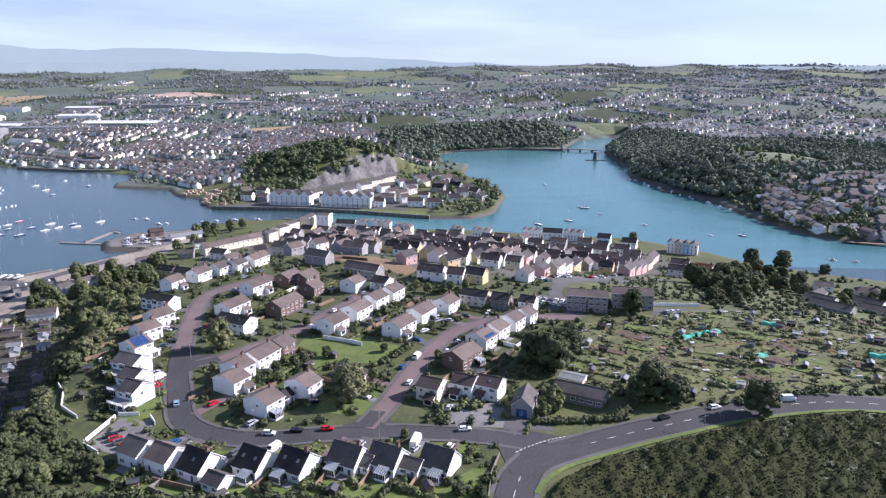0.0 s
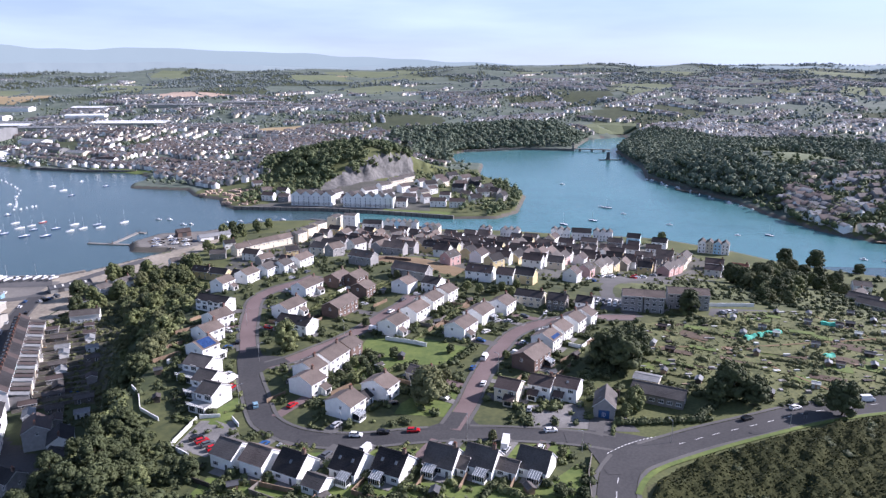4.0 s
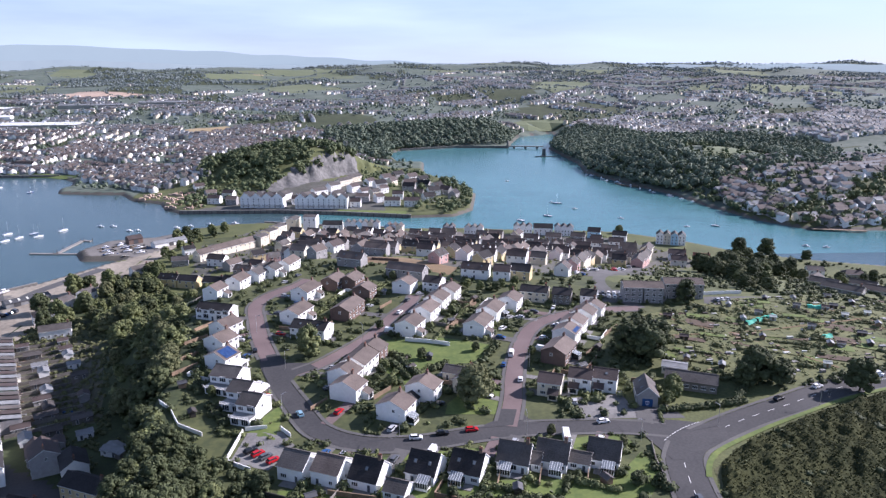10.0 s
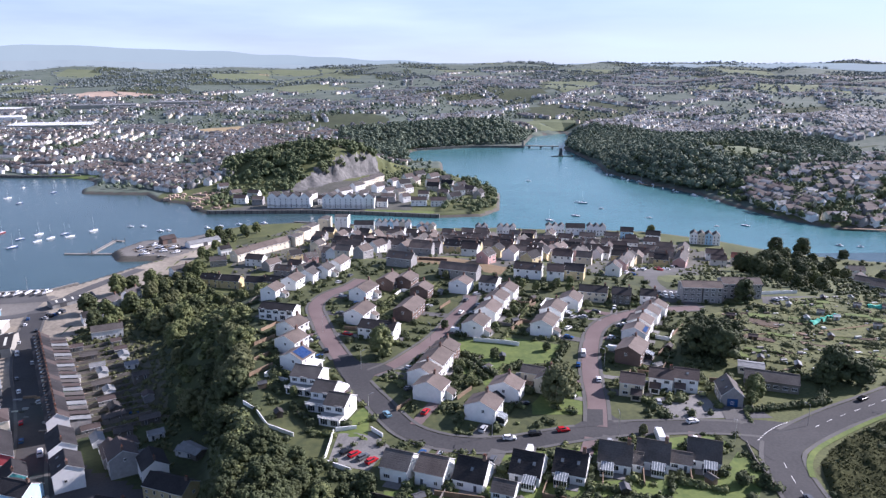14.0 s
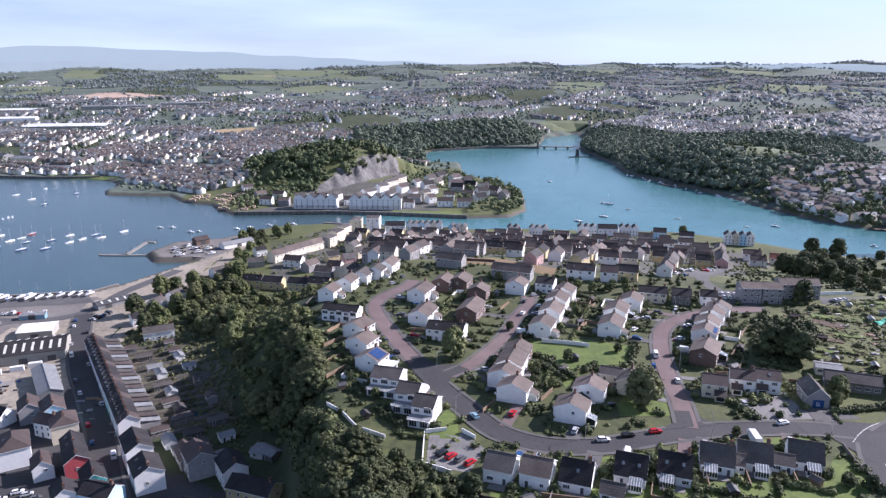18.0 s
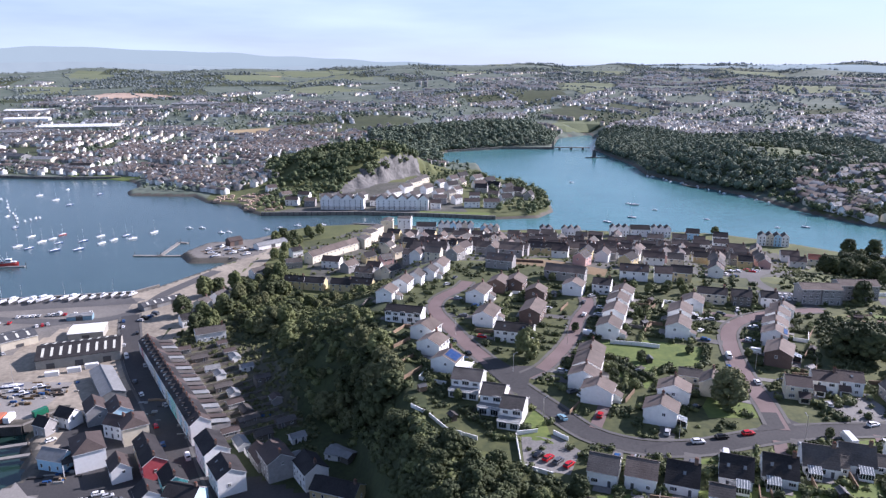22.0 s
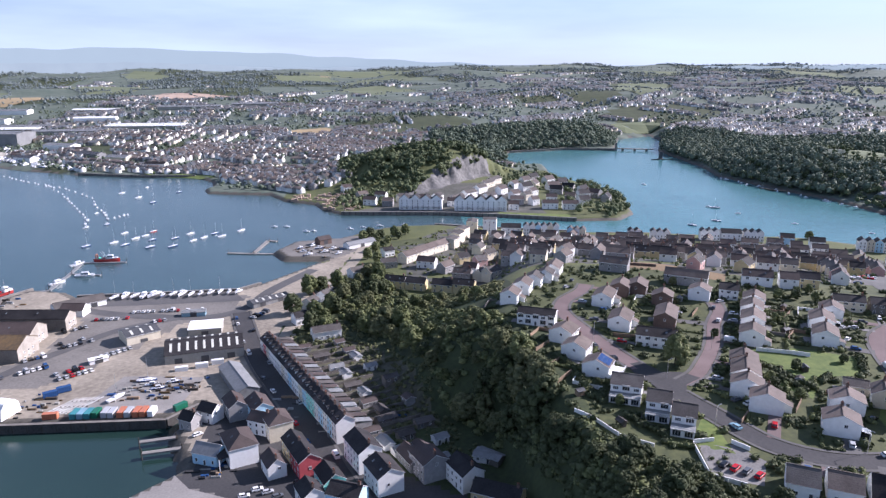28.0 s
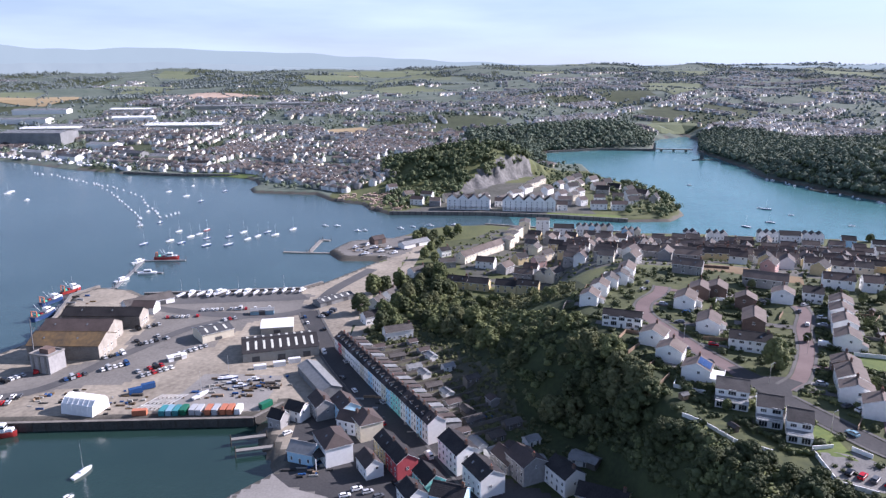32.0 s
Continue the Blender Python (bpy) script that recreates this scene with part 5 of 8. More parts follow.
for i, (x, y, a, L, D, ev, wall, roof, label) in enumerate([
        (-214.5, 264.0, bearing, 15, 9.5, 8.2, "render_white", "slate_dark", "tall white corner terrace with bays"), (-206.5, 247.5, bearing, 13, 10, 7.2, "render_white", "slate_dark", "tall white house with a rendered gable"),
        (-190, 255, bearing, 12, 10, 7.6, "render_grey", "slate_brown", "tall grey house with a yellowish gable"), (-177, 248, bearing, 12, 9, 6.6, "render_white", "slate_dark", "white house at the foot of the cliff"), (-167, 233, -28, 17, 9, 6.0, "render_yellow", "slate_dark", "yellow and blue terrace below the cliff"),
        (-282, 306, -30, 8.5, 7, 5.0, "render_white", "slate_dark", "small white quayside cottage"), (-272, 309, bearing, 12, 8, 6.4, "render_grey", "slate_brown", "grey quayside house with dark roof"),
        (-261, 306, bearing, 13, 9, 6.8, "render_blue", "slate_brown", "pale blue quayside house with brown roof"), (-251, 291, bearing, 12, 10, 7.4, "render_cream", "slate_brown", "cream house with a brown hipped roof"),
        (-241, 273, bearing, 12, 8, 6.0, "render_yellow", "slate_dark", "yellowish house with roof dormers"), (-236, 262, bearing, 11, 8.5, 7.0, "render_red", "slate_dark", "deep red gabled quayside house"),
        (-226, 250, bearing, 11, 8, 5.6, "render_green", "slate_dark", "sea green quayside house"), (-219, 238, -24, 12, 9, 6.6, "render_blue", "slate_dark", "pale blue gabled house on the corner"),
        (-232, 240, bearing, 9, 8, 6.2, "render_white", "slate_dark", "white quayside house with dark roof"), (-248, 262, bearing, 10, 7, 5.0, "render_white", "slate_brown", "white low quayside house"), (-289, 300, -30, 7, 6, 4.4, "render_grey", "slate_dark", "small grey quayside store"), (-258, 294, -26, 9, 7, 6.0, "render_white", "slate_brown", "white hipped quayside house"),
        (-196, 262, bearing, 12, 7, 5.0, "render_grey", "slate_brown", "grey rear house below the wood"), (-183, 222, -24, 12, 8, 6.0, "render_grey", "slate_dark", "dark house at the cliff foot"), (-274, 272, -22, 11, 7, 4.6, "render_blue", "tin_grey", "pale blue boathouse on the slip")]):
    house(x, y, a, L, D, ev, 2.8, wall, roof, label, chimney=1 if i not in (5, 19) else 0, hip=3.0 if i in (8,) else 0.0, wins=("sash", "small"), sky=2 if i in (1, 7, 9) else 0, group="quayside houses", base=(5.0, 5.2, 4.6, 4.6, 4.6)[i] if i < 5 else 3.4 if i != 18 else None)
club = house(-263, 274, bearing, 15, 11, 8.0, 3.2, "render_white", "slate_brown", "large white and blue quayside house on posts", chimney=0, hip=4.5, wins=("small",), group="quayside houses", base=3.3, sky=1)
s = Shape()
s.box(-7, 7, -9.5, -5.6, 5.0, 5.25, 1)
for k in (-6.8, -2.3, 2.3, 6.8):
    s.box(k - 0.18, k + 0.18, -9.4, -9.05, -2.5, 5.0, 0)
part("veranda", s.mesh("veranda", "white_trim", "slate_dark"), club, label="dark veranda roof on white posts")
# cottages at the foot of the wood
for x, y, a, L, wall, roof in ((-254, 448, 60, 9, "render_white", "tile_grey"), (-256, 420, 30, 11, "render_white", "slate_dark"), (-240, 396, 20, 16, "render_white", "tile_grey"), (-228, 517, 40, 13, "render_white", "tile_grey"), (-246, 462, 60, 10, "render_white", "tile_grey"), (-205, 540, 10, 12, "render_grey", "tile_grey"), (-206, 574, 30, 9, "render_white", "slate_dark")):
    house(x, y, a, L, 7.5, 4.8, 2.4, wall, roof, "white cottage at the foot of the wood", chimney=1, group="cottages below the wood")
for x, y, a, L in ((-240, 366, 20, 8), (-231, 352, 22, 7), (-222, 330, 24, 8), (-214, 312, 28, 7), (-206, 296, 30, 9), (-247, 358, 26, 6), (-238, 338, 26, 7), (-229, 318, 26, 6), (-222, 300, 26, 7), (-250, 378, 20, 6), (-226, 344, 116, 6), (-216, 322, 116, 6), (-208, 304, 116, 7), (-198, 282, 26, 7), (-214, 350, 26, 6), (-204, 330, 26, 7), (-196, 312, 116, 5), (-226, 372, 26, 6), (-190, 292, 26, 8), (-222, 364, 116, 6), (-232, 384, 26, 5), (-206, 276, 116, 8), (-200, 270, 26, 7), (-192, 272, 116, 7), (-186, 262, 26, 9), (-184, 278, 26, 6), (-212, 286, 26, 7), (-168, 262, -24, 8)):
    kind = int(abs(x + y)) % 3
    house(x, y, a, L, 4.5, 2.4, 1.0, ("stone_wall", "render_white", "render_grey")[kind], ("tile_grey", "tin_grey", "slate_brown")[kind], "low %s outhouse in a back yard" % ("stone", "white", "grey rendered")[kind], chimney=0, name="outhouse", wins=("small",), gable_window=False, panes=False)


# ---- sheds, halls and gear of the boatyard ----
def long_hall(x, y, ang, L, D, eaves, rise, wall, roof, label, name="warehouse", lights=0, doors=1, base=3.2):
    h = thing(name, label, "warehouse", pose(x, y, base, 0, 0, ang))
    walls, roofs = shell(L, D, eaves, rise, wall, roof, 0)
    part("body", walls, h)
    part("roof", roofs, h)
    slope = math.degrees(math.atan2(rise, D / 2))
    ln = math.hypot(rise, D / 2)
    for side in (-1, 1):
        for i in range(lights):
            px = -L / 2 + L * (i + 0.7) / (lights + 0.4)
            part("roof_light", Shape().box(-0.6, 0.6, -ln * 0.3, ln * 0.3, 0, 0.08).mesh("roof_light", "roof_light"), h, pose(px, side * D * 0.26, eaves + rise * 0.48 + 0.28, -slope * side, 0, 0))
    for i in range(doors):
        px = -L / 2 + L * (i + 0.5) / doors
        part("shutter", Shape().box(-1.9, 1.9, -0.1, 0.02, 0, 3.6).mesh("shutter", "tin_dark"), h, pose(px, -D / 2 - 0.01, 0))
    return h


long_hall(-303, 381, 14, 39, 24, 5.8, 3.2, "cladding", "slate_dark", "long grey warehouse with rows of roof lights", lights=9, doors=3)
long_hall(-310, 412, 8, 18, 15, 5.0, 0.8, "cladding", "canvas_white", "pale flat roofed store behind the warehouse", doors=1)
long_hall(-277, 340, -63, 34, 10, 4.2, 2.0, "tin_grey", "tin_grey", "narrow corrugated shed beside the street", doors=0)
long_hall(-344, 402, 36, 18, 15, 6.2, 1.8, "render_cream", "tin_dark", "cream boat workshop with a large door", lights=3, doors=1)
long_hall(-166, 262, -42, 11, 5.5, 2.6, 1.0, "stone_wall", "tin_grey", "long lean-to with a pale sheeted roof", name="lean_to", doors=0, base=ground(-166, 262))
long_hall(-283, 462, 40, 26, 9, 3.6, 1.4, "tin_grey", "tin_dark", "low grey store beside the shore road", lights=5, doors=2)
long_hall(-355, 372, 32, 9, 4, 2.8, 0.3, "canvas_white", "canvas_white", "small white site cabin with a door", name="site_cabin", doors=1)
long_hall(-325, 442, 8, 14, 6, 3.0, 0.4, "paint_light_blue", "tin_grey", "low blue site office", name="site_cabin", doors=1)
long_hall(-230, 610, 38, 28, 9, 3.6, 2.0, "canvas_white", "tin_grey", "long pale boat shed on the headland", doors=1)
long_hall(-262, 622, 38, 12, 8, 4.4, 2.4, "brick", "slate_brown", "small brick boathouse with brown roof", doors=1)
# the old stone fish market: three parallel ranges
for x, y, D, roof, lab in ((-413, 383, 19, "lichen_roof", "old stone store with a lichened brown roof"), (-417, 403, 17, "slate_brown", "old stone store with a mottled roof"), (-413, 425, 12, "slate_dark", "long stone store with a black roof")):
    b = long_hall(x, y, -4, 38 if D > 12 else 46, D, 8.6, 4.2 if D > 12 else 3.4, "stone_wall", roof, lab, name="stone_store", doors=0)
    hx = (19 if D > 12 else 23) + 0.03
    # thin panel over the end wall, its pale colour painting the sunlit gable
    s = Shape()
    s.v = [(px, py, pz) for px in (hx - 0.02, hx + 0.03) for py, pz in ((-D / 2, -2), (D / 2, -2), (D / 2, 8.55), (0, 8.5 + (4.1 if D > 12 else 3.3)), (-D / 2, 8.55))]
    s.f = [(4, 3, 2, 1, 0), (5, 6, 7, 8, 9)] + [(k, (k + 1) % 5, (k + 1) % 5 + 5, k + 5) for k in range(5)]
    s.s = [0] * 7
    part("gable", s.mesh("gable", "stone_sunlit"), b, label="stone gable wall coloured pale as if sunlit")
    for k in (-2.5, 0, 2.5):
        for z in (1.2, 4.2):
            m = pose(19.07 if D > 12 else 23.07, k * D / 12, z, 0, 0, 90)
            part("window", WINDOWS["small"][2], b, m)
    for k in (-12, 6):
        part("roof_window", SKYLIGHT, b, pose(k, -D * 0.25, 8.6 + 2.5, 25, 0, 0))
long_hall(-398, 447, -4, 14, 10, 5.0, 3.2, "render_white", "slate_brown", "white quay office with a brown roof", name="quay_office", doors=0)
long_hall(-402, 462, 40, 30, 11, 3.6, 3.0, "render_white", "tile_grey", "white net store with a grey roof", name="net_store", doors=2)
ice = thing("ice_house", "weathered block tower of the old ice plant", "building", pose(-416, 363, 3.2, 0, 0, -20))
part("body", Shape().box(-6, 6, -5, 5, -2, 9.5).mesh("body", "render_grey"), ice)
part("parapet", Shape().box(-6.3, 6.3, -5.3, -4.7, 9.5, 10.3).box(-6.3, 6.3, 4.7, 5.3, 9.5, 10.3).box(-6.3, -5.7, -4.7, 4.7, 9.5, 10.3).box(5.7, 6.3, -4.7, 4.7, 9.5, 10.3).mesh("parapet", "concrete"), ice)
for k in (-4, 0, 4):
    part("pillar", Shape().box(k - 0.5, k + 0.5, -5.4, -5, -2, 9.6).mesh("pillar", "concrete"), ice)
part("plant_room", Shape().box(-2.5, 3, -2, 2.5, 9.5, 12).mesh("plant_room", "brick"), ice)
# tent
tent = thing("boat_tent", "large white canvas boat tent on the quay", "tent", pose(-378, 318, 3.25, 0, 0, -16))
s = Shape()
prof = [(-5.6 * math.cos(k * math.pi / 6), 7.4 * math.sin(k * math.pi / 6) ** 0.7 if 0 < k < 6 else 0.0) for k in range(7)]
for i in range(6):
    (y0, z0), (y1, z1) = prof[i], prof[i + 1]
    for j in range(6):
        s.face([(-8 + j * 2.66, y1, z1), (-8 + j * 2.66, y0, z0), (-8 + (j + 1) * 2.66, y0, z0), (-8 + (j + 1) * 2.66, y1, z1)])
s.face([(8, y, z) for y, z in prof]).face([(-8, y, z) for y, z in reversed(prof)])
part("canvas", s.mesh("canvas", "canvas_white"), tent)
for j in range(7):
    s = Shape()
    s.v = [(-8 + j * 2.66 + o, y * k, z * k + 0.02) for o in (-0.08, 0.08) for y, z in prof for k in (1.0, 1.015)]
    s.f = [(2 * i + a, 2 * i + 2 + a, 2 * i + 2 + b, 2 * i + b) for i in range(6) for a, b in ((0, 1), (1, 15), (15, 14), (14, 0))]
    s.s = [0] * len(s.f)
    part("hoop", s.mesh("hoop", "white_trim"), tent)
part("flap", Shape().box(-8.06, -8.0, -2.2, 2.2, 0, 4.2).mesh("flap", "render_grey"), tent)


def container(x, y, ang, paint, L=6.1, z=3.25):
    c = thing("container", "%s steel shipping container on the quay" % paint.replace("paint_", "").replace("_", " "), "container", pose(x, y, z, 0, 0, ang), "quay containers")
    s, k = Shape(), int(L / 0.2)
    wave = [(-L / 2 + L * i / k, -1.2 - 0.05 * (i // 2 % 2)) for i in range(k + 1)]
    s.prism(wave + [(px, -py) for px, py in reversed(wave)], 0.05, 2.55)
    part("body", s.mesh("body", paint), c)
    part("lid", Shape().box(-L / 2, L / 2, -1.22, 1.22, 2.55, 2.62).mesh("lid", paint), c)
    part("door", Shape().box(L / 2, L / 2 + 0.06, -1.1, -0.04, 0.15, 2.45).box(L / 2, L / 2 + 0.06, 0.04, 1.1, 0.15, 2.45).mesh("door", paint), c)


for x, y, a, p in ((-342, 313, 88, "paint_teal"), (-339, 313, 88, "paint_light_blue"), (-336, 313, 88, "paint_teal"), (-333, 313.4, 88, "paint_green"), (-329, 313.4, 88, "paint_silver"), (-326, 313, 88, "paint_silver"), (-322, 313, 88, "paint_orange"),
                   (-319, 313, 88, "paint_silver"), (-315.5, 313, 88, "paint_orange"), (-312.5, 313, 88, "paint_orange"), (-309, 313, 88, "paint_white"), (-298, 317, 50, "paint_green"), (-362, 334, 32, "paint_blue"), (-358, 339, 32, "paint_blue"), (-352, 312, 5, "paint_orange"), (-300, 362, 14, "paint_white"), (-309, 358, 14, "paint_white"), (-293, 366, 14, "paint_white")):
    container(x, y, a, p)
for i in range(7):
    tube = thing("mast_on_trestles", "long bare aluminium mast laid on trestles", "mast", pose(-352 + i * 1.9, 322, 3.25, 0, 0, 62), "laid up masts")
    part("spar", Shape().tube((-9, 0, 0.9), (9, 0, 0.9), 0.16, 0.12, 8).mesh("spar", "alloy"), tube)
    for k in (-6, 0, 6):
        part("trestle", Shape().box(k - 0.1, k + 0.1, -0.5, 0.5, 0, 0.75).mesh("trestle", "timber"), tube)
# red mobile crane
crane = thing("mobile_crane", "mobile crane with a long dark and red boom", "crane", pose(-421, 360, 3.2, 0, 0, 118))
part("carrier", Shape().box(-4, 4, -1.3, 1.3, 0.8, 2.0, 0, 0.15).box(2.6, 4.2, -1.2, 1.2, 2.0, 3.2).mesh("carrier", "paint_red"), crane)
part("boom", Shape().tube((0, 0, 2.6), (8, 0, 8.5), 0.5, 0.42, 4).mesh("boom", "paint_red"), crane)
part("jib", Shape().tube((8, 0, 8.5), (24, 0, 21), 0.32, 0.2, 4).mesh("jib", "tin_dark"), crane)
for k in (-3, -1.2, 1.2, 3):
    for sy in (-1.25, 1.25):
        part("wheel", Shape().tube((k, sy - 0.2, 0.55), (k, sy + 0.2, 0.55), 0.55, 0.55, 12).mesh("wheel", "rubber"), crane)


# ---- trees and scrub ----
def leaf_cloud(centres, radii, count, size, seed, squash=0.8, top_only=0.35, ragged=0.34):
    """Many small leafy tufts round each centre: arrays of corners and four-cornered faces."""
    r = np.random.RandomState(seed)
    c, rad = np.asarray(centres, float), np.asarray(radii, float)
    n = len(c)
    u = r.normal(size=(n, count, 3))
    u /= np.linalg.norm(u, axis=-1, keepdims=True) + 1e-9
    u[..., 2] = np.where(u[..., 2] < -top_only, -u[..., 2], u[..., 2])
    wob = 0.95 - ragged / 2 + ragged * r.random_sample((n, count, 1))
    p = c[:, None] + u * wob * rad[:, None, None] * np.array([1, 1, squash])
    nrm = u + r.normal(size=u.shape) * 0.38
    nrm /= np.linalg.norm(nrm, axis=-1, keepdims=True) + 1e-9
    a = np.cross(nrm, r.normal(size=u.shape))
    a /= np.linalg.norm(a, axis=-1, keepdims=True) + 1e-9
    b = np.cross(nrm, a)
    sz = (np.asarray(size, float).reshape(-1, 1, 1) * (0.6 + 0.8 * r.random_sample((n, count, 1))))
    k = r.uniform(0.55, 1.0, (n, count, 1))
    q = np.stack([p - a * sz, p - b * sz * k + nrm * sz * 0.25, p + a * sz, p + b * sz * k + nrm * sz * 0.25], 2).reshape(-1, 3)
    return q, np.arange(len(q)).reshape(-1, 4)


ICO = bmesh.new()
bmesh.ops.create_icosphere(ICO, subdivisions=1, radius=1.0)
ICO_V = np.array([v.co[:] for v in ICO.verts])
ICO_F = np.array([[v.index for v in f.verts] for f in ICO.faces])
ICO.free()


def with_cores(v, f, centres, radii, seed, fill=0.86, squash=0.85):
    """Leaf tufts as triangles, with a rough inner mass in every clump so that little light comes through."""
    c, rad = np.asarray(centres, float), np.asarray(radii, float)
    q = np.random.RandomState(seed + 99)
    tri = np.concatenate([f[:, [0, 1, 2]], f[:, [0, 2, 3]]])
    wob = q.uniform(0.8, 1.15, (len(c), len(ICO_V), 1))
    core = c[:, None] + ICO_V[None] * wob * (rad * fill)[:, None, None] * np.array([1, 1, squash])
    cf = (np.arange(len(c))[:, None, None] * len(ICO_V) + ICO_F[None]).reshape(-1, 3) + len(v)
    return np.concatenate([v, core.reshape(-1, 3)]), np.concatenate([tri, cf])


def tree_meshes(seed, kind, height, spread):
    r = random.Random(seed)
    s = Shape()
    trunk = height * 0.34
    lean = (r.uniform(-0.3, 0.3), r.uniform(-0.3, 0.3))
    s.tube((0, 0, -0.8), (lean[0], lean[1], trunk), height * 0.034, height * 0.022, 7)
    tips, clumps, radii = [], [], []
    for i in range(7):
        a = 6.283 * i / 7 + r.uniform(-0.4, 0.4)
        reach, up = spread * r.uniform(0.35, 0.62), height * r.uniform(0.5, 0.8)
        tip = (lean[0] + math.cos(a) * reach, lean[1] + math.sin(a) * reach, up)
        s.tube((lean[0], lean[1], trunk * 0.85), tip, height * 0.014, height * 0.006, 5)
        tips.append(tip)
    for i in range(64):
        a, q = r.uniform(0, 6.283), math.sqrt(r.random())
        z = r.uniform(0.16, 1.0)
        wide = math.sqrt(max(0.06, 1 - ((z - 0.48) / 0.54) ** 2))
        q = 0.45 + 0.55 * q
        clumps.append((lean[0] + math.cos(a) * q * spread * 0.78 * wide, lean[1] + math.sin(a) * q * spread * 0.74 * wide, height * z * 0.92))
        radii.append(spread * r.uniform(0.18, 0.36))
    v, f = leaf_cloud(clumps, radii, 48, [spread * 0.06] * 64, seed, 0.85, 0.35, 0.45)
    v, f = with_cores(v, f, clumps, radii, seed, 0.86)
    return s.mesh("trunk", "bark"), heap_mesh("crown", v, f, [kind])


TREES = [tree_meshes(11 + i, kind, h, w) for i, (kind, h, w) in enumerate([("leaf", 9.5, 4.6), ("leaf", 11, 5.0), ("leaf_dark", 11, 4.8), ("leaf_dark", 9, 4.4), ("leaf_olive", 9, 4.6), ("leaf", 8, 4.4), ("leaf_olive", 8, 3.8), ("leaf_dark", 13, 4.4)])]
TREE_LABEL = {"leaf": "broad green leafy tree with an uneven crown", "leaf_dark": "dark green dense leafy tree", "leaf_olive": "olive green leafy tree with a loose crown"}


def tree_at(x, y, k, scale=1.0, group="", sink=0.0):
    """A tree with its own placing matrix, sharing the crown and trunk of its kind."""
    place = pose(x, y, ground(x, y) - sink, 0, 0, rng.uniform(0, 360)) @ Matrix.Diagonal((scale, scale, scale * rng.uniform(0.9, 1.12), 1))
    trunk, crown = TREES[k]
    t = thing("tree", TREE_LABEL[crown.materials[0].name], "tree", place, group)
    part("trunk", trunk, t)
    part("crown", crown, t)
    return t


# single trees about the estate, the allotments and the shore
for x, y, k, sc in ((42, 250, 3, 1.75), (36, 255, 3, 1.4), (49, 257, 3, 1.45), (45, 262, 2, 1.2), (73, 225, 3, 1.5), (80, 221, 3, 1.15), (67, 222, 2, 0.9), (38, 219, 0, 0.85), (34, 214, 0, 0.5), (106, 213, 3, 1.35), (91, 318, 2, 1.1), (-92, 270, 0, 1.2), (-33, 222, 4, 1.5), (-26, 241, 4, 0.5),
                    (169, 604, 5, 0.9), (236, 516, 3, 1.5), (262, 520, 2, 1.5), (284, 500, 3, 1.0), (-264, 436, 3, 1.5), (-258, 474, 0, 1.35), (-250, 480, 3, 1.2), (-214, 553, 1, 0.8), (-222, 640, 2, 1.0), (-228, 630, 0, 1.1), (-212, 634, 3, 1.0), (-200, 642, 0, 1.0), (-190, 648, 1, 0.9), (-216, 624, 3, 0.9), (-206, 618, 0, 0.8), (-196, 632, 3, 0.7), (-216, 590, 0, 0.9), (-210, 602, 3, 0.8), (-222, 566, 1, 0.8), (-60, 238, 0, 0.5), (-66, 242, 3, 0.45)):
    tree_at(x, y, k, sc, "single trees")
r = random.Random(5)
for x, y, sx, sy, n, sc in ((178, 425, 18, 22, 13, 1.25), (150, 352, 10, 8, 3, 0.7), (250, 400, 40, 30, 7, 0.8), (166, 405, 12, 12, 6, 0.95), (192, 446, 12, 14, 6, 1.1), (206, 470, 12, 12, 5, 0.95), (226, 492, 12, 12, 5, 0.95), (236, 468, 14, 10, 4, 0.8), (160, 380, 12, 10, 4, 0.8), (220, 440, 14, 14, 5, 0.8)):
    for i in range(n):
        tree_at(x + r.uniform(-sx, sx), y + r.uniform(-sy, sy), r.choice((3, 3, 2, 0, 5, 4)), sc * r.uniform(0.95, 1.35), "shore trees")
# the wood on the cliff between the estate and the waterfront
WOOD = [(-116, 130), (-120, 188), (-125, 206), (-135, 217), (-141, 228), (-145, 240), (-145, 292), (-150, 322), (-158, 352), (-172, 384), (-182, 440), (-196, 462), (-226, 470), (-244, 452), (-228, 412), (-205, 384), (-190, 340), (-180, 300), (-168, 280), (-154, 252), (-147, 205), (-147, 130)]
SLOPE = [(-194, 446), (-166, 408), (-160, 385), (-166, 352), (-182, 362), (-196, 405)]
spots = []
while len(spots) < 112:
    x, y = r.uniform(-242, -116), r.uniform(160, 472)
    if edge_distance(np.array([x]), np.array([y]), WOOD)[0] > 1 and edge_distance(np.array([x]), np.array([y]), SLOPE)[0] < 0 and all((x - a) ** 2 + (y - b) ** 2 > (30 if y > 250 else 12) for a, b in spots):
        spots.append((x, y))
for x, y in spots:
    tree_at(x, y, r.choice((0, 1, 4, 5, 3, 4, 6) if y > 300 else (2, 3, 3, 7, 3) if y < 250 else (2, 3, 0, 6, 3, 4)), r.uniform(0.5, 0.85) if y > 308 and x > -190 or y > 425 else r.uniform(0.9, 1.5) if y > 245 else r.uniform(0.5, 1.1), "cliff wood", 0.8)

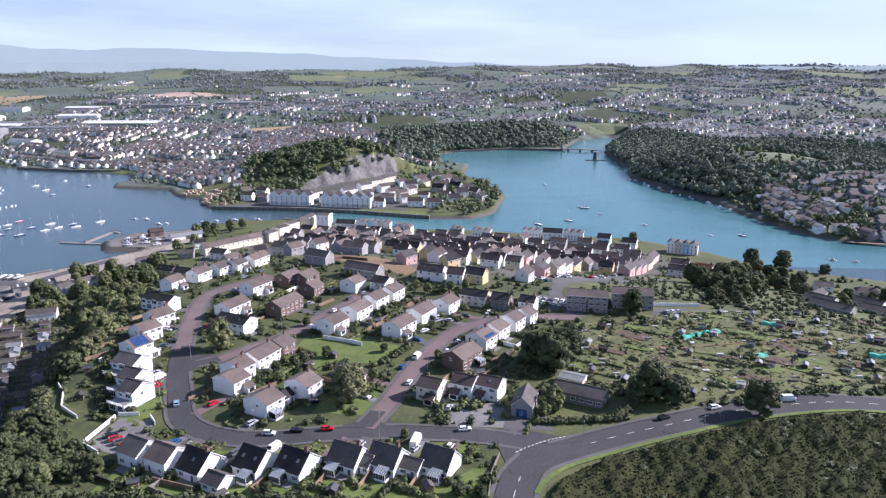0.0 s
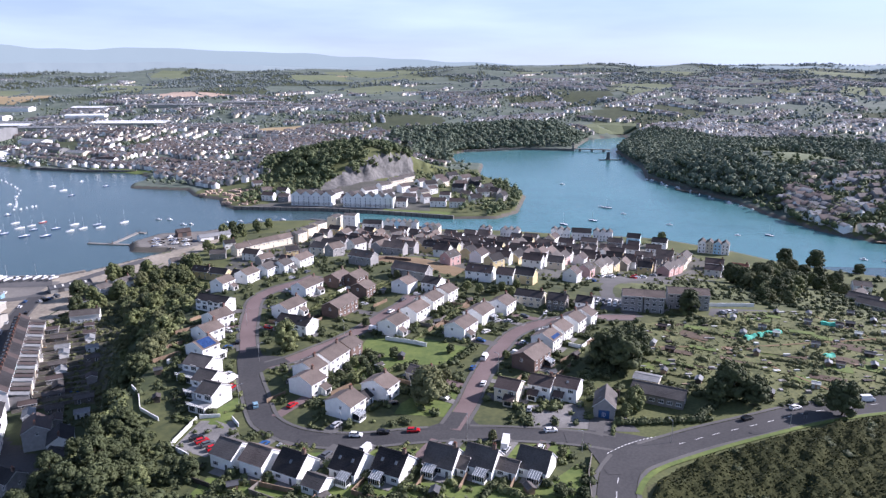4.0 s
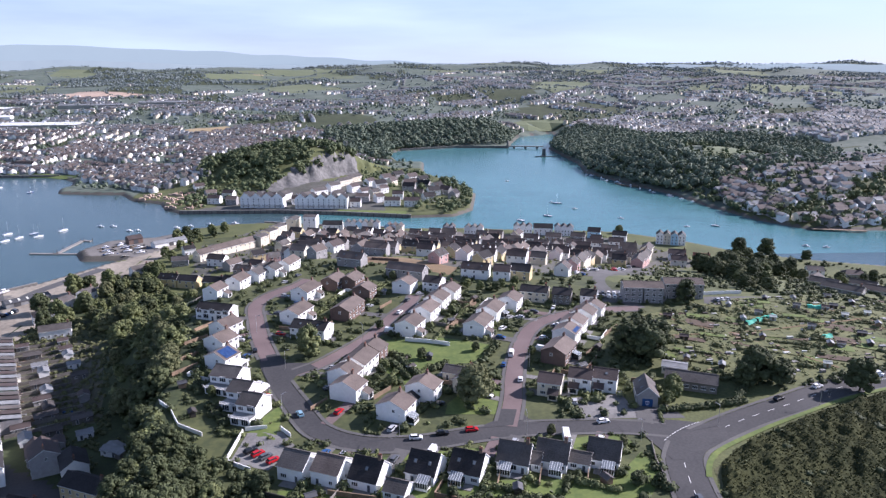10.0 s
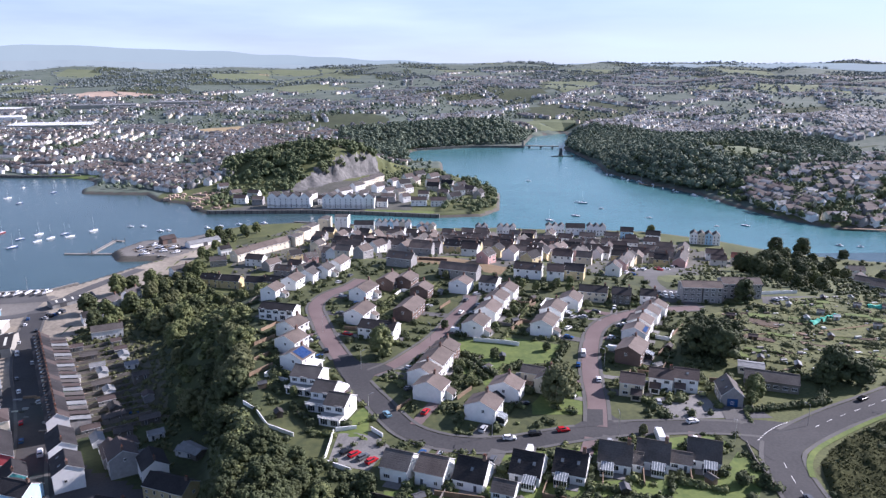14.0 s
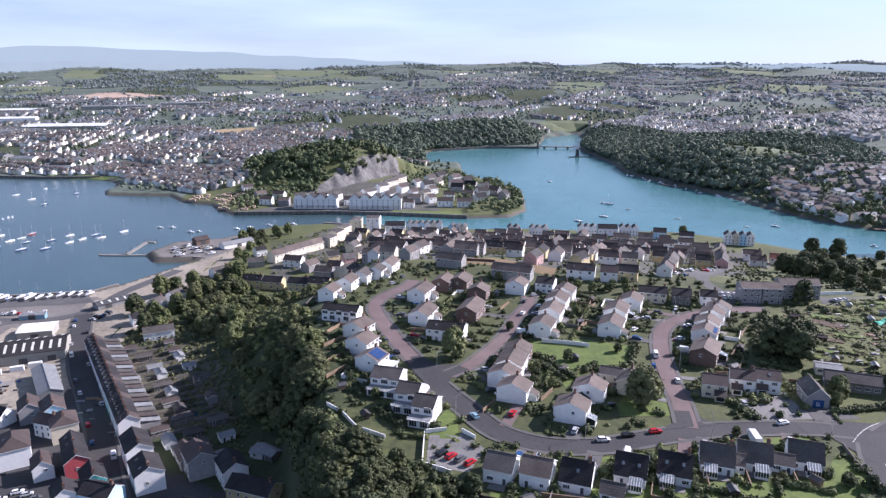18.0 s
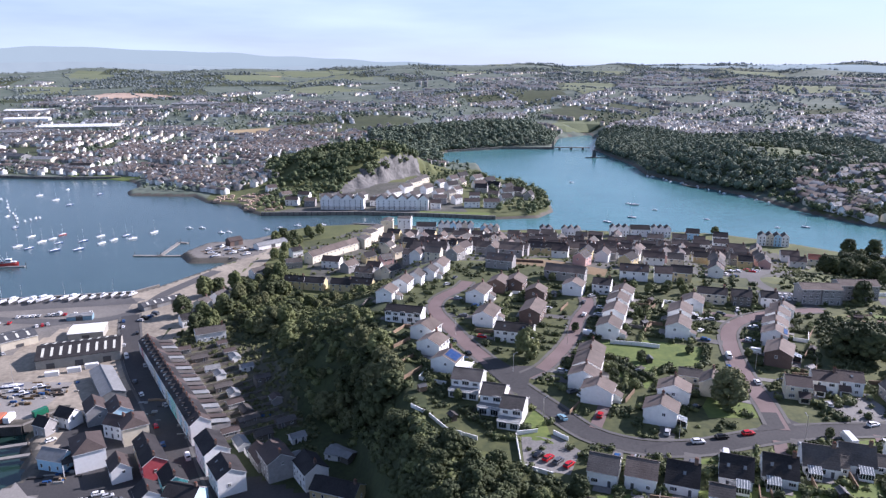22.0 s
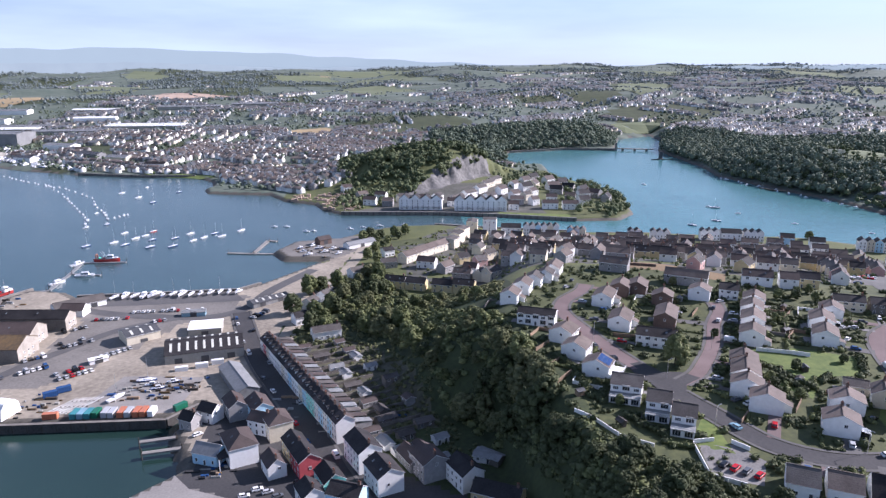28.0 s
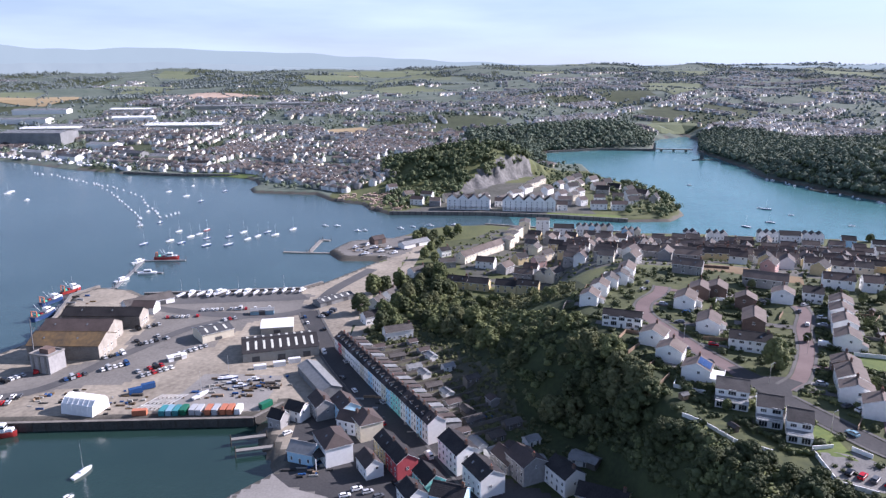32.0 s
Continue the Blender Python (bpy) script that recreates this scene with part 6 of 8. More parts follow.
# scrub, hedges and garden shrubs, past counting
def scrub(name, label, pts, radii, mat, count=26, seed=3, squash=0.75, lift=0.35, leaf=0.26):
    pts = np.asarray(pts, float)
    z = land_height(pts[:, 0], pts[:, 1])
    c = np.column_stack([pts, z + np.asarray(radii) * lift])
    v, f = leaf_cloud(c, radii, count, np.asarray(radii) * leaf, seed, squash)
    v, f = with_cores(v, f, c, np.asarray(radii), seed, 0.8, squash)
    me = heap_mesh(name, v, f, [mat])
    me.polygons.foreach_set("use_smooth", [True] * len(me.polygons))
    return tagged(new(name, me), label, name.split("_")[-1], kind="stuff")


def scatter(outline, n, seed, keep=None):
    q = np.random.RandomState(seed)
    lo, hi = np.min(outline, 0), np.max(outline, 0)
    p = q.uniform(lo, hi, (n * 4, 2))
    p = p[edge_distance(p[:, 0], p[:, 1], outline) > 0]
    if keep is not None:
        p = p[keep(p[:, 0], p[:, 1])]
    return p[:n]


q = np.random.RandomState(4)
HEATH = [(26, 162), (32.5, 175), (41, 183), (57.5, 191.6), (78.5, 199.4), (102, 207.8), (122, 212.3), (150, 213.3), (200, 205.8), (300, 181), (300, 110), (14, 110)]
hx, hy = np.meshgrid(np.arange(14, 301, 1.1), np.arange(110, 214, 1.1))
hx, hy = hx + q.uniform(-0.3, 0.3, hx.shape), hy + q.uniform(-0.3, 0.3, hy.shape)
inside = edge_distance(hx, hy, HEATH)
tuft = 1.1 + 0.75 * waves(hx, hy, 8, 61) + 0.26 * waves(hx, hy, 3.2, 62) + 0.7 * waves(hx, hy, 19, 63) + q.uniform(-0.3, 0.3, hx.shape)
hz = land_height(hx, hy) + np.where(inside > 0, np.clip(tuft, 0.12, 3.4) * step(0, 1.8, inside), -0.4)
at_ = np.arange(hx.size).reshape(hx.shape)
cells = np.stack([at_[:-1, :-1], at_[:-1, 1:], at_[1:, 1:], at_[1:, :-1]], -1).reshape(-1, 4)
cells = cells[(inside.ravel()[cells] > -1.2).all(1)]
v = np.stack([hx, hy, hz], -1).reshape(-1, 3)
f = np.concatenate([cells[:, [0, 1, 2]], cells[:, [0, 2, 3]]])
me = heap_mesh("heath_scrub", v, f, ["heather"])
me.polygons.foreach_set("use_smooth", [True] * len(me.polygons))
tagged(new("heath_scrub", me), "low dense heath scrub beside the main road", "scrub", kind="stuff")
pick = np.flatnonzero((inside > 0.8).ravel())
pick = q.choice(pick, min(len(pick), 15000), False)
v, f = leaf_cloud(v[pick], np.full(len(pick), 0.4), 4, np.full(len(pick), 0.3), 9, 0.5)
tagged(new("heath_bracken", heap_mesh("heath_bracken", v, np.concatenate([f[:, [0, 1, 2]], f[:, [0, 2, 3]]]), ["bracken"])), "olive green bracken among the heath scrub", "bracken", kind="stuff")
p = scatter(HEATH, 270, 66, lambda a, b: waves(a, b, 30, 64) > 0.0)
scrub("gorse_bushes", "darker gorse bushes standing out of the heath", p, q.uniform(1.0, 3.0, len(p)), "leaf_dark", 44, 67, 0.5, 0.1, 0.14)
p = scatter(WOOD, 760, 7)
scrub("wood_undergrowth", "tangled undergrowth of the cliff wood", p, q.uniform(1.2, 2.8, len(p)), "leaf", 26, 10)
BANK = [(-232, 372), (-206, 322), (-190, 282), (-178, 262), (-196, 330), (-206, 372), (-214, 410), (-238, 440)]
p = scatter([(-200, 468), (-168, 452), (-150, 400), (-150, 372), (-176, 396), (-190, 440)], 260, 9)
scrub("bank_scrub", "yellowish scrub on the grassy bank", p, q.uniform(0.7, 1.6, len(p)), "leaf_olive", 24, 12, 0.6)
p = scatter([(-252, 400), (-238, 376), (-224, 342), (-210, 310), (-198, 290), (-176, 290), (-188, 340), (-204, 386), (-228, 415)], 460, 10)
scrub("garden_shrubs", "mixed shrubs in the terrace gardens", p, q.uniform(0.6, 1.5, len(p)), "leaf_olive", 24, 13)
roads_xy = np.concatenate([np.array(a) for a in (LOOP_ROAD, BLOCK_ROAD, RIGHT_ROAD, CENTRE_ROAD, MAIN_ROAD)])
every_house = [(o.location.x, o.location.y) for o in bpy.data.objects if o.parent is None and o.name.split(".")[0] in ("house", "flats", "hall", "bungalow", "annexe", "apartment_block", "town_house", "garage_block", "outbuilding")]
house_xy = np.array(every_house)


def along(lines, gap):
    out = []
    for line in lines:
        for (ax_, ay_), (bx_, by_) in zip(line, line[1:]):
            m = max(1, int(math.hypot(bx_ - ax_, by_ - ay_) / gap))
            out += [(ax_ + (bx_ - ax_) * i / m, ay_ + (by_ - ay_) * i / m) for i in range(m)]
    return np.array(out)


road_dense = along((LOOP_ROAD, BLOCK_ROAD, RIGHT_ROAD, CENTRE_ROAD, MAIN_ROAD, NORTH_ROAD), 2.0)


def clear_of(px, py, road=6.0, home=7.0):
    d = np.min((px[:, None] - road_dense[None, :, 0]) ** 2 + (py[:, None] - road_dense[None, :, 1]) ** 2, 1)
    e = np.min((px[:, None] - house_xy[None, :, 0]) ** 2 + (py[:, None] - house_xy[None, :, 1]) ** 2, 1)
    g = edge_distance(px, py, [(-60, 286), (-36, 284), (-14, 272), (-26, 256), (-40, 256), (-55, 238), (-64, 256)])
    b = edge_distance(px, py, [(-72, 436), (-42, 430), (-12, 394), (-20, 378), (-38, 392), (-66, 412)])
    return (d > road ** 2) & (e > home ** 2) & (g < 0) & (b < 1)


p = scatter(ESTATE, 800, 11, lambda a, b: clear_of(a, b, 5.6, 6.2) & (waves(a, b, 17, 40) > -0.15))
scrub("estate_shrubs", "clipped garden shrubs between the houses", p, q.uniform(0.7, 2.0, len(p)), "leaf_dark", 26, 14)
p = scatter(ESTATE, 200, 12, lambda a, b: clear_of(a, b, 5.6, 6.2))
scrub("garden_bushes", "bright green garden bushes", p, q.uniform(0.5, 1.2, len(p)), "leaf", 26, 15)
p = scatter(NEWTOWN, 800, 13, lambda a, b: clear_of(a, b, 5, 7.5))
scrub("new_estate_shrubs", "small shrubs and hedges of the new estate", p, q.uniform(0.6, 1.7, len(p)), "leaf", 22, 16)
for x, y, k, sc in ((8, 340, 0, 0.55), (0, 344, 3, 0.6), (-8, 346, 0, 0.55), (-14, 352, 1, 0.5), (4, 350, 5, 0.55), (12, 352, 0, 0.5), (-62, 300, 3, 0.45), (-28, 312, 0, 0.5), (-52, 372, 4, 0.5), (-96, 330, 3, 0.4), (-47, 263, 3, 0.5), (-64, 248, 3, 0.5), (-62, 254, 0, 0.45), (-24, 268, 3, 0.45), (-2, 262, 0, 0.4), (12, 262, 3, 0.5),
                    (-114, 232, 3, 0.35), (-124, 240, 0, 0.4), (-128, 254, 3, 0.4), (-100, 178, 3, 0.7), (-112, 172, 0, 0.8), (-118, 182, 3, 0.7), (-126, 196, 2, 0.6), (-48, 168, 3, 0.4), (4, 168, 3, 0.5), (10, 166, 3, 0.45), (-132, 212, 3, 0.5), (60, 395, 0, 0.4), (104, 430, 0, 0.4), (-12, 198, 6, 0.4), (8, 188, 6, 0.45)):
    tree_at(x, y, k, sc, "garden trees")

for x, y in scatter([(-120, 148), (-97, 148), (-97, 176), (-105, 190), (-122, 200)], 16, 207):
    tree_at(x, y, r.choice((3, 3, 2)), r.uniform(0.4, 0.75), "cliff edge trees", 0.5)
p = scatter([(-120, 150), (-97, 150), (-97, 177), (-106, 191), (-122, 202)], 110, 208)
scrub("cliff_edge_shrubs", "dark shrubs along the cliff edge gardens", p, q.uniform(0.8, 2.2, len(p)), "leaf_dark", 30, 209, 0.8, 0.3, 0.2)
p = scatter([(-118, 150), (-121, 188), (-126, 208), (-136, 220), (-142, 232), (-150, 262), (-158, 266), (-153, 236), (-146, 200), (-144, 150)], 420, 57)
scrub("cliff_scrub", "tangled green scrub on the cliff face", p, q.uniform(1.2, 3.0, len(p)), "leaf_dark", 30, 58, 0.8, 0.2, 0.2)
p = scatter([(128, 330), (210, 300), (260, 330), (330, 420), (300, 480), (240, 520), (190, 500), (160, 440)], 650, 37)
scrub("slope_scrub", "tangled hedges and shrubs on the eastern slope", p, q.uniform(0.9, 2.4, len(p)), "leaf_dark", 20, 38)
p = scatter([(24, 240), (32, 262), (44, 286), (58, 300), (64, 296), (52, 272), (42, 244)], 190, 91)
scrub("street_gardens", "dense dark garden shrubs behind the street", p, q.uniform(0.8, 2.1, len(p)), "leaf_dark", 28, 92)
p = scatter([(-262, 386), (-257, 440), (-250, 480), (-236, 524), (-202, 520), (-198, 466), (-226, 474), (-246, 452), (-230, 408), (-238, 380)], 240, 93, lambda a, b: np.min((a[:, None] - house_xy[None, :, 0]) ** 2 + (b[:, None] - house_xy[None, :, 1]) ** 2, 1) > 50)
scrub("cottage_shrubs", "tangled shrubs round the shore cottages", p, q.uniform(0.8, 2.2, len(p)), "leaf_olive", 26, 94)
p = scatter([(98, 340), (150, 345), (168, 400), (140, 440), (100, 400), (66, 348)], 200, 95, lambda a, b: np.min((a[:, None] - house_xy[None, :, 0]) ** 2 + (b[:, None] - house_xy[None, :, 1]) ** 2, 1) > 60)
scrub("slope_shrubs", "shrubs on the grassy slope behind the flats", p, q.uniform(0.6, 1.8, len(p)), "leaf_dark", 24, 96)
p = scatter([(-212, 290), (-180, 296), (-166, 268), (-172, 244), (-196, 256)], 150, 311)
scrub("yard_shrubs", "overgrown shrubs in the yards below the cliff", p, q.uniform(0.5, 1.6, len(p)), "leaf_olive", 24, 312, 0.7, 0.3, 0.22)
p = scatter([(-184, 462), (-150, 452), (-136, 410), (-150, 372), (-176, 396)], 260, 211, lambda a, b: np.min((a[:, None] - house_xy[None, :, 0]) ** 2 + (b[:, None] - house_xy[None, :, 1]) ** 2, 1) > 70)
scrub("slope_bushes", "olive bushes on the steep bank below the stepped houses", p, q.uniform(0.9, 2.6, len(p)), "leaf_olive", 26, 212)
for x, y in scatter([(-190, 458), (-160, 446), (-148, 400), (-156, 372), (-178, 396)], 12, 213):
    tree_at(x, y, r.choice((0, 4, 5, 6)), r.uniform(0.45, 0.9), "bank trees", 0.5)
for x, y in scatter([(-262, 394), (-258, 470), (-240, 512), (-206, 520), (-204, 468), (-236, 444), (-240, 400)], 26, 215, lambda a, b: (np.min((a[:, None] - house_xy[None, :, 0]) ** 2 + (b[:, None] - house_xy[None, :, 1]) ** 2, 1) > 64) & (a > -262 + 0.16 * (b - 390) + 4)):
    tree_at(x, y, r.choice((0, 3, 4, 2, 5)), r.uniform(0.75, 1.3), "trees round the cottages", 0.4)
# ---- allotments ----
PLOTS = [(40, 273), (52, 242), (80, 224), (138, 234), (200, 242), (228, 300), (218, 336), (112, 316), (62, 299)]
p = scatter(PLOTS, 2300, 17)
scrub("allotment_weeds", "rough weeds and vegetables on the allotments", p, q.uniform(0.3, 1.1, len(p)), "leaf", 16, 18, 0.35, 0.1)
p = scatter(PLOTS, 460, 18, lambda a, b: waves(a, b, 26, 44) > -0.1)
scrub("allotment_bushes", "olive bushes on the allotments", p, 0.6 + 2.0 * q.uniform(0, 1, len(p)) ** 2, "leaf_olive", 34, 19, 0.6, 0.2, 0.17)
rows = []
for i in range(46):
    x, y = scatter(PLOTS, 46, 87)[i]
    a, n = radians(-28 + (90 if i % 3 == 0 else 0) + (i % 5 - 2) * 5), 6 + i % 9
    rows += [(x + math.cos(a) * k * 0.9, y + math.sin(a) * k * 0.9) for k in range(n)]
rows = np.array(rows)
scrub("allotment_rows", "low hedges and bean rows between plots", rows, q.uniform(0.45, 1.0, len(rows)), "leaf_olive", 18, 88, 0.85, 0.5)
s_ = Shape()
for i, (x, y) in enumerate(scatter(PLOTS, 170, 89)):
    w, d, h = q.uniform(0.3, 1.6), q.uniform(0.3, 0.9), q.uniform(0.2, 1.1)
    s_.box(x - w, x + w, y - d, y + d, ground(x, y) - 0.2, ground(x, y) + h, i % 6, 0.05)
tagged(new("allotment_clutter", s_.mesh("allotment_clutter", "timber", "tin_grey", "dark_timber", "roof_light", "render_grey", "concrete")), "boards, frames and water butts on the plots", "clutter", kind="stuff")
p = scatter([(46, 268), (58, 240), (82, 222), (140, 234), (200, 242), (200, 236), (138, 226), (80, 216), (50, 236)], 330, 19)
scrub("allotment_hedge", "dark hedge along the allotment edge", p, q.uniform(0.8, 1.6, len(p)), "leaf_dark", 24, 20)
plot_pts = scatter(PLOTS, 90, 77)
for i, (x, y) in enumerate(plot_pts):
    a, hl = radians(-28 + (i % 5 - 2) * 4 + 90 * (i % 3 == 0)), 4 + (i * 7 % 5) * 1.1
    mat, lab = (("mown_lawn", "bright grassy allotment plot"), ("soil", "bare dug allotment plot"), ("plot_grass", "green allotment plot"), ("mown_lawn", "mown grassy allotment plot"), ("plot_grass", "pale green allotment plot"))[i % 5 if i % 3 else 2]
    structure("allotment_plot", ribbon([(x - math.cos(a) * hl, y - math.sin(a) * hl), (x + math.cos(a) * hl, y + math.sin(a) * hl)], 3.5 + (i % 4) * 1.4, 0.12 + 0.004 * i, "allotment_plot", mat)[0], lab, "ground")
for line in ([(70, 296), (96, 262), (112, 232)], [(150, 318), (160, 276), (172, 240)], [(60, 272), (120, 276), (200, 290)]):
    structure("allotment_path", ribbon(line, 1.1, 0.25, "allotment_path", "dry_grass")[0], "trodden path through the allotments", "path")
bed_pts = scatter(PLOTS, 36, 23)
for i, (x, y) in enumerate(bed_pts):
    s = Shape()
    L, w = 3 + (i % 4) * 1.4, 1.6 + (i % 3) * 0.9
    rows = int(w / 0.5)
    prof = [(-w / 2, -0.3)] + [(-w / 2 + k * 0.5 + o, 0.2 if o in (0.1, 0.3) else 0.06) for k in range(rows) for o in (0.0, 0.1, 0.3, 0.4)] + [(w / 2, -0.3)]
    c_ = len(prof)
    s.v = [(px, py, pz) for px in (-L / 2, L / 2) for py, pz in prof]
    s.f = [(k + 1, k, c_ + k, c_ + k + 1) for k in range(c_ - 1)]
    s.s = [0] * len(s.f)
    fleece = i % 7 == 0
    b = tagged(new("allotment_bed", s.mesh("allotment_bed", "canvas_white" if fleece else "soil")), "allotment bed under pale fleece" if fleece else "dug allotment bed of ridged brown soil", "garden bed", "allotment beds")
    b.matrix_basis = pose(x, y, ground(x, y), 0, 0, -28 + (i % 5 - 2) * 3)
shed_pts = scatter(PLOTS, 42, 24)
for i, (x, y) in enumerate(shed_pts):
    g = i % 6 == 0
    b = thing("greenhouse" if g else "garden_shed", "small glazed allotment greenhouse" if g else "small weathered %s allotment shed" % ("timber", "grey", "dark")[i % 3], "greenhouse" if g else "shed", pose(x, y, ground(x, y), 0, 0, -28 + 90 * (i % 2)), "allotment sheds")
    walls, roofs = shell(2.6 + (i % 3) * 0.4, 2.0, 1.9, 0.5, "roof_light" if g else ("timber", "render_grey", "dark_timber")[i % 3], "roof_light" if g else ("tin_dark", "tin_grey", "slate_brown", "tin_dark")[i % 4], 0)
    part("body", walls, b)
    part("roof", roofs, b)
    part("door", Shape().box(-0.4, 0.4, -1.06, -1.0, 0, 1.7).mesh("door", "timber"), b)
for x, y, a, L in ((116, 288, 22, 13), (106, 284, 22, 6), (150, 300, -20, 9), (176, 262, -14, 8), (128, 262, 20, 5)):
    nt = thing("crop_netting", "bright green netting stretched over a crop frame", "netting", pose(x, y, ground(x, y), 0, 0, a), "allotment nets")
    s = Shape()
    for i in range(int(L)):
        z0, z1 = 1.5 + 0.3 * math.sin(i * 1.3), 1.5 + 0.3 * math.sin(i * 1.3 + 1.3)
        px = -L / 2 + i
        s.face([(px, -1.6, 0.1), (px + 1, -1.6, 0.1), (px + 1, -0.7, z1), (px, -0.7, z0)]).face([(px, -0.7, z0), (px + 1, -0.7, z1), (px + 1, 0.7, z1), (px, 0.7, z0)]).face([(px, 0.7, z0), (px + 1, 0.7, z1), (px + 1, 1.6, 0.1), (px, 1.6, 0.1)])
    part("net", s.mesh("net", "net_green"), nt)

# ---- far town, woods and hills ----
VILLAGE = [(322, 604), (324, 690), (352, 770), (400, 830), (455, 880), (520, 905), (640, 900), (800, 860), (800, 470), (345, 545)]


def far_mask(px, py):
    """Land on the far side, not wood, field or shore."""
    dn_ = edge_distance(px, py, SHORE_NORTH + SHORE_EAST)
    wood = bump(px, py, -165, 962, 112, 76, -15) + bump(px, py, 430, 960, 160, 190, 20) + bump(px, py, 120, 1440, 260, 75, 10) + bump(px, py, 560, 1150, 160, 130) + bump(px, py, 20, 1240, 90, 110) + bump(px, py, 385, 1270, 130, 210)
    field = bump(px, py, 455, 930, 90, 62, 40) + bump(px, py, 655, 2430, 130, 400, -20) + bump(px, py, -365, 1510, 60, 80) + bump(px, py, -1340, 2240, 180, 150) + bump(px, py, 350, 1640, 90, 50) + bump(px, py, -920, 2430, 180, 120)
    return dn_, wood, field


def town_houses(n_streets, box, seed, gap, keep, name, label, walls, roofs, big=1.0):
    q = np.random.RandomState(seed)
    rows = []
    for _ in range(n_streets):
        cx, cy = q.uniform(box[0], box[1]), q.uniform(box[2], box[3])
        a = 25 * math.sin(cx / 310) + 22 * math.cos(cy / 270) + (90 if q.random_sample() < 0.35 else 0)
        L = q.uniform(50, 170)
        n = int(L / gap)
        for side in (-1, 1):
            for i in range(n):
                if q.random_sample() < 0.12:
                    continue
                u, v = (i - n / 2) * gap + q.uniform(-0.8, 0.8), side * (11 + q.uniform(-1, 1))
                ca, sa = math.cos(radians(a)), math.sin(radians(a))
                rows.append((cx + u * ca - v * sa, cy + u * sa + v * ca, a + q.uniform(-4, 4) + (90 if q.random_sample() < 0.18 else 0), gap * q.uniform(0.72, 0.98) * big, q.uniform(7, 9.5) * big, q.uniform(4.6, 6.2), q.uniform(2.2, 3.6)))
    R = np.array(rows)
    R = R[keep(R[:, 0], R[:, 1])]
    z = land_height(R[:, 0], R[:, 1])
    a = np.radians(R[:, 2])
    x, y, e, r_ = R[:, 3] / 2, R[:, 4] / 2, R[:, 5], R[:, 5] + R[:, 6]
    local = [(-x, -y, e * 0 - 3), (x, -y, e * 0 - 3), (x, y, e * 0 - 3), (-x, y, e * 0 - 3), (-x, -y, e), (x, -y, e), (x, y, e), (-x, y, e), (-x, 0 * y, r_), (x, 0 * y, r_),
             (-x - 0.3, -y - 0.4, e - 0.1), (x + 0.3, -y - 0.4, e - 0.1), (x + 0.3, 0 * y, r_ + 0.15), (-x - 0.3, 0 * y, r_ + 0.15), (x + 0.3, y + 0.4, e - 0.1), (-x - 0.3, y + 0.4, e - 0.1)]
    V = np.stack([np.column_stack([R[:, 0] + lx * np.cos(a) - ly * np.sin(a), R[:, 1] + lx * np.sin(a) + ly * np.cos(a), z + lz]) for lx, ly, lz in local], 1)
    tri = np.array([(0, 1, 5), (0, 5, 4), (1, 2, 6), (1, 6, 5), (2, 3, 7), (2, 7, 6), (3, 0, 4), (3, 4, 7), (5, 6, 9), (7, 4, 8), (10, 11, 12), (10, 12, 13), (13, 12, 14), (13, 14, 15)])
    F = (np.arange(len(R))[:, None, None] * 16 + tri[None]).reshape(-1, 3)
    wall = q.choice(len(walls), len(R))
    roof = len(walls) + q.choice(len(roofs), len(R))
    S = np.where(np.arange(14)[None] < 10, wall[:, None], roof[:, None]).ravel()
    tagged(new(name, heap_mesh(name, V.reshape(-1, 3), F, list(walls) + list(roofs), S)), label, "houses", kind="stuff")
    return R


NEAR_ROOFS = ("tile_grey", "tile_brown", "slate_far_haze", "slate_brown")
WALLS, ROOFS = ("render_white", "render_white", "render_cream", "render_grey", "render_grey"), ("slate_far_haze", "tile_far_haze", "slate_far_haze", "tile_grey")


def town(limit_wood, lo=14):
    def keep(px, py):
        dn_, wood, field = far_mask(px, py)
        return (dn_ > lo) & (wood < limit_wood) & (field < 0.45)
    return keep


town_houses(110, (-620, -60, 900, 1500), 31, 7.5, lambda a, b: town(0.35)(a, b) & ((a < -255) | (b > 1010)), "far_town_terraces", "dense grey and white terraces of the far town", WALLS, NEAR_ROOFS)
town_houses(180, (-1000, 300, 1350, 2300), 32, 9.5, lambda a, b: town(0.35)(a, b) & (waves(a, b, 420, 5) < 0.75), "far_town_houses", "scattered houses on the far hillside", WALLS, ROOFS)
town_houses(60, (320, 760, 520, 910), 33, 15.0, lambda a, b: town(9.0, 7)(a, b) & (edge_distance(a, b, VILLAGE) > 2), "bank_houses", "white houses on the wooded far bank", WALLS, ("tile_grey", "slate_brown", "slate_far_haze"), 1.15)
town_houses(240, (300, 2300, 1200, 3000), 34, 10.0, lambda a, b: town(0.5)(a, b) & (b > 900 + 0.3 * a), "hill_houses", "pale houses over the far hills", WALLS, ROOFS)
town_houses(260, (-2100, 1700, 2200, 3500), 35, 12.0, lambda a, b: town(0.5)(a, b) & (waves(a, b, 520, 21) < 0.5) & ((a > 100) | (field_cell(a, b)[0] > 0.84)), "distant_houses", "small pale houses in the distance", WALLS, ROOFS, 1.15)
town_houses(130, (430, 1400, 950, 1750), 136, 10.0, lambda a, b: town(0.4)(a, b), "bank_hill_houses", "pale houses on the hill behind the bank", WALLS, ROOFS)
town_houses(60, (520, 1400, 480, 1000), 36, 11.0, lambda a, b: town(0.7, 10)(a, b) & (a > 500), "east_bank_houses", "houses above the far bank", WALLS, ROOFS)
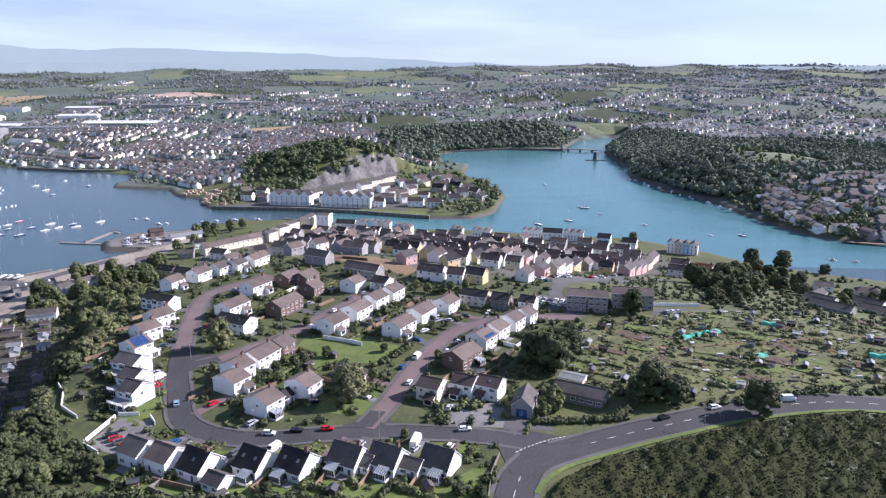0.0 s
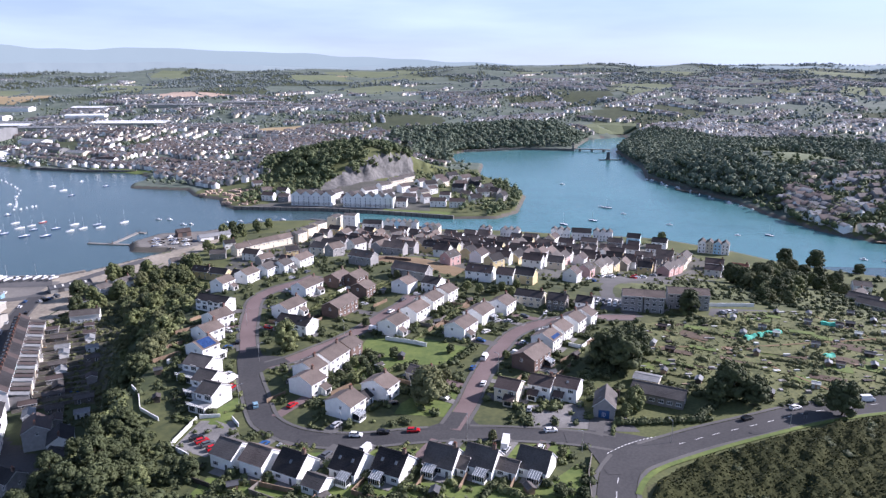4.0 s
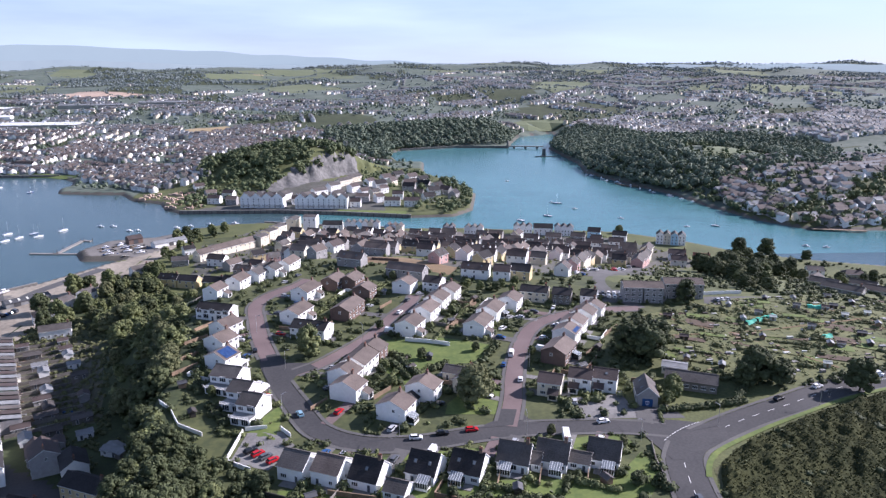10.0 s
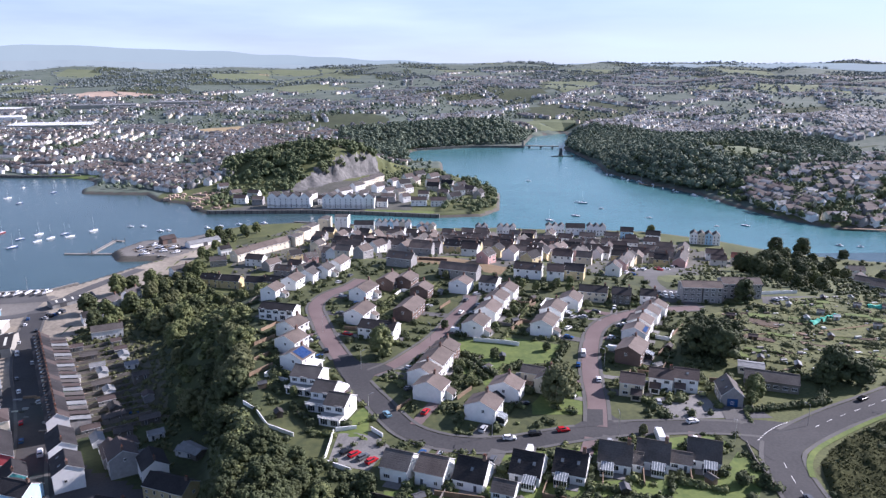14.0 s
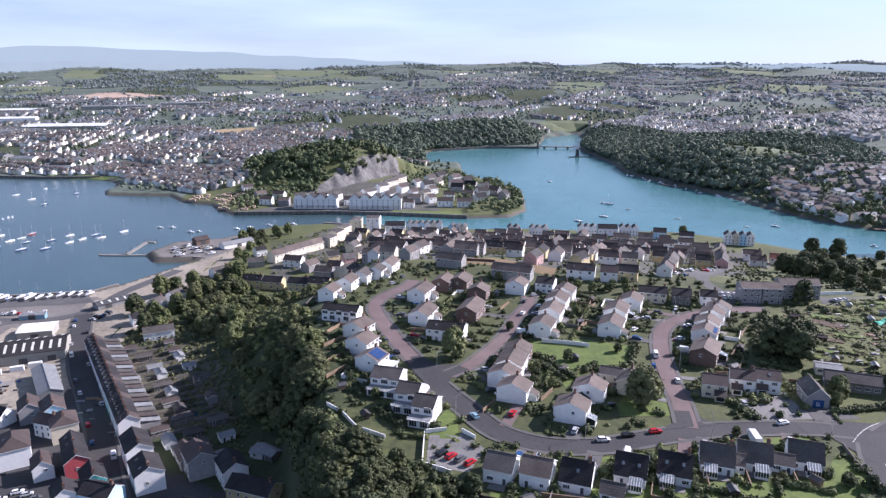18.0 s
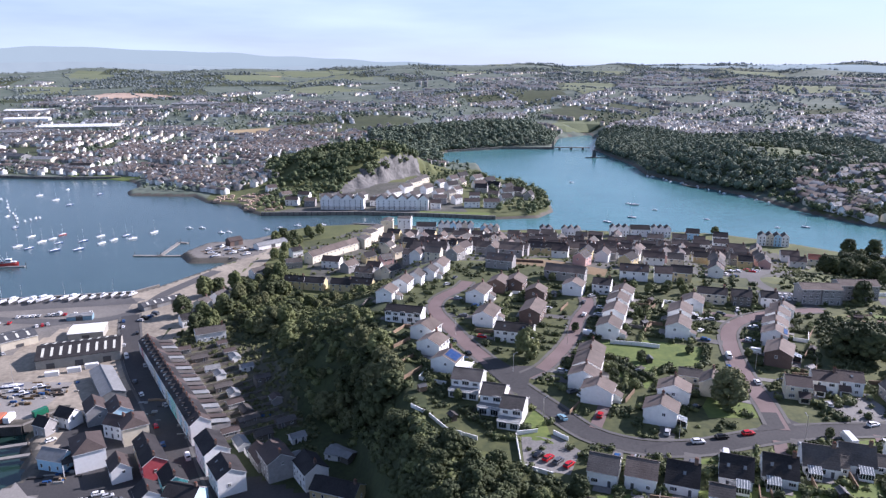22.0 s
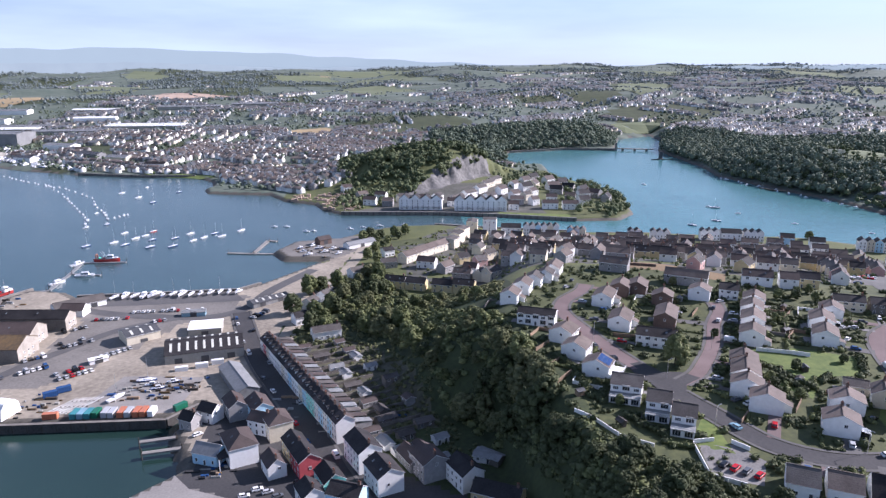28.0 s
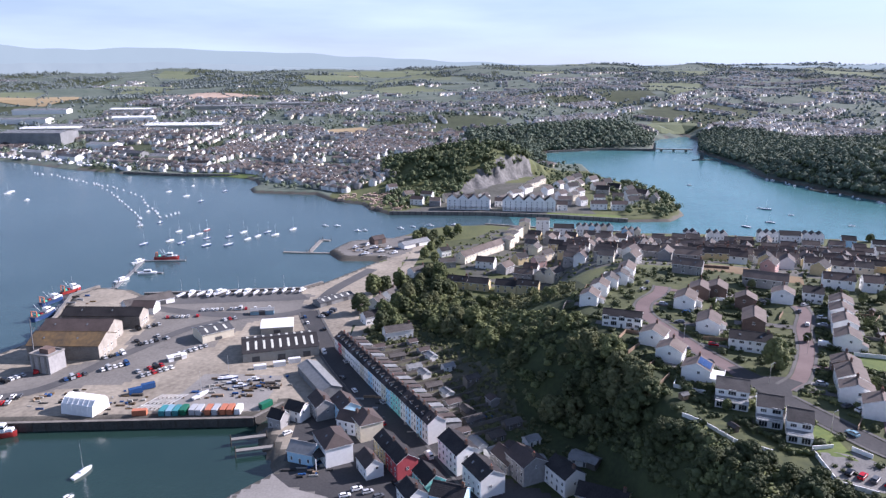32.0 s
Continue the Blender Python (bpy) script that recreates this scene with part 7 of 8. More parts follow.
for i, (x, y, a, L, D, wall, roof) in enumerate([(226, 398, -50, 17, 9, "render_cream", "tile_grey"), (216, 368, -50, 22, 9.5, "render_grey", "tile_grey"), (256, 450, -18, 11, 9, "render_white", "tile_grey"), (284, 446, -18, 15, 8.5, "render_cream", "slate_brown"), (262, 408, -50, 16, 9, "render_white", "tile_grey"), (300, 420, -30, 14, 9, "render_cream", "tile_grey"),
                                              (246, 376, -48, 15, 9, "render_cream", "tile_brown"), (280, 386, -44, 16, 9, "render_white", "tile_grey"), (318, 398, -36, 14, 9, "render_white", "slate_brown"), (238, 424, 40, 12, 8, "render_white", "tile_grey"), (330, 430, -20, 13, 9, "render_white", "tile_grey"), (250, 342, -48, 16, 9, "render_cream", "tile_grey"), (290, 356, -44, 15, 9, "render_white", "tile_brown"), (350, 404, -24, 13, 9, "render_cream", "tile_grey")]):
    house(x, y, a, L, D, 5.0 if i == 2 else 2.9, 2.3, wall, roof, "low %s bungalow by the near shore" % {"render_white": "white", "render_grey": "grey", "render_cream": "cream"}[wall], chimney=i % 2, panes=False, wins=("wide", "small"), name="bungalow", group="shore bungalows", hip=3.0 if i in (3, 5) else 0.0)
# sheds of the far industrial shore
for x, y, a, L, D, h, wall, roof, label in ((-735, 1640, 2, 165, 90, 9, "cladding", "canvas_white", "long low shed with a bright white roof"), (-945, 1412, -6, 120, 60, 22, "tin_grey", "tin_grey", "huge grey ship hall by the water"), (-1085, 1480, -4, 40, 30, 34, "cladding", "tin_grey", "tall pale industrial block"),
                                            (-860, 1520, 4, 130, 30, 8, "cladding", "tin_grey", "long grey industrial shed"), (-1000, 1650, 0, 110, 34, 9, "cladding", "tin_grey", "broad grey industrial shed"), (-790, 1330, -20, 60, 24, 8, "render_white", "tin_grey", "white boatyard shed by the shore"), (-700, 1230, -24, 46, 20, 7, "tin_grey", "tin_dark", "grey boatyard shed by the shore"),
                                            (-640, 1190, -20, 40, 18, 7, "render_cream", "tin_grey", "pale boatyard shed by the shore"), (-700, 1850, 6, 150, 36, 8, "cladding", "tin_grey", "long pale grey roofed warehouse"), (-560, 1120, -12, 34, 12, 7, "render_white", "slate_dark", "long white waterfront terrace"), (-1150, 1750, 0, 120, 40, 10, "render_white", "tin_grey", "large white roofed works"), (-880, 1720, 8, 90, 30, 9, "render_white", "canvas_white", "white roofed works shed"),
                                            (-1010, 1600, 4, 120, 50, 8, "cladding", "canvas_white", "broad works shed with a pale roof"), (-960, 1250, -30, 44, 18, 8, "render_white", "tin_grey", "white shed on the boatyard quay"), (-880, 1270, -28, 50, 20, 9, "cladding", "tin_grey", "pale shed on the boatyard quay"), (-800, 1220, -28, 40, 16, 7, "render_white", "tin_dark", "white yard office on the quay"),
                                            (-1180, 1900, 6, 130, 44, 9, "render_white", "tin_grey", "long white roofed factory"), (-960, 1930, 4, 110, 40, 9, "cladding", "canvas_white", "pale factory with a white roof"), (-1250, 1640, 0, 110, 40, 10, "paint_red", "tin_grey", "red fronted works by the road"), (-560, 1960, 8, 120, 34, 8, "cladding", "tin_grey", "long grey trading shed")):
    long_hall(x, y, a, L, D, h, 3.0, wall, roof, label, name="industrial_shed", doors=0, base=ground(x, y))


town_houses(34, (-1150, -600, 1110, 1480), 131, 8.5, town(0.35), "shore_town_houses", "white and grey houses behind the boatyard", WALLS, NEAR_ROOFS)
# laid up boats on the hard of the far boatyard, past counting
q = random.Random(77)
s = Shape()
for x, y in scatter([(-940, 1262), (-860, 1225), (-760, 1148), (-664, 1096), (-600, 1082), (-640, 1150), (-780, 1250), (-900, 1380), (-990, 1360)], 170, 301):
    L, a, z = q.uniform(6, 13), radians(q.uniform(0, 180)), max(ground(x, y), 2.5)
    turn = lambda u, v: (x + u * math.cos(a) - v * math.sin(a), y + u * math.sin(a) + v * math.cos(a))
    k = q.choice((0, 0, 0, 1, 2))
    s.prism([turn(u * L, v * L) for u, v in ((-0.5, -0.12), (0.2, -0.16), (0.5, 0), (0.2, 0.16), (-0.5, 0.12))], z + 0.6, z + 0.6 + L * 0.17, k, 0)
    s.prism([turn(u * L, v * L) for u, v in ((-0.25, -0.1), (0.15, -0.1), (0.15, 0.1), (-0.25, 0.1))], z + 0.6 + L * 0.17, z + 0.6 + L * 0.3, 0)
tagged(new("laid_up_boats", s.mesh("laid_up_boats", "boat_white", "boat_blue", "tin_grey")), "white boats laid up on the far boatyard", "boats", kind="stuff")


def far_trees(name, label, n, box, seed, weight, size, mat, count=26, leaf=0.18, tall=0.0, fill=0.76, tries=6):
    q = np.random.RandomState(seed)
    p = np.column_stack([q.uniform(box[0], box[1], n * tries), q.uniform(box[2], box[3], n * tries)])
    p = p[weight(p[:, 0], p[:, 1], q.random_sample(len(p)))][:n]
    rad = size[0] + (size[1] - size[0]) * q.random_sample(len(p)) ** 1.6
    z = land_height(p[:, 0], p[:, 1])
    c = np.column_stack([p, z + rad * 0.8 + q.uniform(0, 1, len(p)) * tall])
    v, f = leaf_cloud(c, rad, count, rad * leaf, seed, 0.9, 0.35, 0.62)
    v, f = with_cores(v, f, c, rad, seed, fill, 0.9)
    tagged(new(name, heap_mesh(name, v, f, [mat])), label, "trees", kind="stuff")


def in_wood(px, py, chance):
    dn_, wood, field = far_mask(px, py)
    return (dn_ > 3) & (wood > 0.3) & (field < 0.4) & ((edge_distance(px, py, VILLAGE) < 0) | (chance < 0.3))


far_trees("quarry_wood", "dense wood on the quarry hill", 900, (-330, -10, 820, 1120), 41, lambda a, b, k: in_wood(a, b, k) & (waves(a, b, 60, 93) > -0.45) & (a > -272) & (quarry_face(a, b) > 9), (2.2, 5.6), "leaf_mid", 22, 0.3, 4.0)
far_trees("bank_wood", "dense wood on the far bank", 4600, (250, 760, 620, 1560), 42, in_wood, (2.2, 6.6), "leaf_far_haze", 24, 0.26, 5.0)
far_trees("bank_grove", "darker broad crowns within the bank wood", 420, (250, 760, 620, 1320), 142, in_wood, (3.0, 7.4), "leaf_far_haze", 24, 0.3, 5.0)
far_trees("creek_wood", "dark wood above the creek", 2500, (-120, 420, 1180, 1600), 43, in_wood, (2.4, 6.6), "leaf_far_haze", 22, 0.27, 5.0)
far_trees("shore_wood", "leafy trees along the far shore", 800, (268, 560, 600, 1000), 44, lambda a, b, k: (edge_distance(a, b, SHORE_NORTH + SHORE_EAST) > 3) & (edge_distance(a, b, SHORE_NORTH + SHORE_EAST) < 60 + 200 * k) & (k < 0.6), (2.2, 5.5), "leaf_mid", 20, 0.3, 2.0)
far_trees("town_trees", "garden trees among the far houses", 4600, (-1100, 350, 880, 2100), 45, lambda a, b, k: (far_mask(a, b)[0] > 10) & (far_mask(a, b)[2] < 0.4) & (k < 0.4 + 0.5 * waves(a, b, 300, 27)) & ((a < -255) | (b > 1000)), (1.6, 4.6), "leaf_far_haze", 9, 0.34, 1.0)
far_trees("hill_trees", "trees over the far hills", 8200, (-2600, 2900, 1300, 3600), 46, lambda a, b, k: (far_mask(a, b)[0] > 10) & (far_mask(a, b)[2] < 0.4) & np.where(b > 2050, (field_cell(a, b)[0] < 0.36) | (k < 0.10 * (a > 100)), k < 0.25 + 0.9 * waves(a, b, 380, 21)) & ((b > 1500) | (a > 300)), (2.8, 6.8), "leaf_hill_haze", 8, 0.36, tries=9)
far_trees("hedgerows", "hedges and hedge trees between the far fields", 9000, (-3000, 1900, 2050, 4400), 246, lambda a, b, k: (field_cell(a, b)[1] < 0.035) | (field_cell(a, b)[2] < 0.026), (1.6, 4.6), "leaf_hill_haze", 6, 0.36, tries=18)
far_trees("village_trees", "garden trees between the village houses", 620, (320, 800, 470, 910), 145, lambda a, b, k: (far_mask(a, b)[0] > 4) & (edge_distance(a, b, VILLAGE) > 0), (1.8, 4.8), "leaf_mid", 18, 0.3, 1.0)
far_trees("bank_hill_trees", "trees among the houses behind the bank", 1900, (420, 1500, 900, 1800), 146, lambda a, b, k: (far_mask(a, b)[0] > 10) & (far_mask(a, b)[2] < 0.4) & (k < 0.6 + 0.5 * waves(a, b, 200, 28)), (2.8, 5.8), "leaf_far_haze", 8)
far_trees("distant_woods", "woods in the distance", 9000, (-3600, 3800, 2800, 4700), 47, lambda a, b, k: (field_cell(a, b)[0] < 0.36) & (far_mask(a, b)[2] < 0.4), (3.2, 8.0), "leaf_hill_haze", 6, 0.36)
far_trees("quarry_slope_trees", "trees on the slope beside the quarry", 200, (-262, -120, 772, 905), 148, lambda a, b, k: (edge_distance(a, b, SHORE_NORTH + SHORE_EAST) > 14) & ((a < -212) | ((b > 822) & (a < -168))) & (quarry_face(a, b) > -2 + 10 * k) | (edge_distance(a, b, SHORE_NORTH + SHORE_EAST) > 10) & (a < -222) & (b > 792), (2.4, 5.0), "leaf_mid", 24)
far_trees("point_trees", "trees on the tip of the point", 170, (-10, 74, 715, 960), 48, lambda a, b, k: (edge_distance(a, b, SHORE_NORTH + SHORE_EAST) > 4) & ((a > 48) | ((a > 20) & (b < 760)) | (k < 0.2)), (2.4, 4.8), "leaf_mid", 30, 0.2, 1.5)
far_trees("quarry_trees", "trees between the quarry houses", 150, (-60, 30, 850, 1000), 49, lambda a, b, k: edge_distance(a, b, SHORE_NORTH + SHORE_EAST) > 8, (2.0, 4.0), "leaf_mid", 26, 0.2, 1.5)

q = random.Random(8)
s = Shape()
for i in range(190):
    x, y = -236 - q.uniform(0, 84), 768 + q.uniform(0, 1) * 96
    if ground(x, y) > 1:
        w = q.uniform(1, 3)
        s.box(x - w, x + w, y - w, y + w, ground(x, y) - 1, ground(x, y) + q.uniform(0.6, 2.4), 0, w * 0.3)
tagged(new("rubble", s.mesh("rubble", "rubble")), "heaps of brown rubble on the shore", "rubble", kind="stuff")


# hills that close the horizon
def hill_line(name, reach, base, mat, seed, left, right):
    turn = np.radians(np.arange(-80, 80.1, 0.5))
    xs = reach * np.tan(np.clip(turn, -1.0, 1.0))
    top = base + left * step(700, -1600, xs) + right * step(-200, 1800, xs) + (6 + 8 * step(400, -1200, xs)) * waves(xs, xs * 0 + reach, 1500, seed) + 4 * waves(xs, xs * 0, 330, seed + 1)
    v, f = [], []
    for i, (a, h) in enumerate(zip(turn, top)):
        for far, z in ((reach, -30), (reach, h), (reach + 60, h + 1), (reach + 60, -30)):
            v.append((-110 + far * math.sin(a), far * math.cos(a), z))
        if i:
            k = 4 * i
            f += [(k - 4, k, k + 1, k - 3), (k - 3, k + 1, k + 2, k - 2)]
    structure(name, heap_mesh(name, v, f, [mat]), "hazy blue hills on the horizon", "backdrop")


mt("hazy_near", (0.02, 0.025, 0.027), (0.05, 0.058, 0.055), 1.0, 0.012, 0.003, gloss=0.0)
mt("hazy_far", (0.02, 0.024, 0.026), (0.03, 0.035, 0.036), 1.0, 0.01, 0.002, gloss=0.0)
# an even emission paints the haze over the horizon hills; nothing there is lit
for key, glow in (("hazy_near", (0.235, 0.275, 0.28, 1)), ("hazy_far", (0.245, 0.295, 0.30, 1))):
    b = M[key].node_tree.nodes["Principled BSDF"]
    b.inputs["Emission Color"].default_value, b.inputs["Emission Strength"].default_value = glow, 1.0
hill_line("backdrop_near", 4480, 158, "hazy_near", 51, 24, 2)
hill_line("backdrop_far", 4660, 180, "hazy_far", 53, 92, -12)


# ---- cars ----
def car_meshes(L, W, H, van=False):
    hood = 0.62 * H if not van else 0.66 * H
    s = Shape()
    side = [(-L / 2, 0.28), (-L / 2, hood * 0.95), (-L * 0.44, hood * 1.02), (L * 0.2, hood), (L * 0.44, hood * 0.86), (L / 2, hood * 0.6), (L / 2, 0.28)]
    c = len(side)
    for y, t in ((-W / 2, 0.0), (-W / 2 + 0.12, 0.06), (W / 2 - 0.12, 0.06), (W / 2, 0.0)):
        s.v += [(x, y, z + (t if 0 < i < c - 1 else 0)) for i, (x, z) in enumerate(side)]
    for k in range(3):
        for i in range(c):
            j = (i + 1) % c
            s.f.append((k * c + i, k * c + j, (k + 1) * c + j, (k + 1) * c + i))
    s.f += [tuple(reversed(range(c))), tuple(range(3 * c, 4 * c))]
    s.s = [0] * len(s.f)
    g = Shape()
    x0, x1 = (-L * 0.46, L * 0.26) if not van else (-L * 0.48, L * 0.38)
    a, b = W / 2 - 0.1, W / 2 - 0.26
    lo, hi = hood * 0.98, H - 0.04
    g.v = [(x0, -a, lo), (x1, -a, lo), (x1, a, lo), (x0, a, lo), (x0 + (0.3 if not van else 0.05), -b, hi), (x1 - (0.75 if not van else 0.6), -b, hi), (x1 - (0.75 if not van else 0.6), b, hi), (x0 + (0.3 if not van else 0.05), b, hi)]
    g.f = [(0, 1, 5, 4), (1, 2, 6, 5), (2, 3, 7, 6), (3, 0, 4, 7), (4, 5, 6, 7)]
    g.s = [1 if not van else 0, 1, 1 if not van else 0, 1, 0]
    wheel = Shape().tube((0, -0.11, 0), (0, 0.11, 0), 0.32, 0.32, 10).mesh("wheel", "rubber")
    return s, g, wheel, L, W


CAR, VAN = car_meshes(4.2, 1.78, 1.48), car_meshes(5.2, 2.0, 2.3, True)
car_cache = {}
CHASSIS = []
for s, g, wheel, L, W in (CAR, VAN):
    under = Shape().box(-L * 0.4, L * 0.4, -W * 0.3, W * 0.3, 0.2, 0.32)
    for px in (-L * 0.31, L * 0.31):
        under.tube((px, -W / 2 + 0.02, 0.3), (px, W / 2 - 0.02, 0.3), 0.31, 0.31, 10)
    CHASSIS.append(under.mesh("chassis", "rubber"))
rng = random.Random(21)


def car(x, y, ang, paint, van=False, group="parked cars"):
    key = (paint, van)
    if key not in car_cache:
        s, g, wheel, L, W = VAN if van else CAR
        car_cache[key] = (s.mesh("car_body", "paint_" + paint), g.mesh("cabin", "paint_" + paint, "window_glass"), wheel, L, W)
    body, cabin, wheel, L, W = car_cache[key]
    c = tagged(new("van" if van else "car", body), "%s parked %s with dark windows" % (paint.replace("_", " "), "van" if van else "car"), "van" if van else "car", group)
    z = ground(x, y)
    c.matrix_basis = pose(x, y, max(z, 3.2 if z > 1 else z) + 0.16, 0, 0, ang)
    part("cabin", cabin, c)
    if y > 315:
        part("chassis", CHASSIS[van], c)
        return c
    for px in (-L * 0.31, L * 0.31):
        for py in (-W / 2 + 0.08, W / 2 - 0.08):
            part("wheel", wheel, c, pose(px, py, 0.3))
    return c


for x, y, a, p, v in ((-37, 202, 5, "red", 0), (-46.5, 201, 2, "black", 0), (-55, 199.5, -4, "white", 0), (-92, 220.5, 110, "light_blue", 0), (-12.5, 238, 75, "white", 0), (-15.8, 252, 70, "blue", 0), (-10.5, 262, 72, "white", 1), (92.5, 217, 20, "white", 0), (73, 210, 22, "black", 0), (120, 222.5, 2, "white", 1), (17.5, 158, 80, "grey", 0),
                      (-101, 336, 30, "blue", 0), (-124, 305, 20, "white", 0), (-118, 292, 100, "grey", 0), (-114, 278, 100, "black", 0), (-73, 327, 30, "white", 1), (-66, 330, 30, "silver", 0), (-47, 334, 60, "grey", 0), (-40, 342, 20, "silver", 0), (-52, 318, 60, "white", 0), (-83, 238, 20, "grey", 0), (-80, 235, 20, "white", 0), (-45, 221, 30, "black", 0), (-8, 290, 40, "white", 0), (-2, 303, 40, "silver", 0), (2, 218, 75, "silver", 0), (20, 222, 70, "grey", 0), (-96, 362, 60, "white", 0), (-110, 372, 30, "silver", 0), (-114, 396, 30, "white", 0), (-120, 404, 30, "silver", 0), (-104, 384, 60, "grey", 0),
                      (-103, 198, 40, "red", 0), (-100.5, 196, 40, "grey", 0), (-105.5, 200, 40, "black", 0), (-98, 193.5, 40, "red", 0), (7, 203, 10, "white", 0)):
    car(x, y, a, p, bool(v))
PAINTS = ("white", "silver", "black", "white", "blue", "red", "silver", "white", "grey", "silver")


def car_rows(x, y, ang, n, rows, gap=2.9, deep=6.0, group="quay car park"):
    for j in range(rows):
        for i in range(n):
            if rng.random() < 0.2:
                continue
            u, v = (i - (n - 1) / 2) * gap, (j - (rows - 1) / 2) * deep
            c, sn = math.cos(radians(ang)), math.sin(radians(ang))
            car(x + u * c - v * sn, y + u * sn + v * c, ang + 90 + rng.uniform(-4, 4), rng.choice(PAINTS), rng.random() < 0.12, group)


car_rows(56, 331, -18, 7, 2, group="estate parking court")
car_rows(-362, 359, 38, 6, 2)
car_rows(-383, 362, 38, 5, 1)
car_rows(-389, 376, 38, 4, 1)
car_rows(-377, 398, 38, 6, 2)
car_rows(-350, 382, 38, 6, 1)
car_rows(-398, 352, 38, 6, 1)
car_rows(-352, 450, 6, 9, 1)
car_rows(-312, 420, 62, 5, 1)
car_rows(-386, 418, 38, 5, 1)
car_rows(-372, 436, 10, 7, 1)
car_rows(-421, 328, 10, 6, 2)
car_rows(-330, 452, 8, 6, 1)
car_rows(-284, 436, 60, 5, 1)
car_rows(-428, 352, 60, 4, 1)
car_rows(-342, 430, 30, 3, 1)
car_rows(108, 316, 10, 4, 1, group="estate parking court")
car_rows(96, 420, 48, 6, 1, group="estate parking court")
for k in range(15):
    i = k / 15 * (len(FRONT_STREET) - 1)
    (ax, ay), (bx, by) = FRONT_STREET[int(i)], FRONT_STREET[int(i) + 1]
    t = i - int(i)
    a = math.degrees(math.atan2(by - ay, bx - ax))
    side = 3.6 if k % 3 else -3.6
    car(ax + (bx - ax) * t - side * math.sin(radians(a)), ay + (by - ay) * t + side * math.cos(radians(a)), a, PAINTS[k % 10], k % 7 == 3, "street parking")

for x, y, a, p in ((-252, 250, 20, "white"), (-248, 248, 20, "silver"), (-244, 245, 25, "grey"), (-256, 246, 15, "white"), (-238, 252, -60, "black"), (-232, 232, -60, "white"), (-268, 286, 30, "silver"), (-284, 292, 40, "white")):
    car(x, y, a, p, False, "quayside parking")
# motorhome beside the bend
mh = tagged(new("motorhome", Shape().box(-3.2, 3.2, -1.1, 1.1, 0.45, 2.9, 0, 0.08).mesh("motorhome", "paint_white")), "tall white motorhome parked on a drive", "motorhome")
mh.matrix_basis = pose(-8.5, 193.5, ground(-8.5, 193.5) + 0.1, 0, 0, 78)
part("cab", Shape().box(3.2, 4.5, -1.0, 1.0, 0.45, 1.7, 0, 0.1).mesh("cab", "paint_white"), mh)
part("windscreen", Shape().box(3.1, 3.7, -0.95, 0.95, 1.7, 2.3, 0, 0.12).mesh("windscreen", "window_glass"), mh)
for k in (-1.6, 2.9):
    for sy in (-1, 1):
        part("wheel", CAR[2], mh, pose(k, sy, 0.33))


# ---- boats ----
def hull_mesh(L, B, depth, mat, deck="boat_white"):
    s = Shape()
    st = [(-0.5, 0.62), (-0.3, 0.9), (0.0, 1.0), (0.25, 0.82), (0.42, 0.42), (0.5, 0.04)]
    for k, w in st:
        x, b = k * L, w * B / 2
        sheer = depth * (1 + 0.25 * max(0, k))
        s.v += [(x, -b, sheer), (x * 0.96, -b * 0.72, 0.05), (x * 0.93, 0, -depth * 0.5), (x * 0.96, b * 0.72, 0.05), (x, b, sheer)]
    for i in range(len(st) - 1):
        for j in range(4):
            a = i * 5 + j
            s.f.append((a, a + 1, a + 6, a + 5))
            s.s.append(0)
        s.f.append((i * 5 + 4, i * 5, i * 5 + 5, i * 5 + 9))
        s.s.append(1)
    s.f.append((4, 3, 2, 1, 0))
    s.s.append(0)
    return s.mesh("hull", mat, deck)


def boat_thing(name, label, cat, L, mat, sail=True, cover="sail_cover"):
    B, d = L * 0.31, L * 0.1
    b = thing(name, label, cat, Matrix.Identity(4))
    part("hull", hull_mesh(L, B, d, mat), b)
    if sail:
        part("cabin", Shape().box(-L * 0.12, L * 0.22, -B * 0.28, B * 0.28, d * 0.95, d * 1.5, 0, 0.1).mesh("cabin", "boat_white"), b)
        part("mast", Shape().tube((L * 0.06, 0, d), (L * 0.06, 0, L * 1.28), 0.1, 0.06, 6).mesh("mast", "alloy"), b)
        part("boom", Shape().tube((L * 0.06, 0, d + 1.1), (-L * 0.36, 0, d + 1.0), 0.2, 0.15, 6).mesh("boom", cover), b)
    else:
        part("wheelhouse", Shape().box(-L * 0.18, L * 0.2, -B * 0.34, B * 0.34, d * 0.95, d + 0.9 + L * 0.07, 0, 0.22).mesh("wheelhouse", "boat_white"), b)
        part("windscreen", Shape().box(-L * 0.15, L * 0.185, -B * 0.33, B * 0.33, d + 0.45, d + 0.75 + L * 0.03, 0, 0.05).mesh("windscreen", "window_glass"), b)
        part("rail", Shape().tube((L * 0.2, -B * 0.4, d + 0.7), (L * 0.46, 0, d + 0.9), 0.05).tube((L * 0.2, B * 0.4, d + 0.7), (L * 0.46, 0, d + 0.9), 0.05).mesh("rail", "alloy"), b)
    return b


FLEET = [boat_thing("sailing_yacht", "white sailing yacht with furled sail", "yacht", 9.5, "boat_white"), boat_thing("sailing_yacht", "dark blue sailing yacht with furled sail", "yacht", 9.0, "boat_blue"), boat_thing("sailing_yacht", "red sailing yacht with furled sail", "yacht", 8.5, "boat_red"),
         boat_thing("motor_boat", "small white motor boat with a cabin", "boat", 6.5, "boat_white", False), boat_thing("motor_boat", "blue motor boat with a white cabin", "boat", 7.0, "boat_blue", False), boat_thing("motor_yacht", "large white motor yacht", "boat", 13.0, "boat_white", False)]
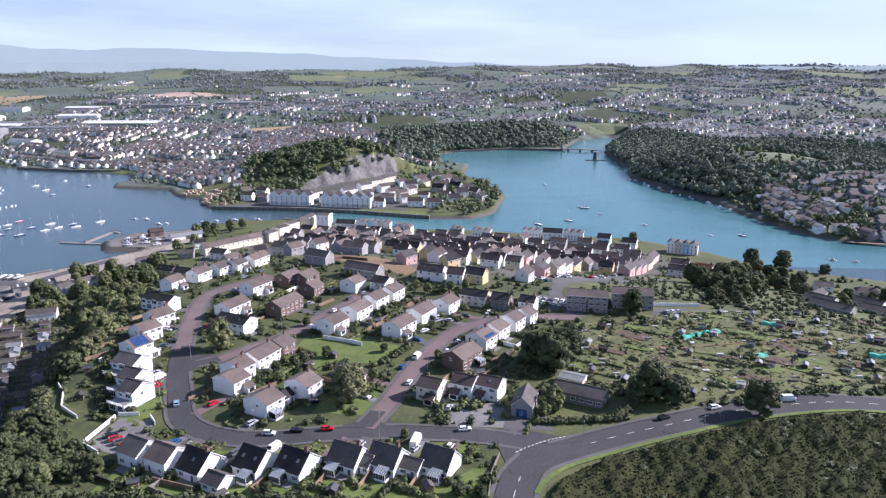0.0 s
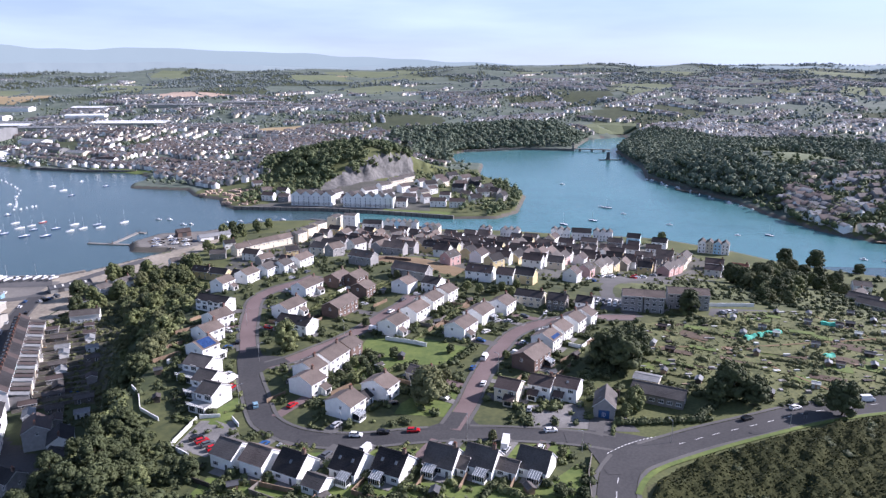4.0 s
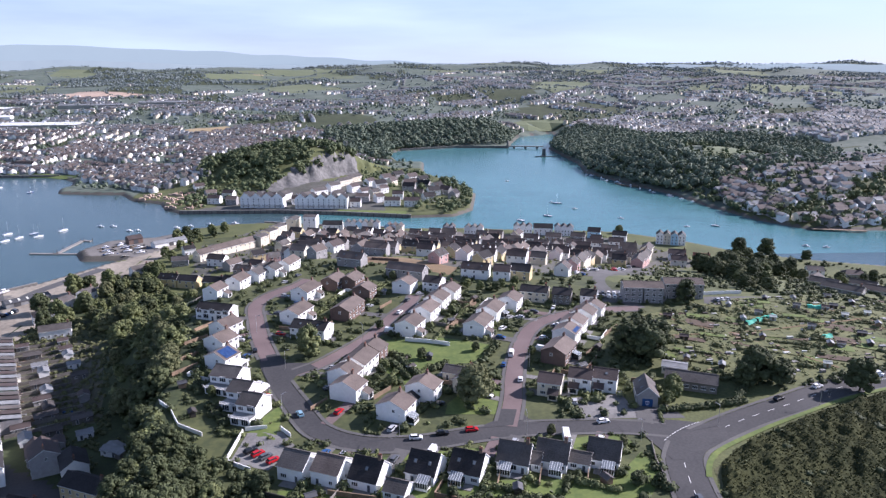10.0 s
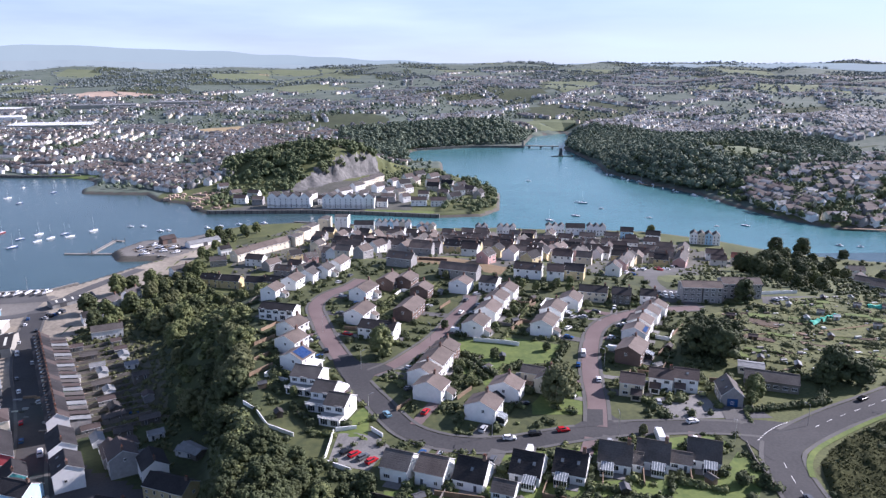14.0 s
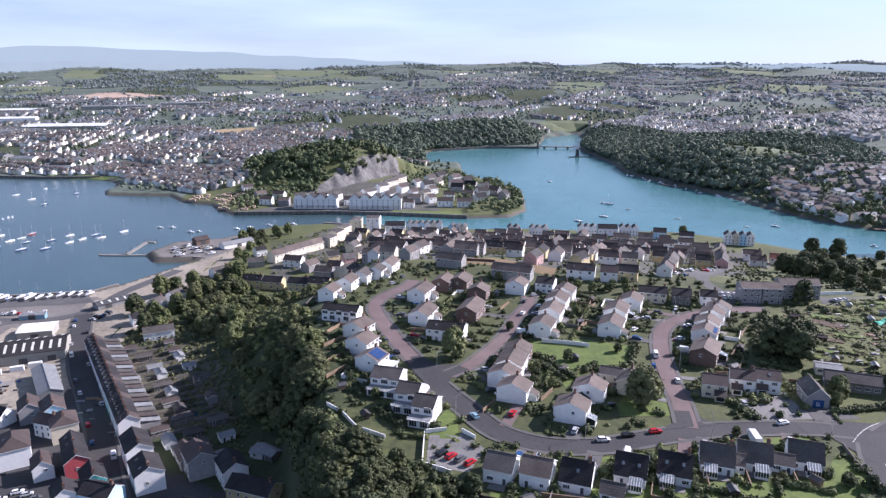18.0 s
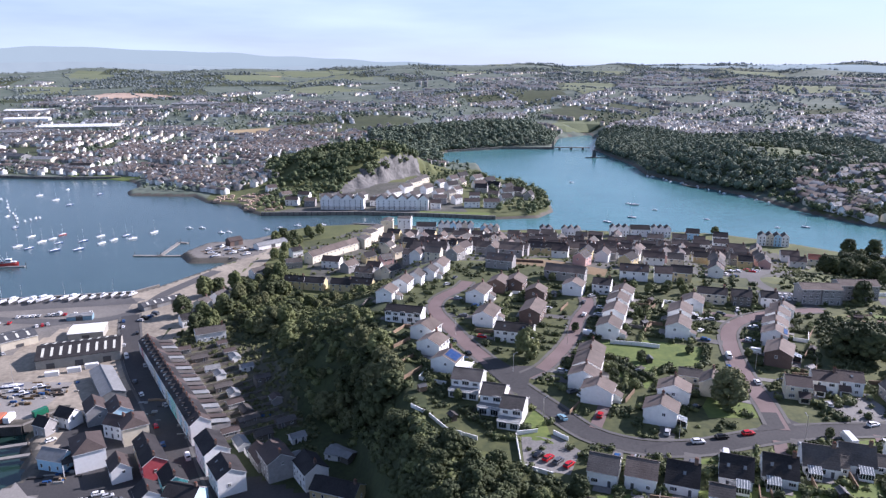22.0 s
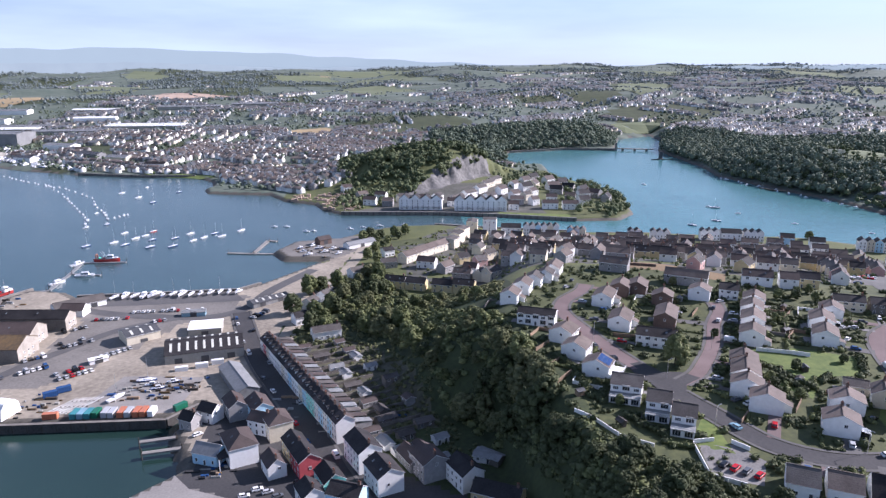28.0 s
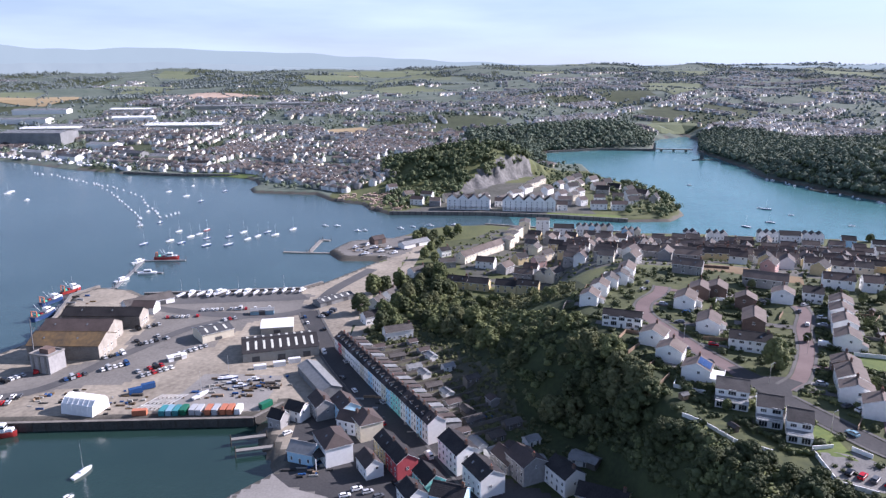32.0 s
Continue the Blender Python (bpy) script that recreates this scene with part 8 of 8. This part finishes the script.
for i, g in enumerate(("moored yachts", "moored yachts", "moored yachts", "moored boats", "moored boats", "moored boats")):
    FLEET[i]["group"] = g
small = thing("motor_boat", "small white open motor boat on a mooring", "boat", Matrix.Identity(4), "moored boats")
part("hull", hull_mesh(6.4, 2.1, 0.7, "boat_white"), small)
part("wheelhouse", Shape().box(-0.9, 1.2, -0.7, 0.7, 0.65, 1.7, 0, 0.2).mesh("wheelhouse", "boat_white"), small)
FLEET.append(small)
used = set()


def boat(k, x, y, ang, z=0.0, scale=1.0):
    m = pose(x, y, z, 0, 0, ang) @ Matrix.Scale(scale, 4)
    if k in used:
        return copy_thing(FLEET[k], m)
    used.add(k)
    return FLEET[k]


first = [(0, -451, 652, 60), (2, -430, 695, 62), (1, -438, 643, 58), (3, -502, 718, 60), (4, -487, 731, 58), (5, -452, 579, 60), (6, -520, 790, 70)]
for k, x, y, a in first:
    used.add(k)
seats = []
for x, y in ((-437, 667), (-432, 678), (-413, 633), (-394, 634), (-401, 665), (-392, 683), (-382, 655), (-375, 666), (-369, 682), (-360, 670), (-347, 693), (-420, 660), (-455, 690), (-470, 640)):
    seats.append((rng.choice((0, 0, 0, 1)), x, y, 60 + rng.uniform(-8, 8)))
for line, n in (([(-501, 718), (-540, 801), (-589, 881), (-646, 969), (-699, 1021), (-752, 1067), (-812, 1105)], 30), ([(-482, 779), (-496, 759), (-531, 824), (-575, 900), (-627, 959), (-672, 994)], 20)):
    for i in range(n):
        u = i / n * (len(line) - 1)
        (ax, ay), (bx, by) = line[int(u)], line[int(u) + 1]
        t = u - int(u)
        seats.append((rng.choice((0, 3, 3, 0, 4)), ax + (bx - ax) * t + rng.uniform(-3, 3), ay + (by - ay) * t + rng.uniform(-3, 3), 115 + rng.uniform(-10, 10)))
for x, y in ((-508, 885), (-540, 919), (-739, 917), (-690, 868), (-742, 930), (-523, 962), (-480, 850), (-470, 920)):
    seats.append((rng.choice((0, 3, 1)), x, y, 60))
for x, y in ((153, 772), (128, 699), (168, 733), (95, 681), (200, 679), (249, 633), (278, 632), (316, 547), (331, 541), (136, 931), (158, 766)):
    seats.append((rng.choice((3, 4, 3, 1)), x, y, 150 + rng.uniform(-20, 20)))
for i in range(16):
    seats.append((rng.choice((0, 3, 4, 3)), 268 - 4 + 52 * i / 16 + rng.uniform(-5, 5), 985 - 230 * i / 16 + rng.uniform(-5, 5) - 8, rng.uniform(0, 180)))
for x, y in ((-177, 693), (-166, 692), (-155, 691), (-284, 683), (-277, 685), (-318, 707), (-306, 706), (-243, 692), (-231, 698), (-190, 705), (-214, 703)):
    seats.append((3, x, y, 165 + rng.uniform(-10, 10)))
seats += [(5, -445, 528, 60), (5, -433, 546, 8), (0, -359, 271, 70), (3, -357, 254, 60)]
for k, x, y, a in first:
    FLEET[k].matrix_basis = pose(x, y, 0, 0, 0, a)
for k, x, y, a in seats:
    boat(6 if k in (3, 4) and y > 600 else k, x, y, a, 0.0, rng.uniform(0.85, 1.15))
for i in range(14):
    k = 5 if i in (1, 3, 4, 7) else rng.choice((3, 4, 3, 0))
    boat(k, -386 + i * 6.1, 479 + rng.uniform(-2, 2) + i * 0.5, (250 if i % 3 else 75) + rng.uniform(-16, 16), 4.5, rng.uniform(0.8, 1.0) if k == 5 else rng.uniform(1.0, 1.3) if k != 0 else 0.9)
for x, y, a, k in ((-318, 341, 10, 4), (-309, 344, 12, 4), (-322, 346, 8, 1), (-330, 328, 60, 0), (-314, 337, 14, 4), (-270, 582, 30, 3), (-258, 590, 30, 3), (-264, 602, 20, 4), (-246, 584, 40, 3), (-276, 592, 10, 3), (-270, 612, 60, 3), (-280, 604, 40, 4), (-252, 600, 30, 3)):
    boat(k, x, y, a, 4.0, rng.uniform(0.8, 1.1))


def trawler(x, y, ang, paint, L=16.0):
    b = thing("fishing_boat", "%s steel fishing boat moored at the quay" % paint.replace("boat_", "").replace("paint_", ""), "fishing boat", pose(x, y, 0.2, 0, 0, ang), "fishing boats")
    part("hull", hull_mesh(L, L * 0.34, L * 0.14, paint, "tin_dark"), b)
    part("wheelhouse", Shape().box(L * 0.02, L * 0.24, -1.7, 1.7, 2.2, 5.6, 0, 0.15).mesh("wheelhouse", "boat_white"), b)
    part("windscreen", Shape().box(L * 0.03, L * 0.245, -1.65, 1.65, 4.1, 4.9).mesh("windscreen", "window_glass"), b)
    part("gantry", Shape().box(-L * 0.42, -L * 0.38, -2, -1.7, 2, 6).box(-L * 0.42, -L * 0.38, 1.7, 2, 2, 6).box(-L * 0.42, -L * 0.38, -2, 2, 6, 6.3).mesh("gantry", "paint_orange"), b)
    part("mast", Shape().tube((L * 0.1, 0, 5.6), (L * 0.1, 0, 11), 0.14, 0.08).mesh("mast", "alloy"), b)
    for k in (-1, 1):
        part("derrick", Shape().tube((L * 0.0, k * 1.2, 2.4), (-L * 0.22, k * 2.4, 9.0), 0.12, 0.08).mesh("derrick", "paint_white"), b)
    part("net_drum", Shape().tube((-L * 0.3, -1.5, 3.0), (-L * 0.3, 1.5, 3.0), 0.8, 0.8, 10).mesh("net_drum", "net_green"), b)
    part("whaleback", Shape().box(L * 0.26, L * 0.42, -1.5, 1.5, 2.3, 3.6, 0, 0.3).mesh("whaleback", "boat_white"), b)
    part("winch", Shape().tube((-L * 0.12, -0.9, 2.8), (-L * 0.12, 0.9, 2.8), 0.6, 0.6, 10).mesh("winch", "paint_red"), b)


trawler(-463, 452, 76, "boat_blue", 20)
trawler(-472, 480, 68, "boat_blue", 18)
trawler(-470, 503, 60, "boat_red", 15)
trawler(-432, 587, 2, "boat_red", 20)
trawler(-408, 301, 6, "boat_red", 17)


def pontoon(line, w, name, label, mat="timber", z=0.7):
    p = thing(name, label, "jetty", Matrix.Identity(4))
    for (ax, ay), (bx, by) in zip(line, line[1:]):
        d = Vector((bx - ax, by - ay, 0)).normalized()
        o = Vector((-d.y, d.x, 0)) * w / 2
        part("deck", Shape().prism([(ax + o.x, ay + o.y), (ax - o.x, ay - o.y), (bx - o.x, by - o.y), (bx + o.x, by + o.y)], z - 0.7, z, 0).mesh("deck", mat), p)
        n = max(1, int(math.hypot(bx - ax, by - ay) / 12))
        for i in range(n + 1):
            px, py = ax + (bx - ax) * i / n + o.x * 1.15, ay + (by - ay) * i / n + o.y * 1.15
            part("pile", Shape().tube((px, py, -3), (px, py, z + 2.6), 0.24, 0.22, 7).mesh("pile", "dark_timber"), p)
    return p


pontoon([(-341, 606), (-319, 602), (-314, 648), (-306, 645)], 3.4, "pontoon", "weathered landing pontoon off the boatyard", "concrete")
pontoon([(-319, 602), (-300, 600)], 3.0, "pontoon", "weathered landing pontoon off the boatyard", "concrete")
pontoon([(-466, 503), (-443, 510), (-446, 548), (-450, 583), (-416, 583)], 2.6, "pontoon", "grey marina pontoon with dark piles", "tin_grey")
pontoon([(-446, 552), (-422, 547)], 2.4, "pontoon", "grey marina pontoon with dark piles", "tin_grey")
pontoon([(-293, 293), (-307, 290)], 2.2, "jetty", "pale landing stage in the basin", "concrete", 2.6)
pontoon([(-288, 284), (-303, 281)], 2.2, "jetty", "pale landing stage in the basin", "concrete", 2.6)
pontoon([(295, 862), (282, 872), (276, 890)], 3.0, "jetty", "timber jetty below the far wood", "timber", 1.4)
pontoon([(360, 604), (405, 588)], 4.0, "jetty", "long timber jetty on the far bank", "timber", 1.8)


# ---- street furniture, walls and fences ----
LAMP = (Shape().tube((0, 0, -0.5), (0, 0, 7.6), 0.09, 0.06, 8).mesh("pole", "alloy"), Shape().tube((0, 0, 7.5), (1.3, 0, 7.9), 0.05, 0.05, 6).mesh("arm", "alloy"), Shape().box(1.1, 1.9, -0.14, 0.14, 7.82, 8.0, 0, 0.04).mesh("lantern", "tin_grey"))
for x, y, a in ((14.5, 190, 200), (44, 197.5, 120), (84, 203.5, 110), (-20, 198.2, 90), (-60, 202, -90), (-98, 222, 20), (-100, 258, 20), (-6, 250, 160), (112, 214.5, 100), (-116, 300, 0), (-70, 286, 120)):
    lp = thing("street_lamp", "slim grey street lamp beside the road", "street lamp", pose(x, y, ground(x, y), 0, 0, a), "street lamps")
    part("pole", LAMP[0], lp)
    part("arm", LAMP[1], lp)
    part("lantern", LAMP[2], lp)
sign = thing("road_sign", "small road sign on two posts", "sign", pose(92.5, 210.5, ground(92.5, 210.5), 0, 0, 10))
for k in (-0.5, 0.5):
    part("post", Shape().tube((k, 0, -0.4), (k, 0, 2.4), 0.05).mesh("post", "alloy"), sign)
part("plate", Shape().box(-0.9, 0.9, -0.05, 0.0, 1.3, 2.4).mesh("plate", "tin_dark"), sign)


def panel_fence(line, h, mat, name, label, step_=2.4):
    p = thing(name, label, "fence" if "fence" in name else "wall", Matrix.Identity(4))
    for (ax, ay), (bx, by) in zip(line, line[1:]):
        n = max(1, round(math.hypot(bx - ax, by - ay) / step_))
        for i in range(n):
            x0, y0, x1, y1 = ax + (bx - ax) * i / n, ay + (by - ay) * i / n, ax + (bx - ax) * (i + 0.985) / n, ay + (by - ay) * (i + 0.985) / n
            a = math.degrees(math.atan2(y1 - y0, x1 - x0))
            L = math.hypot(x1 - x0, y1 - y0)
            z = min(ground(x0, y0), ground(x1, y1))
            part("panel", Shape().box(0, L, -0.09, 0.09, -0.5, h).box(-0.02, L + 0.02, -0.13, 0.13, h, h + 0.08).mesh("panel", mat), p, pose(x0, y0, z, 0, 0, a))


panel_fence([(-52, 283.5), (-40, 278), (-34, 274.5)], 1.7, "white_trim", "panel_fence", "white panel fence along the green", 4.0)
panel_fence([(-141, 236), (-136, 230), (-131, 219), (-122, 212)], 1.3, "render_white", "garden_wall", "white curved garden wall above the wood", 5.0)
panel_fence([(-109, 213.5), (-102, 214)], 1.4, "render_white", "garden_wall", "low white wall beside the parking court", 5.0)
panel_fence([(-97.5, 212), (-94, 207)], 1.4, "render_white", "garden_wall", "low white wall beside the parking court", 5.0)
panel_fence([(-109.5, 212.5), (-112, 195), (-104, 189)], 1.4, "render_white", "garden_wall", "low white wall beside the parking court", 6.0)
panel_fence([(96, 327), (128, 330)], 1.8, "canvas_white", "panel_fence", "long pale fence behind the flats", 5.0)
panel_fence([(12, 164), (14, 178), (17, 188)], 1.2, "stone_wall", "garden_wall", "stone wall along the main road", 6.0)
panel_fence([(-70, 412), (-62, 420), (-46, 412)], 1.6, "brick", "panel_fence", "dark red fence at the dry field", 5.0)
for i in range(16):
    k = i / 15
    x, y = -262 + 46 * k, 372 - 92 * k
    panel_fence([(x, y), (x + 28, y + 13)], 1.6, "stone_wall", "garden_wall", "grey stone wall between terrace gardens", 7.0)
for x, y, a, L in ((-138, 262, 50, 12), (-138, 276, 50, 12), (-140, 292, 50, 12), (-100, 300, -20, 14), (-86, 304, 58, 10), (-58, 330, 52, 10), (-30, 296, 48, 10), (-18, 320, 48, 12), (-64, 232, 50, 10), (-86, 226, 48, 8), (-75, 172, -20, 14), (-48, 172, 70, 8), (-34, 174, 70, 8), (-22, 174, 70, 8), (-8, 174, 70, 8), (-62, 168, 70, 8), (12, 240, -20, 16), (24, 262, 46, 14), (38, 280, 46, 14), (0, 240, 60, 10)):
    c, sn = math.cos(radians(a)), math.sin(radians(a))
    panel_fence([(x - c * L / 2, y - sn * L / 2), (x + c * L / 2, y + sn * L / 2)], 1.5, "timber", "garden_fence", "weathered timber garden fence")
# gear strewn about the yards
s = Shape()
q = random.Random(12)
for cx, cy, n, sp in ((-318, 336, 60, 16), (-362, 322, 26, 12), (-302, 340, 36, 10), (-395, 330, 24, 14), (-455, 470, 24, 14), (-262, 596, 60, 20), (-300, 372, 16, 8), (-270, 262, 16, 8), (-420, 372, 12, 8), (-238, 320, 40, 18), (-222, 292, 30, 12), (-246, 355, 36, 12)):
    for i in range(n):
        x, y = cx + q.gauss(0, sp * 0.5), cy + q.gauss(0, sp * 0.4)
        if ground(x, y) < 2.5:
            continue
        a, b, h = q.uniform(0.2, 1.3) * q.choice((1, 1, 2.2)), q.uniform(0.2, 0.8), q.uniform(0.2, 1.2)
        s.box(x - a, x + a, y - b, y + b, ground(x, y) - 0.2, ground(x, y) + h, q.randrange(7), 0.06)
tagged(new("yard_gear", s.mesh("yard_gear", "timber", "dark_timber", "tin_grey", "cladding", "paint_blue", "rubber", "lichen_roof")), "crates, pallets and gear strewn about the yards", "gear", kind="stuff")


# ---- drives, patios, hedges and fences round the estate houses ----
q = random.Random(33)
homes = np.array([hm[:5] for hm in HOMES])


def free(px, py, margin=0.6):
    """True where no house stands."""
    a = np.radians(homes[:, 2])
    u = (px - homes[:, 0]) * np.cos(a) + (py - homes[:, 1]) * np.sin(a)
    v = -(px - homes[:, 0]) * np.sin(a) + (py - homes[:, 1]) * np.cos(a)
    return not np.any((np.abs(u) < homes[:, 3] / 2 + margin) & (np.abs(v) < homes[:, 4] / 2 + margin))


def off_road(px, py, gap=4.4):
    return np.min((road_dense[:, 0] - px) ** 2 + (road_dense[:, 1] - py) ** 2) > gap ** 2


def hedge_run(out, ax, ay, bx, by, lo, hi):
    n = max(1, int(math.hypot(bx - ax, by - ay) / 0.9))
    for i in range(n + 1):
        px, py = ax + (bx - ax) * i / n + q.uniform(-0.25, 0.25), ay + (by - ay) * i / n + q.uniform(-0.25, 0.25)
        if free(px, py, lo) and off_road(px, py):
            out.append((px, py, q.uniform(lo, hi)))


dark_hedges, green_hedges = [], []
for i, (x, y, ang, L, D, glazed, grp) in enumerate(HOMES):
    if not glazed or edge_distance(np.array([float(x)]), np.array([float(y)]), ESTATE)[0] < -6 or y > 430 or L < 6.6:
        continue
    d2 = (road_dense[:, 0] - x) ** 2 + (road_dense[:, 1] - y) ** 2
    k = int(np.argmin(d2))
    d = math.sqrt(d2[k])
    if d > 34:
        continue
    # square to the house, on the side that faces the road
    rx, ry = road_dense[k, 0] - x, road_dense[k, 1] - y
    best = max(((math.cos(radians(ang + t)) * rx + math.sin(radians(ang + t)) * ry, ang + t, (D if t % 180 else L) / 2, (L if t % 180 else D) / 2) for t in (0, 90, 180, 270)))
    _, face, half, wide = best
    ux, uy = math.cos(radians(face)), math.sin(radians(face))
    sx, sy = -uy, ux
    at = lambda f, s_: (x + ux * f + sx * s_, y + uy * f + sy * s_)
    side = 1 if i % 2 else -1
    reach = half + 1.0
    while reach < 22 and off_road(*at(reach, side * wide * 0.55), 3.9):
        reach += 0.6
    if reach < 22 and reach - half > 2.5 and free(*at((reach + half) / 2, side * wide * 0.55), 1.2):
        structure("driveway", ribbon([at(half + 0.1, side * wide * 0.55), at(reach, side * wide * 0.55)], 3.1 + (i % 3) * 0.9, 0.16, "driveway", ("driveway", "block_paving", "paving")[i % 3])[0], "short paved driveway in front of a house", "driveway")
        if i % 5 != 1 and reach - half > 5.2:
            cx_, cy_ = at((reach + half) / 2 - 0.2, side * wide * 0.55)
            car(cx_, cy_, face + 180 * (i % 2), PAINTS[(i * 7) % 10] if i % 11 != 4 else "white", i % 11 == 4, "cars on the drives")
        hedge_run(green_hedges if i % 3 else dark_hedges, *at(half + 1.5, -side * wide), *at(reach - 1.0, -side * wide), 0.5, 0.9)
        hedge_run(dark_hedges, *at(reach - 0.6, -side * wide), *at(reach - 0.6, side * wide * 0.1), 0.4, 0.8)
    hedge_run(dark_hedges, *at(-half - 1, side * (wide + 1.4)), *at(-half - 9, side * (wide + 1.4)), 0.7, 1.3)
    if i % 2:
        hedge_run(green_hedges, *at(-half - 9, -wide - 1), *at(-half - 9, wide + 1), 0.7, 1.5)
    elif free(*at(-half - 5, wide + 1), 1.0) and free(*at(-half - 8, 0), 1.0) and off_road(*at(-half - 8.5, 0), 6):
        panel_fence([at(-half - 2, -side * (wide + 1)), at(-half - 8.5, -side * (wide + 1)), at(-half - 8.5, side * wide)], 1.5, ("timber", "render_white", "dark_timber", "stone_wall")[i // 2 % 4], "garden_fence", "%s fence round a back garden" % ("weathered timber", "low white", "dark timber", "grey stone")[i // 2 % 4], 4.5)
    if free(*at(-half - 2.0, 0), 0.4) and off_road(*at(-half - 2.0, 0), 5.5):
        structure("patio", ribbon([at(-half - 1.6, -wide * 0.7), at(-half - 1.6, wide * 0.5)], 3.0, 0.16, "patio", "driveway")[0], "small paved patio behind a house", "patio")
    for s_ in (-1, 1):
        for f in (-1, 1):
            for k in range(3):
                px, py = at(f * (half + q.uniform(0.4, 2.6)), s_ * (wide + q.uniform(0.6, 2.4)))
                if q.random() < 0.75 and free(px, py, 0.3) and off_road(px, py, 5.2):
                    (dark_hedges if q.random() < 0.65 else green_hedges).append((px, py, q.uniform(0.7, 1.9)))
# a hedge along the foot of the chalet gardens, the bungalow's hedges and bushes before the cul-de-sac
for ax, ay, bx, by in ((-96, 166, -20, 163), (32, 209, 62, 211), (58, 212, 68, 222), (30, 226, 38, 236), (-60, 262, -54, 244), (-58, 268, -50, 246), (-44, 250, -38, 256), (-130, 244, -134, 262), (-131, 262, -136, 284), (-124, 232, -116, 218), (-20, 262, -14, 274)):
    hedge_run(dark_hedges, ax, ay, bx, by, 1.0, 2.0)
dark_hedges, green_hedges = np.array(dark_hedges), np.array(green_hedges)
scrub("garden_hedges", "dark clipped hedges and bushes of the gardens", dark_hedges[:, :2], dark_hedges[:, 2], "leaf_dark", 26, 81, 0.85, 0.5)
scrub("green_hedges", "bright green hedges and bushes of the gardens", green_hedges[:, :2], green_hedges[:, 2], "leaf", 26, 82, 0.85, 0.5)
# sheds in the back gardens
for i, (x, y) in enumerate([(-86, 172), (-60, 166), (-30, 168), (-4, 170), (14, 246), (26, 262), (-98, 304), (-62, 306), (-30, 300), (-14, 330), (-58, 348), (-128, 226), (-136, 248), (-52, 252), (-44, 262), (0, 272)]):
    if free(x, y, 1.5) and off_road(x, y, 7):
        b = thing("garden_shed", "small %s shed in a back garden" % ("timber", "grey", "dark")[i % 3], "shed", pose(x, y, ground(x, y), 0, 0, 20 + 30 * (i % 4)), "back garden sheds")
        walls, roofs = shell(2.8, 2.1, 2.0, 0.5, ("timber", "render_grey", "dark_timber")[i % 3], ("tin_dark", "tile_grey")[i % 2], 0)
        part("body", walls, b)
        part("roof", roofs, b)
        part("door", Shape().box(-0.4, 0.4, -1.11, -1.05, 0, 1.8).mesh("door", "timber"), b)
# more cars in the streets of the new estate and at the flats
for i in range(34):
    line = ((52, 380), (122, 454)) if i < 14 else ((-28, 466), (10, 482)) if i < 20 else ((-100, 478), (-62, 508)) if i < 25 else ((20, 512), (150, 560))
    (ax, ay), (bx, by) = line
    t = q.random()
    px, py = ax + (bx - ax) * t + q.uniform(-4, 4), ay + (by - ay) * t + q.uniform(-4, 4)
    if free(px, py, 1.5):
        car(px, py, math.degrees(math.atan2(by - ay, bx - ax)) + q.choice((0, 90)), PAINTS[i % 10], False, "new estate parking")
